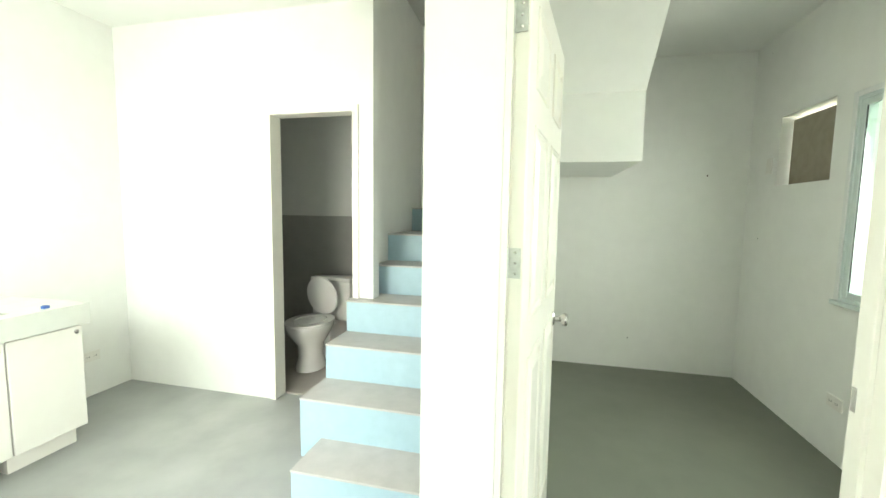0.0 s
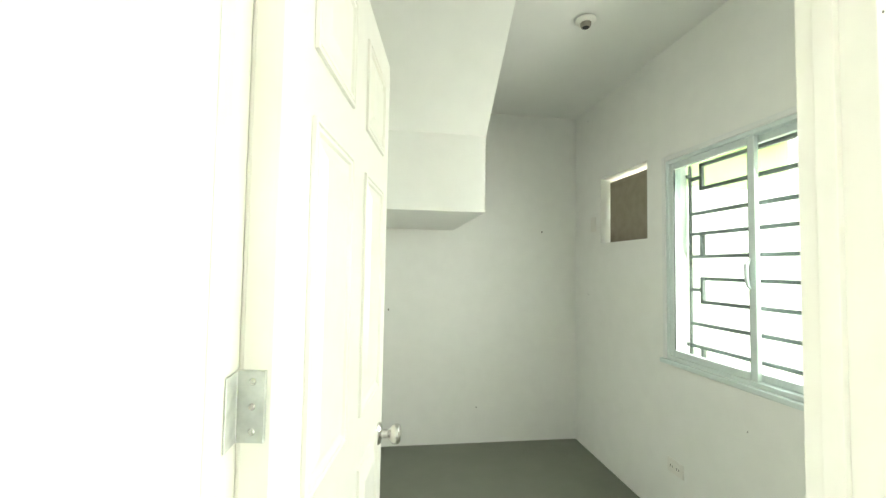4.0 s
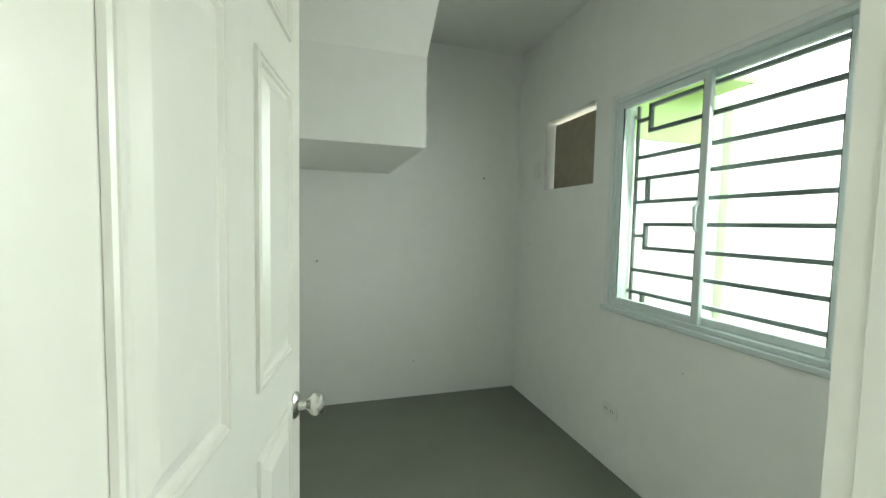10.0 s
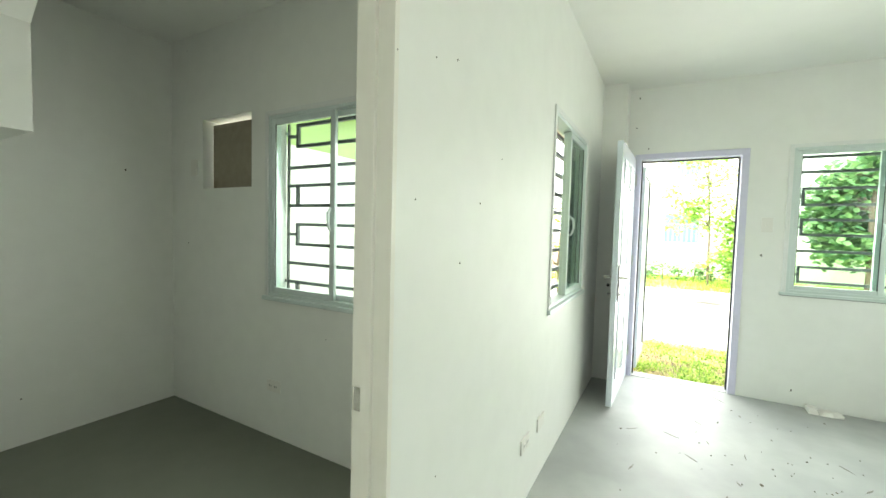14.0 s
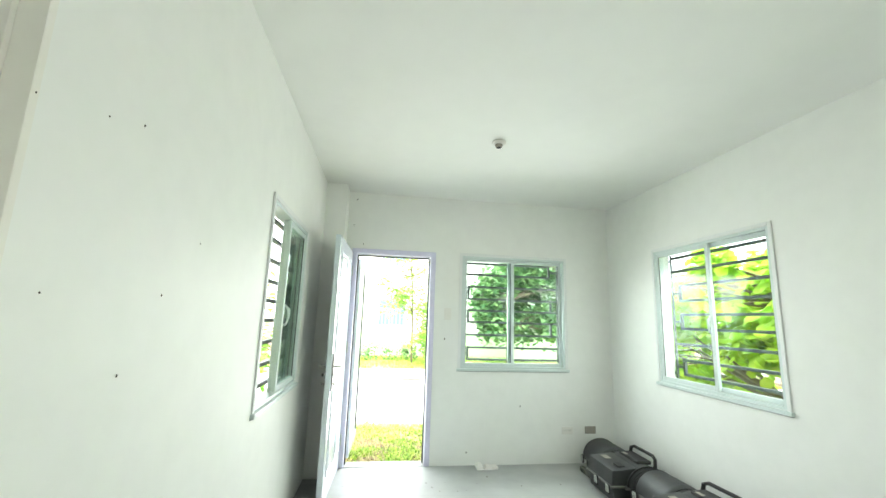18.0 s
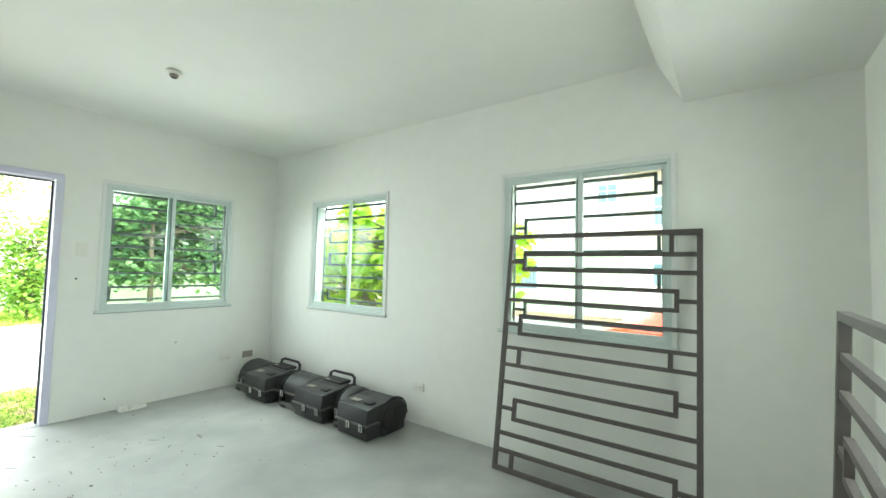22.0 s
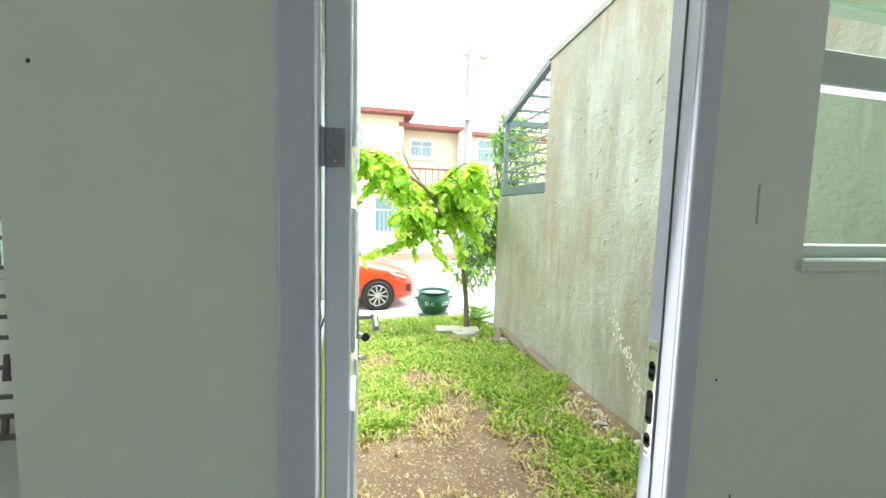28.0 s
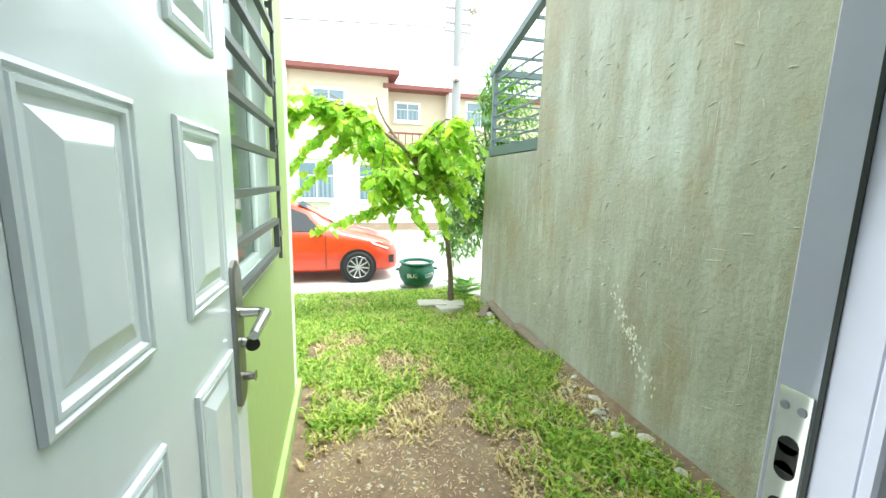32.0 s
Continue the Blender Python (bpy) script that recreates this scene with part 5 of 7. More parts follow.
xs = [-900, -60, -30, -16, -9] + [-7 + 0.25 * i for i in range(57)] + [X_KERB - 0.01, X_KERB, 9, 11, 14.49, 14.5, 18, 25, 60, 900]
ys = [-900, -60, -25, -16, -11.61, -11.6, -9, -7, -5.5, Y_KERB, Y_KERB + 0.01] + [-4.2 + 0.25 * i for i in range(48)] + [9, 14, 30, 60, 900]
sheet("ground", xs, ys, terrain, M_SOIL, "patchy lawn and bare brown soil round the house", "ground")
block("road", (-900, X_KERB, -11.6, Y_KERB - 0.14, Z_ROAD - 0.02, Z_ROAD), M_ROAD, "pale concrete street in front of the lawn", "road")
block("road_side", (X_KERB + 0.14, 14.5, -900, 900, Z_ROAD - 0.02, Z_ROAD + 0.003), M_ROAD, "pale concrete side street", "road")
kz = ground_z(0, Y_KERB)
for nm, lim in (("kerb", (-12, X_KERB + 0.14, Y_KERB - 0.16, Y_KERB + 0.02, Z_ROAD - 0.05, kz + 0.015)), ("kerb", (X_KERB - 0.02, X_KERB + 0.16, Y_KERB + 0.02, 30, Z_ROAD - 0.05, kz + 0.014)),
                ("kerb", (-40, X_KERB, -11.75, -11.6, Z_ROAD - 0.05, -0.30)), ("kerb", (14.5, 14.65, -40, 40, Z_ROAD - 0.05, -0.30))):
    block(nm, lim, M_KERB, "weathered concrete kerb along the street", "kerb", bev=0.02)
block("pavement", (-12, X_KERB, Y_KERB + 0.021, -3.82, -0.45, kz + 0.018), M_KERB, "narrow weathered concrete pavement strip behind the kerb", "pavement", bev=0.012)
M_TURF = material("far_verge_turf", (0.40, 0.50, 0.14), 0.95, grain=0.4, grain_scale=6, bump=0.3, stain=0.6, stain_color=(0.50, 0.46, 0.22), stain_scale=1.2)
block("ground_verge", (14.66, 18.95, -9.0, 5.5, -0.36, -0.322), M_TURF, "pale green grass verge in front of the far house", "lawn")
bm = bmesh.new()
lathe(bm, [(0.32, 0.0), (0.32, 0.006), (0.29, 0.008)], centre=(13.4, 0.26, Z_ROAD + 0.003))
solid("manhole_cover", bm, M_IRON, "round dark manhole cover in the side street", "manhole cover", smooth=True)

# roof edge of the house above the side wall
M_SOFFIT = material("roof_soffit_board", (0.55, 0.56, 0.52), 0.7, grain=0.1)
# North overhang past Y_A is unseen, deepened to keep sun off window_2.
block("roof", (X_W - 0.15, X_E + 0.6, -1.78, Y_A + 0.95, 3.10, 3.16), M_SOFFIT, "flat roof edge overhanging the front of the house, its deep north overhang unseen", "roof")
block("roof", (X_W - 0.15, X_B + 0.45, Y_A + 0.951, Y_A + 2.9, 3.10, 3.16), M_SOFFIT, "flat roof edge over the bedroom wing", "roof")
block("plinth_west", (X_W - 0.105, X_W - 0.075, Y_S - 0.15, Y_K - 0.14, -0.45, -0.03), M_GREEN, "low green plinth at the foot of the side wall", "plinth", bev=0.006)

# boundary wall of bare cement with a coping
bm = bmesh.new()
prof = [(1.6, -0.5), (-3.39, -0.5), (-3.39, 1.592), (-2.073, 1.592), (-2.073, 2.90), (1.6, 3.22)]
ring = [[bm.verts.new((x, y, z)) for y, z in prof] for x in (-2.66, -2.508)]
for k in range(6):
    bm.faces.new((ring[0][k], ring[0][(k + 1) % 6], ring[1][(k + 1) % 6], ring[1][k]))
for r in ring:
    bm.faces.new(r)
bw = solid("boundary_wall", bm, M_CONC, "tall unpainted grey cement boundary wall with streaks and splashes", "wall", "structure")
bm = bmesh.new()
bar(bm, (-2.584, -2.09, 2.93), (-2.584, 1.6, 3.252), 0.19, 0.06)
part("coping", bm, material("coping_cement", (0.34, 0.34, 0.32), 0.8, grain=0.2, bump=0.2), bw)
M_SPLASH = material("white_paint_splash", (0.78, 0.78, 0.75), 0.8, grain=0.2)
sp = thing("paint_splash", "white cement splashes on the boundary wall", "paint splash", kind="stuff")
bm = bmesh.new()
for k in range(120):
    g = rng.gauss(0.0, 0.45)
    yy, zz = -0.70 + 0.26 * g + rng.gauss(0, 0.022), 0.40 - 0.32 * g + rng.gauss(0, 0.05)
    s = rng.uniform(0.003, 0.012)
    vs = [bm.verts.new((-2.5072, yy + s * rng.uniform(0.4, 1.0) * math.cos(a), zz + 1.8 * s * rng.uniform(0.4, 1.1) * math.sin(a))) for a in (q * math.pi / 4 for q in range(8))]
    cv = bm.verts.new((-2.5045, yy, zz))
    for q in range(8):
        bm.faces.new((vs[q], vs[(q + 1) % 8], cv))
part("splash", bm, M_SPLASH, sp)
sp = thing("wall_streaks", "pale lime streaks running down the boundary wall", "wall streaks", kind="stuff")
bm = bmesh.new()
for k in range(90):
    yy, z1, ln, wd = rng.gauss(-1.0, 0.8), rng.uniform(0.3, 2.4), rng.uniform(0.04, 0.25), rng.uniform(0.001, 0.004)
    if not -3.3 < yy < 0.6 or (yy < -2.05 and z1 > 1.5):
        continue
    pts = [(yy + rng.uniform(-0.006, 0.006), z1 - ln * q / 4, wd * (1 - 0.15 * q) * rng.uniform(0.6, 1.2)) for q in range(5)]
    L = [bm.verts.new((-2.5072, y - w_, z)) for y, z, w_ in pts]
    Rr = [bm.verts.new((-2.5072, y + w_, z)) for y, z, w_ in pts]
    C = [bm.verts.new((-2.5058, y, z)) for y, z, w_ in pts]
    for q in range(4):
        bm.faces.new((L[q], L[q + 1], C[q + 1], C[q]))
        bm.faces.new((C[q], C[q + 1], Rr[q + 1], Rr[q]))
part("streak", bm, material("lime_streak", (0.57, 0.57, 0.545), 0.9, grain=0.35, grain_scale=30), sp)

lumps = thing("plaster_lumps", "rough trowel ridges and lumps on the cement wall", "plaster lumps", kind="stuff")
bm = bmesh.new()
for k in range(170):
    yy, zz = rng.uniform(-2.0, 0.35), rng.uniform(0.1, 2.4)
    ln, wd, a = rng.uniform(0.012, 0.05), rng.uniform(0.003, 0.008), rng.gauss(0.4, 0.5)
    ca, sa = math.cos(a), math.sin(a)
    vs = [bm.verts.new((-2.5085, yy + u * ln * ca - v * wd * sa, zz + u * ln * sa + v * wd * ca)) for u, v in ((-1, 0), (-0.4, -1), (0.5, -0.8), (1, 0), (0.4, 1), (-0.5, 0.8))]
    cv = bm.verts.new((-2.508 + rng.uniform(0.003, 0.008), yy, zz))
    for q in range(6):
        bm.faces.new((vs[q], vs[(q + 1) % 6], cv))
part("lump", bm, M_CONC, lumps)

block("wall_green_return", (-2.507, -2.490, 0.655, Y_K - 0.132, -0.2, 3.05), M_GREEN, "light green painted strip of wall beside the house corner", "wall")

# steel cage of the neighbour's carport above the low part of the wall
M_CAGE = material("blue_grey_painted_steel", (0.10, 0.15, 0.16), 0.5, grain=0.15, grain_scale=30)
t = thing("carport_cage", "blue-grey steel carport frame with a slanting top behind the low wall", "carport frame")
x0, x1, ya, yb = -2.58, -4.6, -3.36, -2.10


def zt(y):
    return 2.56 + (y + 3.36) * 0.32


for nm, a, b, w_ in (("post", (x0, ya, 1.592), (x0, ya, zt(ya)), 0.05), ("post", (x0, yb, 1.592), (x0, yb, zt(yb)), 0.05), ("post", (x1, ya, -0.4), (x1, ya, zt(ya)), 0.05),
                     ("rafter", (x0, ya - 0.1, zt(ya)), (x0, yb, zt(yb)), 0.07), ("rafter", (x1, ya - 0.1, zt(ya)), (x1, yb + 2, zt(yb + 2)), 0.07), ("beam", (x0, ya, zt(ya)), (x1, ya, zt(ya)), 0.07),
                     ("beam", (x0, ya, 1.66), (x0, yb, 1.66), 0.10), ("beam", (x0, ya, 1.66), (x1, ya, 1.66), 0.10)):
    bm = bmesh.new()
    bar(bm, a, b, w_)
    part(nm, bm, M_CAGE, t)
for k in range(1, 7):
    z = 1.66 + k * 0.135
    bm = bmesh.new()
    bar(bm, (x0, ya, z), (x0, yb, z), 0.018)
    part("bar", bm, M_CAGE, t)
    bm = bmesh.new()
    bar(bm, (x0, ya, z), (x1, ya, z), 0.018)
    part("bar", bm, M_CAGE, t)
for k in range(1, 5):
    y = ya + k * 0.3
    bm = bmesh.new()
    bar(bm, (x0, y, zt(y)), (x1, y, zt(y)), 0.03)
    part("purlin", bm, M_CAGE, t)

# ---- plants ----
def leaf_material(name, c0, c1, transl=0.35):
    m = bpy.data.materials.new(name)
    m.use_nodes = True
    nt = m.node_tree
    b = nt.nodes["Principled BSDF"]
    g = nt.nodes.new("ShaderNodeNewGeometry")
    r = nt.nodes.new("ShaderNodeMix")
    r.data_type = "RGBA"
    r.inputs[6].default_value, r.inputs[7].default_value = (*c0, 1), (*c1, 1)
    nt.links.new(g.outputs["Random Per Island"], r.inputs[0])
    nt.links.new(r.outputs[2], b.inputs["Base Color"])
    b.inputs["Roughness"].default_value = 0.5
    tr = nt.nodes.new("ShaderNodeBsdfTranslucent")
    nt.links.new(r.outputs[2], tr.inputs[0])
    mx = nt.nodes.new("ShaderNodeMixShader")
    mx.inputs[0].default_value = transl
    out = nt.nodes["Material Output"]
    nt.links.new(b.outputs[0], mx.inputs[1])
    nt.links.new(tr.outputs[0], mx.inputs[2])
    nt.links.new(mx.outputs[0], out.inputs[0])
    return m


M_LEAF_Y = leaf_material("bright_young_leaf", (0.58, 0.76, 0.08), (0.30, 0.58, 0.06), 0.62)
M_LEAF_L = leaf_material("large_sunlit_leaf", (0.66, 0.78, 0.10), (0.34, 0.58, 0.07), 0.6)
M_LEAF_G = leaf_material("mid_green_leaf", (0.20, 0.42, 0.08), (0.50, 0.68, 0.14), 0.5)
M_LEAF_D = leaf_material("dark_green_leaf", (0.07, 0.19, 0.08), (0.28, 0.45, 0.17), 0.42)
M_BAMBOO = leaf_material("bamboo_leaf", (0.12, 0.28, 0.06), (0.28, 0.46, 0.11), 0.45)
M_BLADE = leaf_material("grass_blade", (0.13, 0.34, 0.03), (0.70, 0.78, 0.18), 0.55)
M_BARK = material("grey_brown_bark", (0.20, 0.155, 0.11), 0.9, grain=0.4, grain_scale=30, bump=0.4, stain=0.3)


def leaf_cloud(pts, size, r, shape="round", droop=0.5):
    """Verts and faces of many folded leaves at the given points."""
    vs, fs = [], []
    for p in pts:
        s = size * r.uniform(0.65, 1.2)
        az = r.uniform(0, 6.283)
        d = Vector((math.cos(az), math.sin(az), r.uniform(-droop - 0.3, 0.25))).normalized()
        side = d.cross(Vector((0, 0, 1))).normalized()
        side = (side + Vector((0, 0, r.uniform(-0.5, 0.5)))).normalized()
        up = side.cross(d)
        i = len(vs)
        if shape == "round":
            out = [(0, 0), (0.25, 0.36), (0.6, 0.42), (1.0, 0.0), (0.6, -0.42), (0.25, -0.36)]
        else:
            out = [(0, 0), (0.3, 0.10), (0.7, 0.07), (1.0, 0.0), (0.7, -0.07), (0.3, -0.10)]
        for a, b in out:
            q = Vector(p) + d * (a * s) + side * (b * s) - up * (abs(b) * s * 0.25) - Vector((0, 0, a * a * s * 0.18))
            vs.append(tuple(q))
        fs += [(i, i + 1, i + 2, i + 3), (i, i + 3, i + 4, i + 5)]
    return vs, fs


def leaf_mesh(name, pts, size, mat, parent, r, shape="round", droop=0.5):
    vs, fs = leaf_cloud(pts, size, r, shape, droop)
    me = bpy.data.meshes.new(name)
    me.from_pydata(vs, [], fs)
    me.materials.append(mat)
    o = new(name, me)
    o.parent = parent
    return o


def tree(name, trunk, limbs, clumps, per, size, mat, label, seed, rad=0.04, shape="round", droop=0.5, category="tree"):
    """A tree: tapered trunk through points, limbs to clump centres, leaves in uneven clumps (centre, radius)."""
    r = random.Random(seed)
    t = thing(name, label, category)
    bm = bmesh.new()
    n = len(trunk)
    tube(bm, trunk, [rad * (1 - 0.55 * k / (n - 1)) for k in range(n)], 8)
    part("trunk", bm, M_BARK, t, smooth=True)
    pts = []
    for c, rr in clumps:
        c = Vector(c)
        base = min((Vector(p) for p in trunk[1:]), key=lambda p: (p - c).length + 0.6 * max(0, p.z - c.z))
        mid = (base + c) / 2 + Vector((r.uniform(-0.1, 0.1), r.uniform(-0.1, 0.1), 0.12 * (c - base).length))
        if limbs:
            bm = bmesh.new()
            tube(bm, [base, mid, c], [rad * 0.4, rad * 0.25, rad * 0.1], 6)
            part("limb", bm, M_BARK, t, smooth=True)
        for _ in range(int(per * rr * rr)):
            v = Vector((r.gauss(0, 1), r.gauss(0, 1), r.gauss(0, 0.8)))
            v = v / max(v.length, 0.01) * rr * (r.random() ** 0.45)
            pts.append(c + v)
    leaf_mesh("crown", pts, size, mat, t, r, shape, droop)
    return t


r = random.Random(3)


def spray_tree():
    """The young street tree: bent trunk, arching limbs and hanging twigs with heart-shaped leaves in two rows."""
    q = random.Random(11)
    t = thing("young_tree", "young leaning tree with bright yellow-green heart-shaped leaves by the street", "tree")
    y0 = -3.35
    bm = bmesh.new()
    tube(bm, [(-2.11, y0, -0.28), (-2.09, y0, 0.2), (-2.05, y0 - 0.01, 0.55), (-2.0, y0, 0.83), (-1.84, y0, 1.14), (-1.63, y0 + 0.02, 1.54), (-1.46, y0 + 0.03, 1.70), (-1.29, y0, 1.81)],
         [0.042, 0.034, 0.032, 0.036, 0.046, 0.036, 0.026, 0.018], 9)
    part("trunk", bm, M_BARK, t, smooth=True)
    limbs = [[(-1.29, 0.0, 1.81), (-1.1, 0.06, 1.98), (-0.91, 0.1, 2.05), (-0.62, 0.12, 2.08), (-0.36, 0.1, 1.98)],
             [(-1.46, 0.03, 1.70), (-1.3, -0.1, 1.95), (-1.24, -0.14, 2.08), (-1.21, -0.15, 2.22)],
             [(-1.63, 0.02, 1.54), (-1.75, 0.1, 1.80), (-1.95, 0.16, 1.98), (-2.22, 0.2, 1.96)],
             [(-1.84, 0.0, 1.14), (-1.65, 0.2, 1.35), (-1.4, 0.3, 1.42), (-1.12, 0.36, 1.28)],
             [(-1.70, 0.0, 1.44), (-1.5, -0.2, 1.68), (-1.2, -0.32, 1.74), (-0.9, -0.38, 1.70)],
             [(-1.80, 0.0, 1.2), (-1.95, -0.15, 1.45), (-2.1, -0.25, 1.62), (-2.28, -0.3, 1.6)]]
    limbs = [[(x, y0 + dy, z) for x, dy, z in l] for l in limbs]
    for l in limbs:
        bm = bmesh.new()
        tube(bm, l, [0.016 - 0.0032 * k for k in range(len(l))], 6)
        part("limb", bm, M_BARK, t, smooth=True)
    twigs = [[(-0.91, 2.04, 0.1), (-0.56, 1.73, 0.15), (-0.25, 1.33, 0.2)], [(-1.0, 1.95, 0.05), (-0.80, 1.57, 0.2), (-0.33, 1.10, 0.25)], [(-1.5, 1.15, 0.2), (-1.16, 0.97, 0.3), (-0.53, 0.77, 0.35)],
             [(-1.4, 1.42, 0.3), (-1.5, 1.05, 0.35), (-1.75, 0.70, 0.35)], [(-1.3, 1.8, 0.0), (-1.22, 1.3, 0.2), (-1.35, 0.85, 0.3)], [(-1.7, 1.5, 0.1), (-1.85, 1.1, 0.3), (-1.95, 0.72, 0.3)],
             [(-1.1, 1.98, 0.0), (-0.7, 2.17, 0.1), (-0.30, 2.12, 0.1)], [(-0.62, 2.08, 0.1), (-0.42, 2.0, 0.0), (-0.30, 1.85, 0.0)]]
    twigs = [[(x, y0 + dy, z) for x, z, dy in w_] for w_ in twigs]
    for l in limbs:
        if len(l) == 4 and l[-1][2] > 2.1:
            continue
        for _ in range(14):
            k = q.uniform(0.4, len(l) - 1.001)
            i = int(k)
            p = Vector(l[i]).lerp(Vector(l[i + 1]), k - i)
            az, ln = q.uniform(0, 6.283), q.uniform(0.22, 0.50)
            d = Vector((math.cos(az), 0.8 * math.sin(az), q.uniform(-0.2, 0.45)))
            twigs.append([p, p + d * ln * 0.5, p + d * ln + Vector((0, 0, -0.8 * ln))])
    vs, fs = [], []
    out = ((0.0, 0.0), (-0.04, 0.22), (0.10, 0.43), (0.38, 0.46), (0.72, 0.27), (1.0, 0.0), (0.72, -0.27), (0.38, -0.46), (0.10, -0.43), (-0.04, -0.22))
    bm = bmesh.new()
    for w_ in twigs:
        a, b, c = (Vector(p) for p in w_)
        tube(bm, [a, b, c], [0.006, 0.0045, 0.002], 5)
        n = max(5, int((c - a).length / 0.042))
        for k in range(n + 1):
            f = 0.08 + 0.92 * k / n
            p = a * (1 - f) ** 2 + b * 2 * f * (1 - f) + c * f * f
            tan = ((b - a) * (1 - f) + (c - b) * f).normalized()
            sd = tan.cross(Vector((0, 0, 1)))
            sd = sd.normalized() if sd.length > 0.05 else Vector((1, 0, 0))
            for sgn in (-1, 1):
                if q.random() < 0.12:
                    continue
                s_ = q.uniform(0.075, 0.135) * (1.0 if f < 0.85 else 0.75)
                d = (sd * sgn * q.uniform(0.5, 1.0) + tan * q.uniform(0.1, 0.6) + Vector((0, 0, q.uniform(-0.9, 0.15)))).normalized()
                wide = (d.cross(Vector((q.gauss(0, 0.35), q.gauss(0, 0.35), 1.0)))).normalized()
                up = wide.cross(d)
                i = len(vs)
                fold = q.uniform(0.1, 0.45)
                for e, g in out:
                    vs.append(tuple(p + d * (e * s_ + 0.012) + wide * (g * s_) + up * (abs(g) * fold * s_) - Vector((0, 0, e * e * s_ * 0.2))))
                fs += [tuple(i + j for j in (0, 1, 2, 3, 4, 5)), tuple(i + j for j in (0, 5, 6, 7, 8, 9))]
    for w_ in twigs:                                   # loose leaves filling out each hanging clump
        a, b, c = (Vector(p) for p in w_)
        for _ in range(9):
            f = q.uniform(0.15, 1.0)
            p = a * (1 - f) ** 2 + b * 2 * f * (1 - f) + c * f * f + Vector((q.gauss(0, 0.06), q.gauss(0, 0.06), q.gauss(-0.03, 0.05)))
            az, s_ = q.uniform(0, 6.283), q.uniform(0.07, 0.125)
            d = Vector((math.cos(az), math.sin(az), q.uniform(-1.3, -0.1))).normalized()
            wide = d.cross(Vector((q.gauss(0, 0.6), q.gauss(0, 0.6), 1.0))).normalized()
            up = wide.cross(d)
            i = len(vs)
            for e, g in out:
                vs.append(tuple(p + d * (e * s_) + wide * (g * s_) + up * (abs(g) * 0.3 * s_)))
            fs += [tuple(i + j for j in (0, 1, 2, 3, 4, 5)), tuple(i + j for j in (0, 5, 6, 7, 8, 9))]
    part("twig_work", bm, M_BARK, t)
    me = bpy.data.meshes.new("crown")
    me.from_pydata(vs, [], fs)
    me.materials.append(M_LEAF_Y)
    o = new("crown", me)
    o.parent = t


spray_tree()
tree("leafy_tree", [(4.5, -3.3, -0.28), (4.52, -3.3, 0.5), (4.4, -3.35, 1.1), (4.5, -3.4, 1.6)], True,
     [((r.uniform(2.9, 7.8), r.uniform(-4.0, -2.7), r.uniform(0.6, 2.3)), r.uniform(0.24, 0.42)) for _ in range(74)] + [((2.6, -3.5, 1.5), 0.28), ((2.45, -3.5, 1.85), 0.22), ((2.7, -3.4, 1.05), 0.25)],
     900, 0.17, M_LEAF_L, "leafy tree with large yellow-green leaves close to the window", 12, 0.05, droop=0.8)
tree("round_tree", [(15.9, -3.6, -0.33), (15.9, -3.6, 1.0), (15.8, -3.5, 2.2), (15.9, -3.6, 3.0)], True,
     [((r.uniform(15.5, 17.2), y, r.uniform(0.95, 4.2 if y < -3.4 else 3.2)), r.uniform(0.45, 0.75)) for y in (r.uniform(-7.2, -2.4) for _ in range(84))],
     430, 0.19, M_LEAF_D, "dense dark green tree across the side street", 13, 0.10)
tree("slender_tree", [(16.2, 0.1, -0.33), (16.2, 0.12, 1.5), (16.25, 0.2, 3.0), (16.2, 0.3, 4.4)], True,
     [((r.gauss(16.2, 0.4), r.gauss(0.55, 0.6), r.uniform(1.5, 4.6)), r.uniform(0.25, 0.5)) for _ in range(38)],
     420, 0.11, M_LEAF_G, "slender light tree in front of the far house", 14, 0.04)
tree("shrub", [(16.0, -0.75, -0.33), (16.0, -0.8, 0.6), (16.0, -0.8, 1.6)], True,
     [((r.gauss(16.0, 0.3), r.gauss(-0.75, 0.38), r.uniform(0.0, 2.5)), r.uniform(0.30, 0.5)) for _ in range(40)],
     420, 0.13, M_LEAF_G, "tall green shrub beside the slender tree", 15, 0.05, category="shrub")
tree("bamboo_clump", [(-3.1, -4.7, -0.45), (-3.08, -4.7, 0.8), (-3.0, -4.72, 1.8), (-2.9, -4.75, 2.6)], True,
     [((x, r.uniform(-4.9, -4.5), r.uniform(0.35, min(2.9, 1.9 - 2.2 * (x + 2.5)))), r.uniform(0.24, 0.38)) for x in (r.uniform(-3.9, -2.42) for _ in range(46))],
     1500, 0.17, M_BAMBOO, "dense clump of narrow-leaved green bamboo behind the wall", 16, 0.03, "long", 0.9, category="bamboo")
for k in range(7):
    y = 1.9 - k * 0.5
    tree("low_shrub", [(17.6, y, -0.33), (17.6, y, 0.0), (17.6, y, 0.2)], False, [((17.6 + r.uniform(-0.2, 0.2), y + r.uniform(-0.2, 0.2), 0.0 + 0.12 * (k % 2)), 0.38)], 900, 0.11, M_LEAF_D,
         "low green shrub along the far house", 30 + k, 0.02, category="shrub")

# grass tufts on the lawn
gv, gf = [], []
rg = random.Random(21)


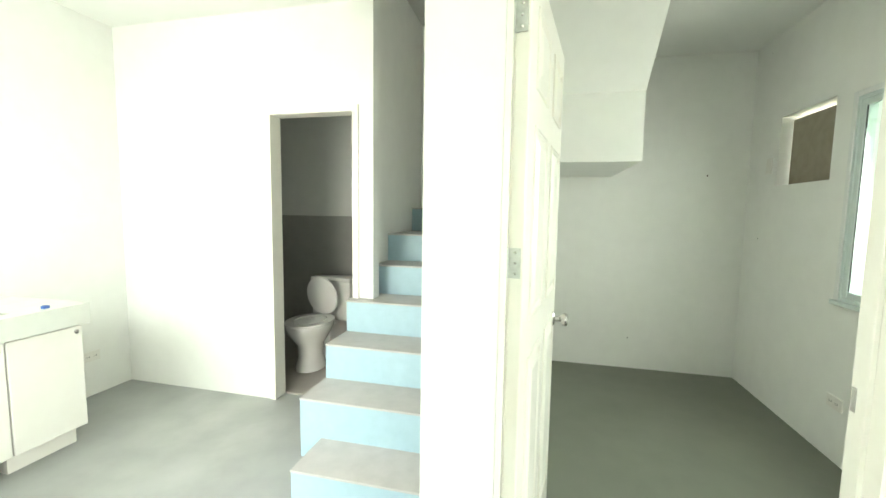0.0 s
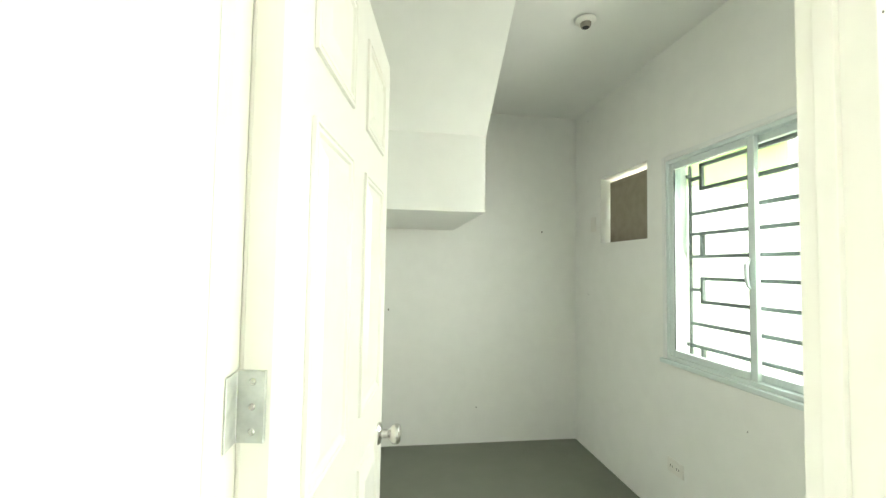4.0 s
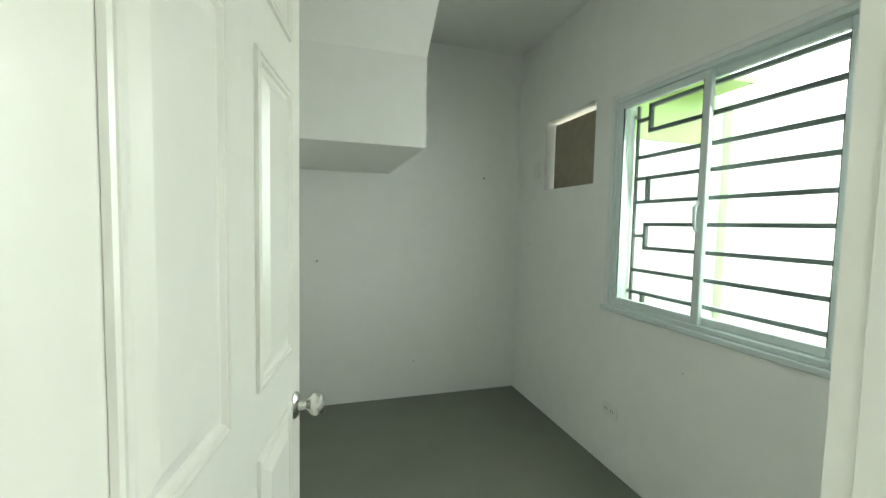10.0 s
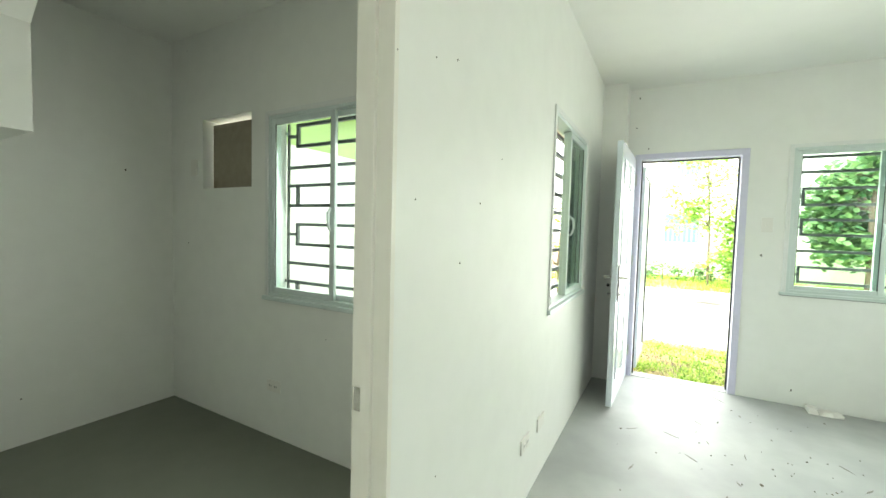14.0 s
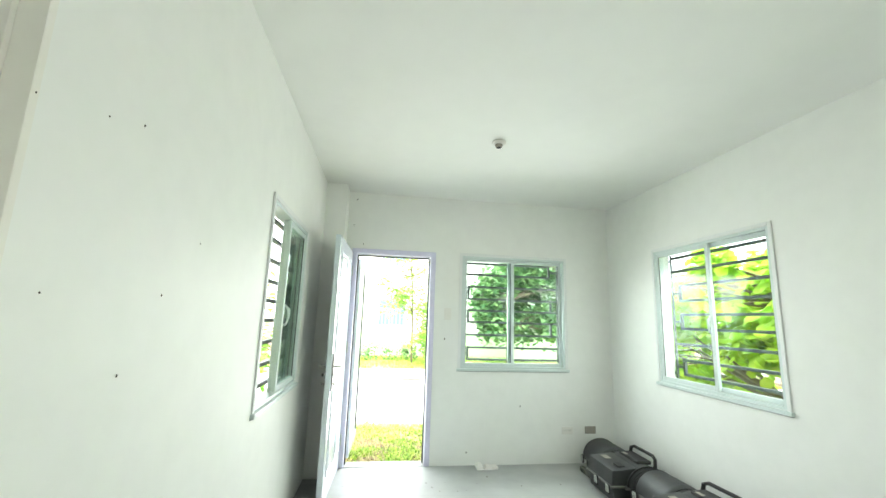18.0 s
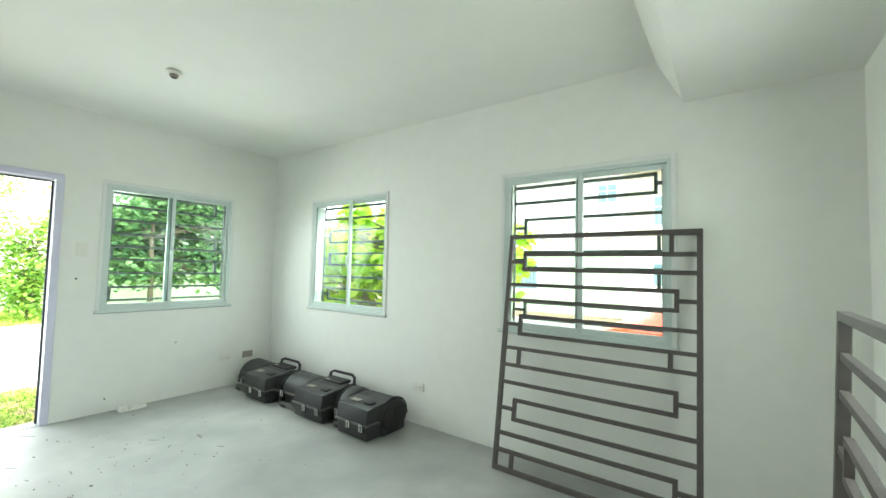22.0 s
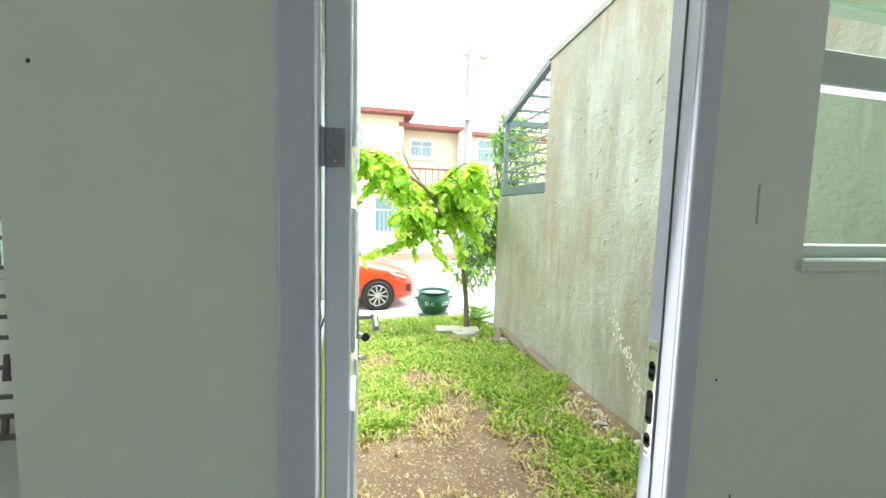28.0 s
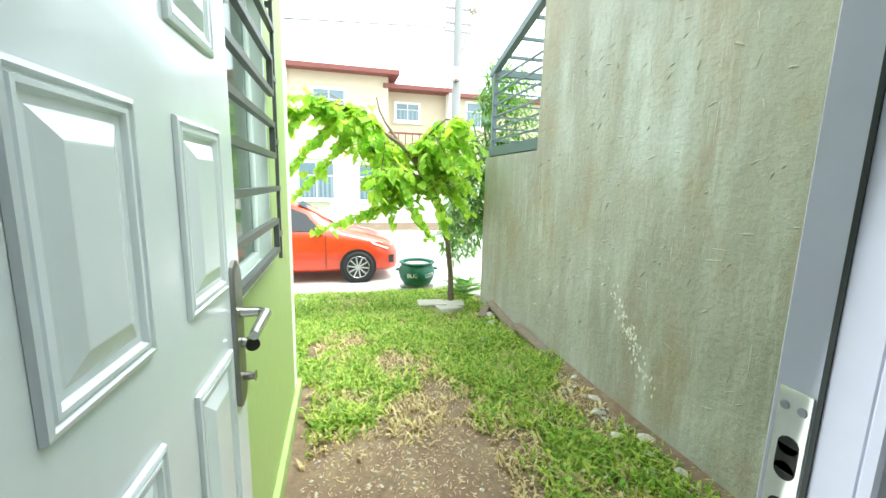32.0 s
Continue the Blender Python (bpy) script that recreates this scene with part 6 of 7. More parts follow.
def tuft(x, y, n, hgt):
    z = terrain(x, y)
    for _ in range(n):
        a, lean_ = rg.uniform(0, 6.283), rg.uniform(0.3, 1.7)
        hh, w_ = hgt * rg.uniform(0.5, 1.3), rg.uniform(0.003, 0.006) if rg.random() < 0.6 else rg.uniform(0.006, 0.011)
        bx, by = x + rg.gauss(0, 0.02), y + rg.gauss(0, 0.02)
        dx, dy = math.cos(a), math.sin(a)
        i = len(gv)
        gv.extend(((bx - dy * w_, by + dx * w_, z), (bx + dy * w_, by - dx * w_, z), (bx + dx * hh * lean_ * 0.4 + dy * w_, by + dy * hh * lean_ * 0.4 - dx * w_, z + hh * 0.65), (bx + dx * hh * lean_ * 0.4 - dy * w_, by + dy * hh * lean_ * 0.4 + dx * w_, z + hh * 0.65),
                   (bx + dx * hh * lean_, by + dy * hh * lean_, z + hh * 0.9)))
        gf.append((i, i + 1, i + 2, i + 3))
        gf.append((i + 3, i + 2, i + 4))


def lawn_cover(x, y):
    """How well the turf has taken: thin and patchy by the service door, thicker towards the street."""
    n1 = noise.noise((x * 1.7, y * 1.7, 3.0))
    n2 = noise.noise((x * 4.6, y * 4.6, 7.0))
    base = 0.42 if (y < -1.9 or x > 4) else 0.42 - 0.40 * (y + 1.9)
    if x < -1.55 and y > -1.6:
        base += 0.42
    for bx, by, br, dv in BARE:
        base += dv * max(0.0, 1.0 - ((x - bx) ** 2 + (y - by) ** 2) / (br * br))
    return base + 0.75 * n1 + 0.6 * n2


# bare or thick spots of the lawn: x, y, radius, change of cover
BARE = ((-0.95, -0.55, 0.75, -0.7), (-1.15, -1.66, 0.35, -0.75), (-1.48, -1.16, 0.30, -0.6), (-0.80, -0.95, 0.25, 0.9), (-2.38, -0.75, 0.30, -1.0), (-2.42, -1.15, 0.25, -0.8), (-1.5, -0.5, 0.45, -0.7),
        (-1.45, -2.05, 0.2, -0.5), (-0.75, -2.3, 0.35, -0.5))
for _ in range(60000):
    if rg.random() < 0.74:
        x, y = rg.uniform(-2.5, 0.6), rg.uniform(Y_KERB + 0.05, 0.9)
        if x > -0.6 and y > -1.4:
            continue
    else:
        x, y = rg.uniform(4.95, 7.3), rg.uniform(-2.5, 3.2)
    cover = lawn_cover(x, y)
    if rg.random() > 0.30 + 1.1 * cover:
        continue
    if x > 4 and noise.noise((x * 2.6, y * 2.6, 11.0)) + rg.uniform(-0.3, 0.3) < -0.02:
        continue
    cover = max(cover, 0.0)
    tuft(x, y, 4, rg.uniform(0.02, 0.05) + 0.035 * min(cover, 0.9) * rg.random())
for _ in range(5200):
    x, y = rg.uniform(14.7, 19.0), rg.uniform(-4.5, 5.0)
    if noise.noise((x * 0.9, y * 0.9, 5.0)) > -0.25:
        tuft(x, y, 3, rg.uniform(0.08, 0.16))
me = bpy.data.meshes.new("grass")
me.from_pydata(gv, [], gf)
me.materials.append(M_BLADE)
tagged(new("grass", me), "short clumpy green grass and weeds on the lawn", "grass", kind="stuff")
gv, gf = [], []
for k in range(20000):
    x, y = (rg.uniform(-2.45, -0.6), rg.uniform(Y_KERB + 0.05, 0.9)) if k < 15000 else (rg.uniform(4.95, 7.3), rg.uniform(-0.6, 3.0))
    cover = lawn_cover(x, y)
    dry_patch = noise.noise((x * 2.2, y * 2.2, 21.0))
    if k >= 15000 or -0.7 < cover < 0.25 and rg.random() < 0.4 or (cover >= 0.25 and dry_patch > 0.12):
        tuft(x, y, 3, rg.uniform(0.02, 0.045))
me = bpy.data.meshes.new("dry_grass")
me.from_pydata(gv, [], gf)
me.materials.append(leaf_material("dry_grass_blade", (0.72, 0.64, 0.34), (0.50, 0.38, 0.19), 0.3))
tagged(new("dry_grass", me), "yellowed dry grass in patches on the lawn and bare soil", "dry grass", kind="stuff")
pts = []
for _ in range(2400):
    x, y = rg.uniform(-2.48, 0.5), rg.uniform(Y_KERB + 0.05, 0.85)
    if x > -0.6 and y > -1.4:
        continue
    if lawn_cover(x, y) + 0.5 * noise.noise((x * 4, y * 4, 1.0)) > 0.25:
        pts.append((x, y, terrain(x, y) + rg.uniform(0.015, 0.045)))
leafy = thing("weeds", "small broad-leaved weeds among the grass", "weeds", kind="stuff")
leaf_mesh("weed_leaves", pts, 0.034, leaf_material("weed_leaf", (0.42, 0.66, 0.09), (0.28, 0.54, 0.07), 0.5), leafy, rg, "round", 0.2)
M_STRAW = leaf_material("dry_leaf", (0.68, 0.55, 0.34), (0.28, 0.17, 0.10), 0.15)
pts = []
for _ in range(8200):
    x, y = rg.uniform(-2.45, -0.6), rg.gauss(-0.2, 1.0)
    if -4 < y < 0.9 and lawn_cover(x, y) < 0.25:
        pts.append((x, y, terrain(x, y) + 0.006))
dry = thing("dry_leaves", "dry leaf litter and straw on bare soil", "leaf litter", kind="stuff")
leaf_mesh("litter", pts, 0.03, M_STRAW, dry, rg, "long", 0.0)


def rock(name, x, y, s, flat, label, mat, group, seed):
    q = random.Random(seed)
    bm = bmesh.new()
    bmesh.ops.create_icosphere(bm, subdivisions=1, radius=1)
    for v in bm.verts:
        k = q.uniform(0.75, 1.15)
        v.co = Vector((v.co.x * s * k, v.co.y * s * 0.8 * k, v.co.z * s * flat * k))
    ob = solid(name, bm, mat, label, "stone", "", group)
    ob.matrix_basis = pose(x, y, terrain(x, y) + s * flat * 0.5, 0, 0, q.uniform(0, 360))


for k, (x, y, s) in enumerate(((-1.80, -2.25, 0.055), (-2.06, -2.05, 0.06), (-2.40, -2.75, 0.09), (-2.32, -2.5, 0.07), (-2.44, -0.42, 0.06), (-2.36, -0.30, 0.05), (-2.42, -0.15, 0.045), (-2.46, -1.15, 0.05), (-2.40, -0.55, 0.035), (-2.3, -0.2, 0.03), (-2.45, 0.05, 0.04), (-2.38, 0.2, 0.035), (-2.30, -0.48, 0.05), (-2.34, -0.72, 0.045), (-2.22, -0.36, 0.03), (-2.42, -0.86, 0.05), (-2.28, -1.0, 0.025))):
    rock("stone", x, y, s, 0.5, "broken pale concrete lump in the grass", M_STONE, "loose stones", 40 + k)
for k, (x, y, w_, d_) in enumerate(((-1.86, -3.30, 0.17, 0.11), (-2.12, -3.22, 0.12, 0.10), (-2.0, -3.05, 0.13, 0.07))):
    bm = bmesh.new()
    box(bm, -w_, w_, -d_, d_, 0, 0.075)
    for v in bm.verts:
        v.co += Vector((rg.uniform(-0.03, 0.03), rg.uniform(-0.03, 0.03), rg.uniform(-0.008, 0.008)))
    bevel(bm, 0.008)
    ob = solid("broken_slab", bm, M_STONE, "broken pale paving slab at the foot of the young tree", "paving slab", "", "broken slabs")
    ob.matrix_basis = pose(x, y, terrain(x, y) + 0.005, 0, 0, rg.uniform(-20, 20))
bm = bmesh.new()                                       # loose earth heaped along the foot of the boundary wall
prev = None
for k in range(56):
    y = -3.3 + 0.078 * k
    zt_, wd = 0.035 + 0.05 * abs(noise.noise((y * 2.1, 4.0, 0.0))), 0.10 + 0.14 * abs(noise.noise((y * 1.4, 9.0, 0.0)))
    zg = terrain(-2.4, y)
    row = [bm.verts.new(p) for p in ((-2.506, y, zg + zt_), (-2.506 + wd * 0.45, y + rg.uniform(-0.02, 0.02), zg + zt_ * 0.75 + rg.uniform(-0.008, 0.008)), (-2.506 + wd, y, zg - 0.03))]
    if prev:
        for i in range(2):
            bm.faces.new((prev[i], prev[i + 1], row[i + 1], row[i]))
    prev = row
solid("earth_berm", bm, M_SOIL, "brown earth heaped along the foot of the boundary wall", "soil", "structure", smooth=True)
bm = bmesh.new()                                       # pebbles and crumbs of concrete on the bare soil
rp = random.Random(77)
for k in range(900):
    if k < 260:
        x, y = -2.50 + abs(rp.gauss(0, 0.10)), rp.uniform(-1.3, 0.5)
    else:
        x, y = rp.uniform(-2.4, -0.6), rp.gauss(-0.5, 0.7)
    if not -2.49 < x < -0.58 or not -2.5 < y < 0.8 or (k >= 260 and lawn_cover(x, y) > 0.2):
        continue
    s_ = rp.uniform(0.004, 0.013) * (2.2 if k < 260 and rp.random() < 0.3 else 1)
    z = terrain(x, y)
    vs = [bm.verts.new((x + s_ * dx * rp.uniform(0.7, 1.2), y + s_ * dy * rp.uniform(0.7, 1.2), z + s_ * (dz * rp.uniform(0.6, 1.0) + 0.3))) for dx, dy, dz in ((1, 0, 0), (0, 1, 0), (-1, 0, 0), (0, -1, 0), (0, 0, 0.8), (0, 0, -0.8))]
    for i in range(4):
        bm.faces.new((vs[i], vs[(i + 1) % 4], vs[4]))
        bm.faces.new((vs[(i + 1) % 4], vs[i], vs[5]))
solid("pebbles", bm, M_STONE, "pebbles and crumbs of concrete on the bare soil", "pebbles", "stuff")
M_PLANK = material("weathered_timber", (0.25, 0.20, 0.15), 0.85, grain=0.35, grain_scale=20, bump=0.2, stain=0.3)
for x, y, ln, a, zz in ((-2.45, -1.80, 0.75, 91, 0.03), (-2.46, -2.55, 0.85, 88, 0.05), (-2.36, -2.85, 0.35, 60, 0.02)):
    bm = bmesh.new()
    box(bm, -ln / 2, ln / 2, -0.045, 0.045, 0, 0.04)
    bevel(bm, 0.005)
    ob = solid("timber_plank", bm, M_PLANK, "weathered timber plank lying along the wall", "plank", "", "old planks")
    ob.matrix_basis = pose(x, y, terrain(x, y) + zz, 0, 4, a)

# ---- green rubber planter with plot lettering ----
M_POT = material("green_painted_rubber", (0.015, 0.12, 0.075), 0.45, grain=0.2, grain_scale=30, bump=0.06, stain=0.3, stain_color=(0.03, 0.17, 0.11), stain_scale=8)
M_LETTER = material("white_letter_paint", (0.75, 0.75, 0.72), 0.6)
pz = kz + 0.05
pot = thing("planter", "round green painted planter with white plot lettering beside the kerb", "planter", pose(-1.88, -4.46, pz))
bm = bmesh.new()
lathe(bm, [(0.15, 0.0), (0.19, 0.015), (0.245, 0.10), (0.268, 0.19), (0.262, 0.25), (0.235, 0.30), (0.228, 0.318), (0.262, 0.335), (0.268, 0.35), (0.24, 0.36), (0.21, 0.345), (0.20, 0.30)], seg=32)
part("bowl", bm, M_POT, pot, smooth=True)
bm = bmesh.new()
lathe(bm, [(0.19, 0.318), (0.12, 0.33), (0.03, 0.34)], seg=20)
part("soil", bm, M_STONE, pot)
for a in (0, 180):
    bm = bmesh.new()
    m = Matrix.Rotation(radians(a), 4, "Z")
    tube(bm, [m @ Vector(p) for p in ((0.262, -0.05, 0.24), (0.30, -0.04, 0.24), (0.31, 0.0, 0.235), (0.30, 0.04, 0.24), (0.262, 0.05, 0.24))], 0.012, 8)
    part("handle", bm, M_POT, pot, smooth=True)
for word, a in (("BLK:", -24), ("LOT:", 36)):
    cu = bpy.data.curves.new("lettering", "FONT")
    cu.body, cu.size, cu.extrude, cu.align_x = word, 0.085, 0.002, "CENTER"
    ob = bpy.data.objects.new("lettering", cu)
    dg = bpy.context.evaluated_depsgraph_get()
    scene.collection.objects.link(ob)
    dg.update()
    me = bpy.data.meshes.new_from_object(ob.evaluated_get(dg))
    bpy.data.objects.remove(ob)
    for v in me.vertices:
        th = radians(a + 90) + v.co.x / 0.27
        rad_ = 0.268 - 0.02 * abs((v.co.y + 0.155) - 0.2) + v.co.z
        v.co = Vector((rad_ * math.cos(th), rad_ * math.sin(th), v.co.y + 0.155))
    me.materials.clear()
    me.materials.append(M_LETTER)
    lt = new("lettering", me)
    lt.parent = pot
    lt["label"] = "white painted plot letters"
for k in range(2):
    bm = bmesh.new()
    box(bm, -0.14, 0.14, -0.06, 0.06, 0, 0.05)
    bevel(bm, 0.006)
    ob = solid("concrete_block", bm, M_KERB, "grey concrete block under the planter", "block", "", "planter blocks")
    ob.matrix_basis = pose(-1.98 + 0.2 * k, -4.46, kz + 0.0, 0, 0, 8 * k)
for k in range(5):
    rock("rubble", -1.50 + 0.045 * (k % 3), -4.32 + 0.05 * (k % 2), 0.07, 0.7, "piece of grey rubble on the kerb", M_CONC, "rubble pile", 70 + k)

# ---- red car parked at the kerb ----
M_CAR = material("orange_red_car_paint", (0.62, 0.055, 0.012), 0.28, grain=0.03, coat=0.8)
M_TYRE = material("tyre_rubber", (0.02, 0.02, 0.02), 0.8, grain=0.2)
M_RIM = material("alloy_rim", (0.60, 0.60, 0.60), 0.3, metal=0.9)
M_LAMP = material("clear_headlamp", (0.75, 0.78, 0.78), 0.08, coat=0.8)
car = thing("car", "orange-red compact car parked along the kerb", "car", pose(-1.80, -6.45, Z_ROAD) @ Matrix.Scale(0.93, 4))
# stations along the length from the nose: x, half width, sill z, belt z, top z, half width at the top
ST = ((0.0, 0.50, 0.30, 0.50, 0.56, 0.40), (0.06, 0.66, 0.22, 0.60, 0.68, 0.52), (0.20, 0.76, 0.20, 0.68, 0.77, 0.60), (0.45, 0.82, 0.20, 0.76, 0.86, 0.64), (0.75, 0.84, 0.20, 0.83, 0.93, 0.66), (1.02, 0.845, 0.20, 0.88, 0.985, 0.66),
      (1.30, 0.85, 0.20, 0.91, 1.16, 0.60), (1.62, 0.85, 0.20, 0.925, 1.34, 0.56), (1.95, 0.85, 0.20, 0.935, 1.45, 0.545), (2.35, 0.85, 0.20, 0.945, 1.49, 0.54), (2.75, 0.85, 0.20, 0.955, 1.46, 0.535), (3.15, 0.845, 0.20, 0.965, 1.33, 0.54),
      (3.50, 0.84, 0.21, 0.97, 1.10, 0.58), (3.85, 0.81, 0.23, 0.95, 1.00, 0.62), (4.12, 0.74, 0.27, 0.86, 0.92, 0.60), (4.22, 0.62, 0.34, 0.70, 0.78, 0.50))
bm = bmesh.new()
rings = []
for x, hw, zs_, zb, ztp, ht in ST:
    half = [(hw * 0.86, zs_), (hw * 0.97, zs_ + 0.06), (hw * 1.0, (zs_ + zb) * 0.5), (hw * 0.99, zb - 0.10), (hw * 0.95, zb), (ht + (hw * 0.95 - ht) * 0.45, zb + (ztp - zb) * 0.55), (ht, ztp - 0.03), (ht * 0.7, ztp), (0, ztp + 0.01)]
    rings.append([bm.verts.new((x, y, z)) for y, z in half] + [bm.verts.new((x, -y, z)) for y, z in reversed(half[:-1])])
n = len(rings[0])
for r0, r1 in zip(rings, rings[1:]):
    for k in range(n):
        bm.faces.new((r0[k], r0[(k + 1) % n], r1[(k + 1) % n], r1[k]))
bm.faces.new(rings[0])
bm.faces.new(rings[-1])
bmesh.ops.subdivide_edges(bm, edges=list(bm.edges), cuts=1, use_grid_fill=True, smooth=0.5)
body = part("body", bm, M_CAR, car, "glossy orange-red body", True)


def car_poly(name, pts, mat, parent, label="", thick=0.012):
    bm = bmesh.new()
    f = bm.faces.new([bm.verts.new(p) for p in pts])
    ext = bmesh.ops.extrude_face_region(bm, geom=[f])
    for v in ext["geom"]:
        if isinstance(v, bmesh.types.BMVert):
            v.co += Vector((0, thick if pts[0][1] > 0 else -thick, 0))
    return part(name, bm, mat, parent, label, True)


M_CARGLASS = material("dark_car_window", (0.015, 0.018, 0.02), 0.05, coat=0.5)
for s in (1, -1):
    def side(x, z, o=0.012):
        """A point on the side of the cabin."""
        i = max(k for k in range(len(ST)) if ST[k][0] <= x)
        a, b = ST[i], ST[min(i + 1, len(ST) - 1)]
        f = (x - a[0]) / max(1e-6, b[0] - a[0])
        hw, zb, ztp, ht = (a[q] + (b[q] - a[q]) * f for q in (1, 3, 4, 5))
        if z <= zb:
            return (x, s * (hw * 0.985 + o), z)
        g = min(1, (z - zb) / max(0.02, ztp - zb))
        return (x, s * (hw * 0.95 + (ht - hw * 0.95) * g * 0.92 + o), z)
    car_poly("side_window", [side(1.42, 0.96), side(2.28, 0.97), side(2.28, 1.40), side(2.0, 1.38), side(1.70, 1.27)], M_CARGLASS, body, "dark tinted side window")
    car_poly("side_window", [side(2.35, 0.97), side(3.1, 0.99), side(3.0, 1.24), side(2.75, 1.37), side(2.35, 1.40)], M_CARGLASS, body, "dark tinted side window")
    car_poly("headlamp", [side(0.22, 0.62, 0.0), side(0.50, 0.72, 0.004), side(0.56, 0.79, 0.0), side(0.34, 0.755, 0.0), side(0.14, 0.69, 0.0)], M_LAMP, body, "clear swept-back headlamp")
    car_poly("fog_lamp", [side(0.10, 0.34, 0.01), side(0.20, 0.36, 0.01), side(0.20, 0.50, 0.01), side(0.10, 0.50, 0.01)], M_BLACK2, body, "black fog lamp recess")
    bm = bmesh.new()
    box(bm, 1.40, 1.50, s * 0.86 - 0.09, s * 0.86 + 0.09, 0.95, 1.07)
    bevel(bm, 0.03, 2)
    part("mirror", bm, M_CAR, body, smooth=True)
    bm = bmesh.new()
    box(bm, 2.12, 2.26, s * 0.852 - 0.015, s * 0.852 + 0.015, 0.82, 0.85)
    bevel(bm, 0.006)
    part("door_handle", bm, M_CAR, body)
    bm = bmesh.new()
    box(bm, 1.35, 1.358, s * 0.845 - 0.006, s * 0.845 + 0.006, 0.25, 0.90)
    part("door_gap", bm, M_BLACK2, body)
bm = bmesh.new()
q = [bm.verts.new(p) for p in ((1.10, 0.60, 1.03), (1.10, -0.60, 1.03), (1.86, -0.50, 1.425), (1.86, 0.50, 1.425))]
bm.faces.new(q)
for v in q:
    v.co += Vector((-0.015, 0, 0.02))
part("windscreen", bm, M_CARGLASS, body, "dark windscreen")
bm = bmesh.new()
box(bm, -0.012, 0.02, -0.42, 0.42, 0.34, 0.46)
bevel(bm, 0.01)
part("grille", bm, M_BLACK2, body)


for x in (0.78, 3.35):
    for s in (1, -1):
        bm = bmesh.new()
        m = Matrix.Translation((x, s * 0.80, 0.30)) @ Matrix.Rotation(radians(90), 4, "X")
        lathe(bm, [(0.335, -0.058), (0.335, 0.058)], seg=32, m=m)
        part("wheel_arch", bm, M_BLACK2, car)
        bm = bmesh.new()
        lathe(bm, [(0.19, -0.085), (0.26, -0.09), (0.285, -0.07), (0.292, 0), (0.285, 0.07), (0.26, 0.09), (0.19, 0.085)], seg=32, m=m)
        ty = part("wheel", bm, M_TYRE, car, "black tyre", True)
        bm = bmesh.new()
        o = s * 0.80
        rimy = o + s * 0.075
        for k in range(10):
            a = 2 * math.pi * k / 10
            bar(bm, (x + 0.03 * math.cos(a), rimy + s * 0.006, 0.30 + 0.03 * math.sin(a)), (x + 0.188 * math.cos(a + 0.12), rimy + s * 0.012, 0.30 + 0.188 * math.sin(a + 0.12)), 0.026, 0.02, (0, 1, 0))
        tube(bm, [(x, rimy, 0.30), (x, rimy + s * 0.025, 0.30)], [0.05, 0.04], 14)
        rg_ = [[bm.verts.new((x + rr * math.cos(2 * math.pi * k / 32), yy, 0.30 + rr * math.sin(2 * math.pi * k / 32))) for k in range(32)] for rr, yy in ((0.185, rimy), (0.20, rimy + s * 0.018), (0.205, rimy + s * 0.012), (0.205, rimy - s * 0.02))]
        for r0, r1 in zip(rg_, rg_[1:]):
            for k in range(32):
                bm.faces.new((r0[k], r0[(k + 1) % 32], r1[(k + 1) % 32], r1[k]))
        part("rim", bm, M_RIM, ty, "multi-spoke alloy rim", True)

# ---- houses over the street ----
M_CREAMW = material("cream_house_wall", (0.62, 0.55, 0.41), 0.7, grain=0.06, grain_scale=4, stain=0.15, stain_color=(0.58, 0.52, 0.38))
M_GREENW = material("pale_green_house_wall", (0.62, 0.76, 0.52), 0.7, grain=0.06, grain_scale=4, stain=0.15, stain_color=(0.50, 0.66, 0.44))
M_WHITEW = material("white_house_trim", (0.82, 0.81, 0.78), 0.6, grain=0.05)
M_ROOFR = material("dark_red_fascia", (0.21, 0.062, 0.05), 0.5, grain=0.1)
M_PANE = material("far_window_glass", (0.16, 0.24, 0.28), 0.05, coat=0.6)


M_CURTAIN = material("pale_far_curtain", (0.23, 0.32, 0.36), 0.7, grain=0.05)


def far_window(house, axis, at, u, z, w, h, facing):
    """A window of a far house with frame, panes and sill on the face at."""
    def pt(uu, d, zz):
        return (uu, at + facing * d, zz) if axis == "y" else (at + facing * d, uu, zz)

    def slab(u0, u1, d0, d1, z0, z1):
        bm = bmesh.new()
        a, b = pt(u0, d0, z0), pt(u1, d1, z1)
        box(bm, min(a[0], b[0]), max(a[0], b[0]), min(a[1], b[1]), max(a[1], b[1]), z0, z1)
        return bm
    fr = part("window", slab(u - w / 2 - 0.07, u + w / 2 + 0.07, -0.02, 0.05, z - 0.07, z + h + 0.07), M_WHITEW, house, "white framed window")
    for k in range(2):
        for j in range(2):
            a = u - w / 2 + k * w / 2 + 0.02
            zz0, zz1 = (z + 0.02, z + h * 0.62) if j == 0 else (z + h * 0.66, z + h - 0.02)
            part("pane", slab(a, a + w / 2 - 0.04, 0.045, 0.06, zz0, zz1), M_PANE, fr)
    for k in range(int(w / 0.16)):
        a = u - w / 2 + 0.05 + k * 0.16
        part("curtain_fold", slab(a, a + 0.07, 0.058, 0.0635, z + 0.05, z + h * 0.60), M_CURTAIN, fr)
    part("sill", slab(u - w / 2 - 0.12, u + w / 2 + 0.12, 0.0, 0.10, z - 0.14, z - 0.075), M_WHITEW, fr)


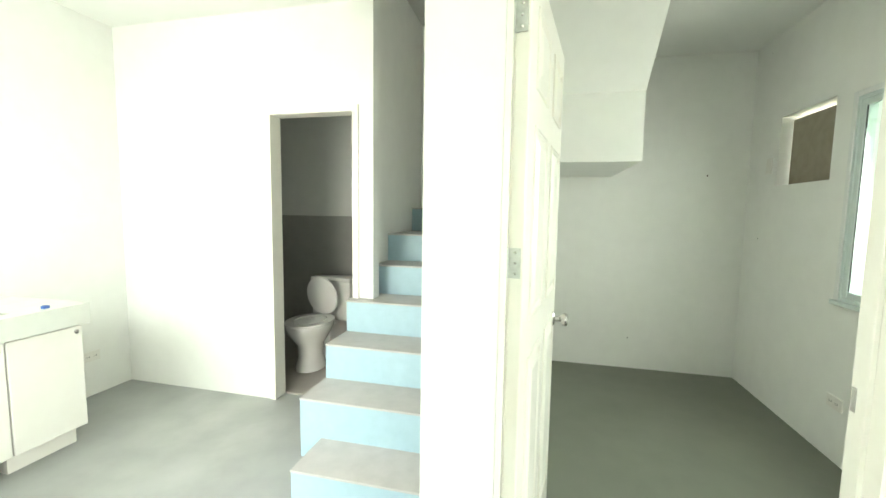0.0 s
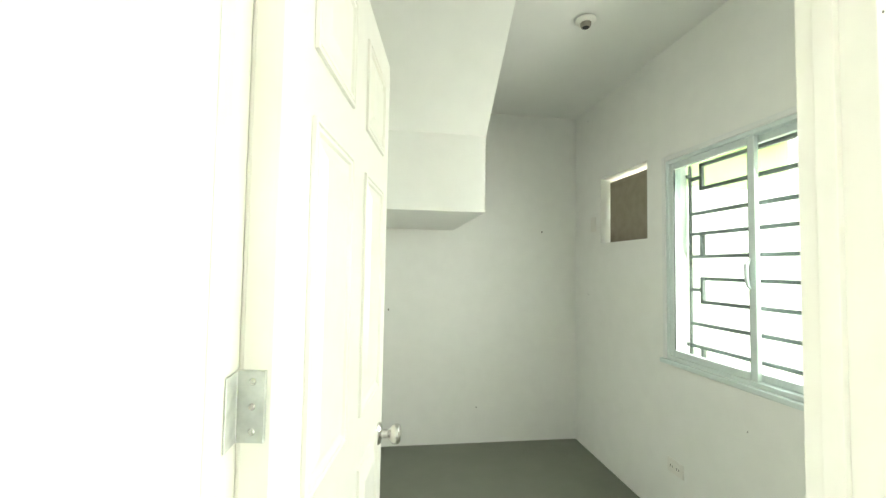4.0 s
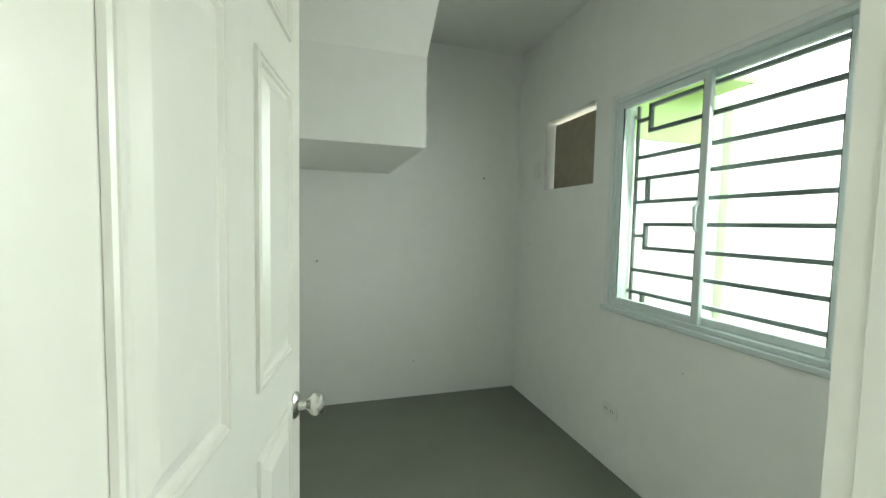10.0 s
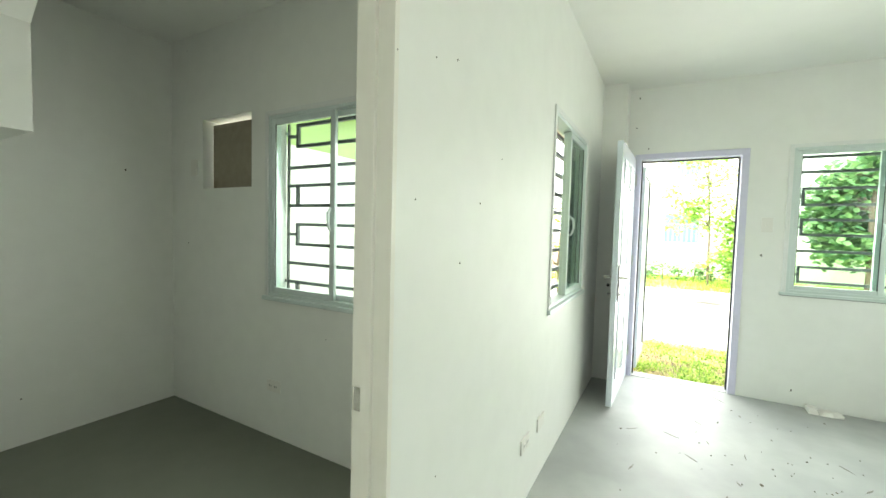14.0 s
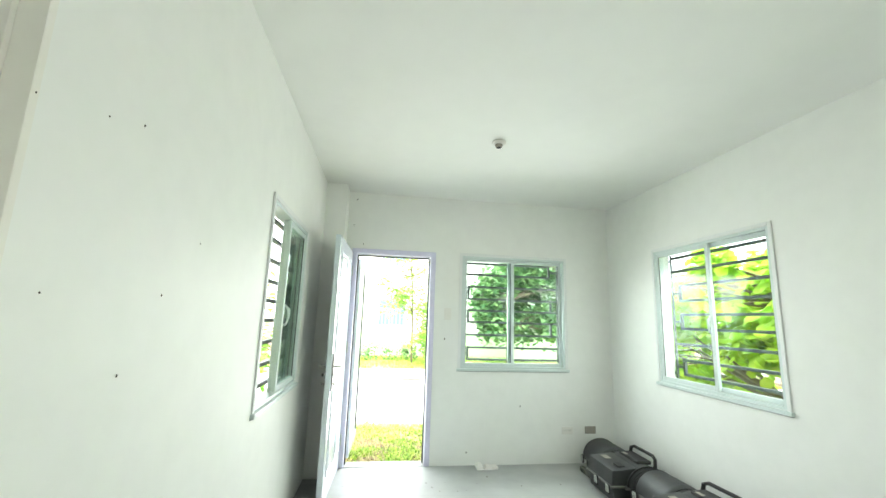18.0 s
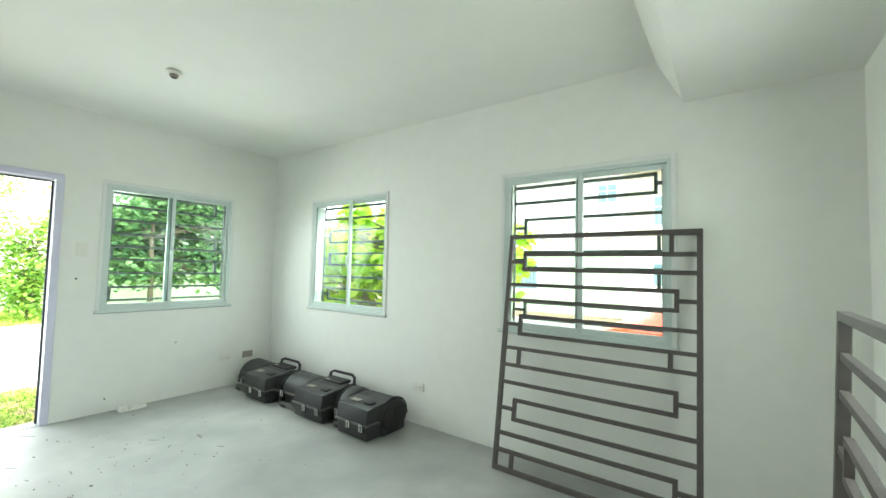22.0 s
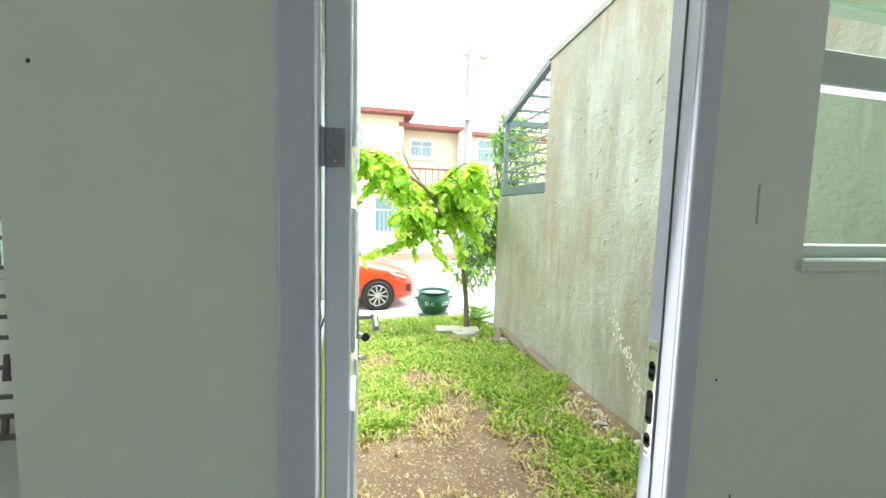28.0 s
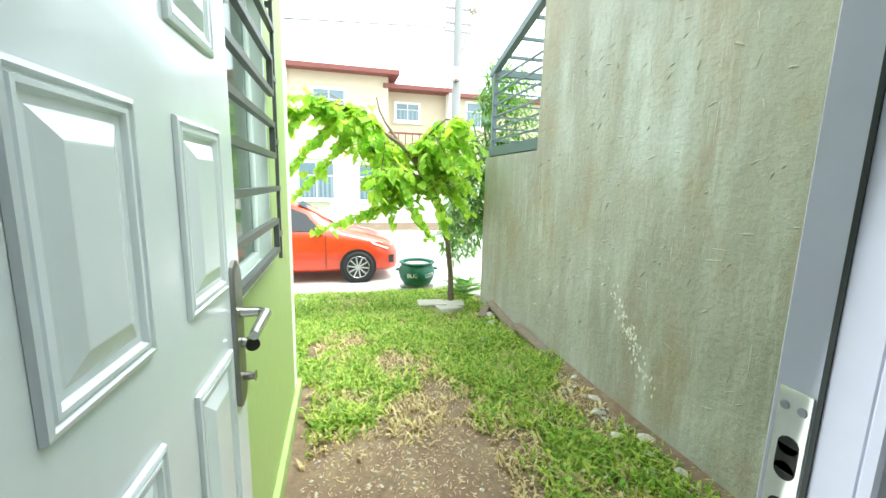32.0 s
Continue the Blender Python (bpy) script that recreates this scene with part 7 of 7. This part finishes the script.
YH = -14.5
house = thing("row_house", "cream and pale green row house with red roof edge", "house", pose(0, 0, 0))
for nm, lim, mat in (("lower_wall", (-9.0, 3.39, YH - 5, YH, -0.33, 2.2), M_GREENW), ("upper_wall", (-2.6, 3.39, YH - 5, YH + 0.02, 2.2, 5.1), M_CREAMW), ("upper_wall", (-5.1, -2.6, YH - 5, YH - 0.6, 2.2, 4.75), M_CREAMW), ("upper_wall", (-9.0, -5.1, YH - 5, YH - 0.05, 2.2, 4.6), M_CREAMW),
                     ("floor_band", (-9.0, 3.0, YH, YH + 0.12, 2.05, 2.25), M_WHITEW), ("pilaster", (-5.25, -4.95, YH - 0.5, YH + 0.06, -0.33, 5.1), M_WHITEW), ("porch_wall", (-4.6, -0.4, YH + 0.01, YH + 0.05, -0.33, 2.05), M_WHITEW)):
    bm = bmesh.new()
    box(bm, *lim)
    part(nm, bm, mat, house)
for lim in ((-2.95, 3.4, YH - 5.3, YH + 0.5, 5.1, 5.26), (-5.2, -2.4, YH - 5.3, YH + 0.1, 4.72, 4.87), (-9.3, -5.2, YH - 5.3, YH + 0.3, 4.55, 4.69)):
    bm = bmesh.new()
    box(bm, *lim)
    part("roof", bm, M_ROOFR, house, "dark red roof edge")
for u, z, w_, h_ in ((-0.45, 3.55, 1.1, 0.95), (-3.42, 3.68, 0.9, 0.62), (1.95, 3.1, 0.9, 1.05), (-6.3, 3.5, 1.2, 0.9), (0.05, 0.6, 1.25, 1.3), (-2.2, 0.55, 1.4, 1.35)):
    far_window(house, "y", YH + (0.05 if z < 2 and -4.6 < u < -0.4 else 0.02 if u > -2.6 else -0.6 if u > -5.1 else -0.05) , u, z, w_, h_, 1)
for k in range(9):
    bm = bmesh.new()
    box(bm, -4.9 + k * 0.27, -4.87 + k * 0.27, YH - 0.05, YH - 0.02, 2.25, 3.1)
    part("baluster", bm, M_ROOFR, house)
bm = bmesh.new()
box(bm, -5.0, -2.6, YH - 0.07, YH, 3.08, 3.15)
part("balcony_rail", bm, M_ROOFR, house, "red balcony rail")
bm = bmesh.new()
tube(bm, [(1.0, YH + 0.1, 0), (1.0, YH + 0.1, 5.9)], 0.06, 8)
part("vent_pipe", bm, M_WHITEW, house)

h2 = thing("row_house", "white and pale green house with a red balcony rail", "house", pose(0, 0, 0))
for nm, lim, mat in (("lower_wall", (3.4, 11.0, YH - 5, YH, -0.33, 2.3), M_GREENW), ("upper_wall", (3.4, 11.0, YH - 5, YH + 0.02, 2.3, 5.2), M_WHITEW), ("floor_band", (3.4, 11.0, YH + 0.02, YH + 0.14, 2.2, 2.4), M_WHITEW), ("garage_recess", (4.3, 6.2, YH, YH + 0.04, -0.33, 2.0), M_GREENW),
                     ("porch_wall", (1.3, 3.4, YH - 4, YH + 0.3, -0.33, 2.2), M_WHITEW)):
    bm = bmesh.new()
    box(bm, *lim)
    part(nm, bm, mat, h2)
bm = bmesh.new()
box(bm, 3.2, 11.3, YH - 5.3, YH + 0.5, 5.2, 5.42)
part("roof", bm, M_ROOFR, h2, "dark red roof edge")
for u, z, w_, h_ in ((4.0, 4.05, 0.7, 0.7), (7.4, 0.6, 1.2, 1.2)):
    far_window(h2, "y", YH + (0.02 if z > 2 else 0.0), u, z, w_, h_, 1)
far_window(h2, "y", YH + 0.3, 2.0, 0.95, 0.8, 0.78, 1)
M_RAIL = material("pale_red_rail", (0.46, 0.20, 0.17), 0.6, grain=0.1)
for k in range(4):
    bm = bmesh.new()
    box(bm, 3.8 + k * 0.87, 3.84 + k * 0.87, YH + 0.3, YH + 0.33, 2.66, 3.38)
    part("baluster", bm, M_RAIL, h2)
for z0 in (2.62, 3.36):
    bm = bmesh.new()
    box(bm, 3.78, 6.5, YH + 0.28, YH + 0.35, z0, z0 + 0.05)
    part("balcony_rail", bm, M_RAIL, h2, "pale red balcony rail")
bm = bmesh.new()
box(bm, 3.9, 6.5, YH + 0.2, YH + 0.26, 2.4, 3.3)
part("balcony_wall", bm, M_WHITEW, h2)

h3 = thing("row_house", "pale house with one curtained window across the side street", "house", pose(0, 0, 0))
for nm, lim, mat in (("wall", (19.0, 24.0, -9.0, 5.5, -0.33, 0.75), M_GREENW), ("wall", (19.02, 24.0, -9.0, 5.5, 0.75, 5.6), M_WHITEW)):
    bm = bmesh.new()
    box(bm, *lim)
    part(nm, bm, mat, h3)
bm = bmesh.new()
box(bm, 18.5, 24.3, -9.3, 5.8, 5.6, 5.8)
part("roof", bm, M_ROOFR, h3, "dark red roof edge")
for u, z in ((0.85, 1.05), (-4.0, 1.05), (0.85, 3.7)):
    far_window(h3, "x", 19.02, u, z, 1.2, 1.15, -1)

# the neighbour's green wall beyond the bedroom window
nb = thing("neighbour_wall", "light green neighbouring house wall, whitened as if overexposed, with an eave beyond the bedroom window", "house wall", kind="structure")
# White stands for overexposed pale green; only the upper band keeps its green.
bm = bmesh.new()
box(bm, X_B + 0.14, 9.0, 5.2, 5.35, -0.5, 2.25)
part("wall", bm, M_WHITEW, nb)
bm = bmesh.new()
box(bm, X_B + 0.14, 9.0, 5.21, 5.35, 2.25, 2.9)
part("upper_wall", bm, M_WHITEW, nb)
bm = bmesh.new()
box(bm, 3.6, 5.0, 5.196, 5.35, 2.3, 3.1)
part("upper_band", bm, M_GREEN, nb, "light green upper band")
bm = bmesh.new()
box(bm, 5.15, 5.22, 5.1, 5.205, -0.4, 2.86)
part("pilaster", bm, M_GREENW, nb, "pale green wall pilaster")
bm = bmesh.new()
box(bm, 3.5, 5.0, 4.75, 5.196, 2.86, 2.92)
part("eave", bm, M_GREEN, nb)

# street pole with lamp and wires
pole = thing("street_pole", "grey concrete utility pole with a street lamp and wires", "utility pole", pose(-4.65, -12.4, 0))
M_POLE = material("pole_concrete", (0.30, 0.31, 0.31), 0.8, grain=0.15)
bm = bmesh.new()
tube(bm, [(0, 0, -0.4), (0, 0, 7.3)], [0.17, 0.13], 12)
part("post", bm, M_POLE, pole, smooth=True)
bm = bmesh.new()
tube(bm, [(0, 0, 4.9), (-0.25, 0, 6.0), (-0.5, 0, 6.85)], 0.03, 8)
part("lamp_arm", bm, M_POLE, pole, smooth=True)
bm = bmesh.new()
lathe(bm, [(0.05, 0), (0.14, 0.06), (0.16, 0.14), (0.08, 0.22), (0.02, 0.24)], centre=(-0.52, 0, 6.8))
part("lamp_head", bm, M_STEEL, pole, smooth=True)
for z in (6.2, 6.45, 6.9):
    bm = bmesh.new()
    bar(bm, (-0.45, 0, z), (0.45, 0, z), 0.06)
    arm = part("cross_arm", bm, M_POLE, pole)
    bm = bmesh.new()
    for k in (-0.35, 0.35):
        lathe(bm, [(0.03, 0), (0.04, 0.04), (0.02, 0.09)], centre=(k, 0, z + 0.03), seg=8)
    part("insulator", bm, M_WHITEW, arm)
bm = bmesh.new()
lathe(bm, [(0.12, 0), (0.14, 0.05), (0.14, 0.4), (0.08, 0.45)], centre=(0.1, 0.22, 4.6), seg=12)
part("junction_drum", bm, M_STEEL, pole)
for z0, z1 in ((6.3, 5.9),):
    bm = bmesh.new()
    tube(bm, [(0.3, 0, z0), (7, 1.0, min(z0, z1) - 0.35), (16, 2, z1)], 0.017, 5)
    part("wire", bm, M_BLACK2, pole)
# potted plants on the far kerb
for k in range(3):
    t = thing("potted_plant", "pale pot with a green plant on the far kerb", "potted plant", pose(-4.75 - 0.55 * k, -11.9, -0.33), "pots on the far kerb")
    bm = bmesh.new()
    lathe(bm, [(0.12, 0), (0.17, 0.2), (0.19, 0.3), (0.17, 0.3)], seg=14)
    part("pot", bm, M_WHITEW, t, smooth=True)
    q = random.Random(90 + k)
    leaf_mesh("leaves", [(q.gauss(0, 0.15), q.gauss(0, 0.15), q.uniform(0.3, 0.8)) for _ in range(90)], 0.22, M_LEAF_Y if k == 1 else M_LEAF_G, t, q, "long", 0.0)

# greenery closing the side passage beyond the bedroom window
for k in range(5):
    y = 2.6 + 0.75 * k
    q = random.Random(60 + k)
    tree("side_shrub", [(9.6, y, -0.47), (9.6, y + 0.05, 0.6), (9.65, y, 1.6)], True, [((9.6 + q.gauss(0, 0.3), y + q.gauss(0, 0.35), q.uniform(0.0, 2.3)), q.uniform(0.35, 0.55)) for _ in range(10)], 150, 0.16, M_LEAF_G,
         "pale green leafy shrub at the end of the side passage", 80 + k, 0.04, category="shrub")

ag = thing("spiky_plant", "small spiky green plant at the end of the boundary wall", "plant", pose(-2.42, -3.75, terrain(-2.42, -3.75)))
q = random.Random(140)
leaf_mesh("leaves", [(q.gauss(0, 0.03), q.gauss(0, 0.03), q.uniform(0.0, 0.22)) for _ in range(40)], 0.34, M_BAMBOO, ag, q, "long", -0.9)
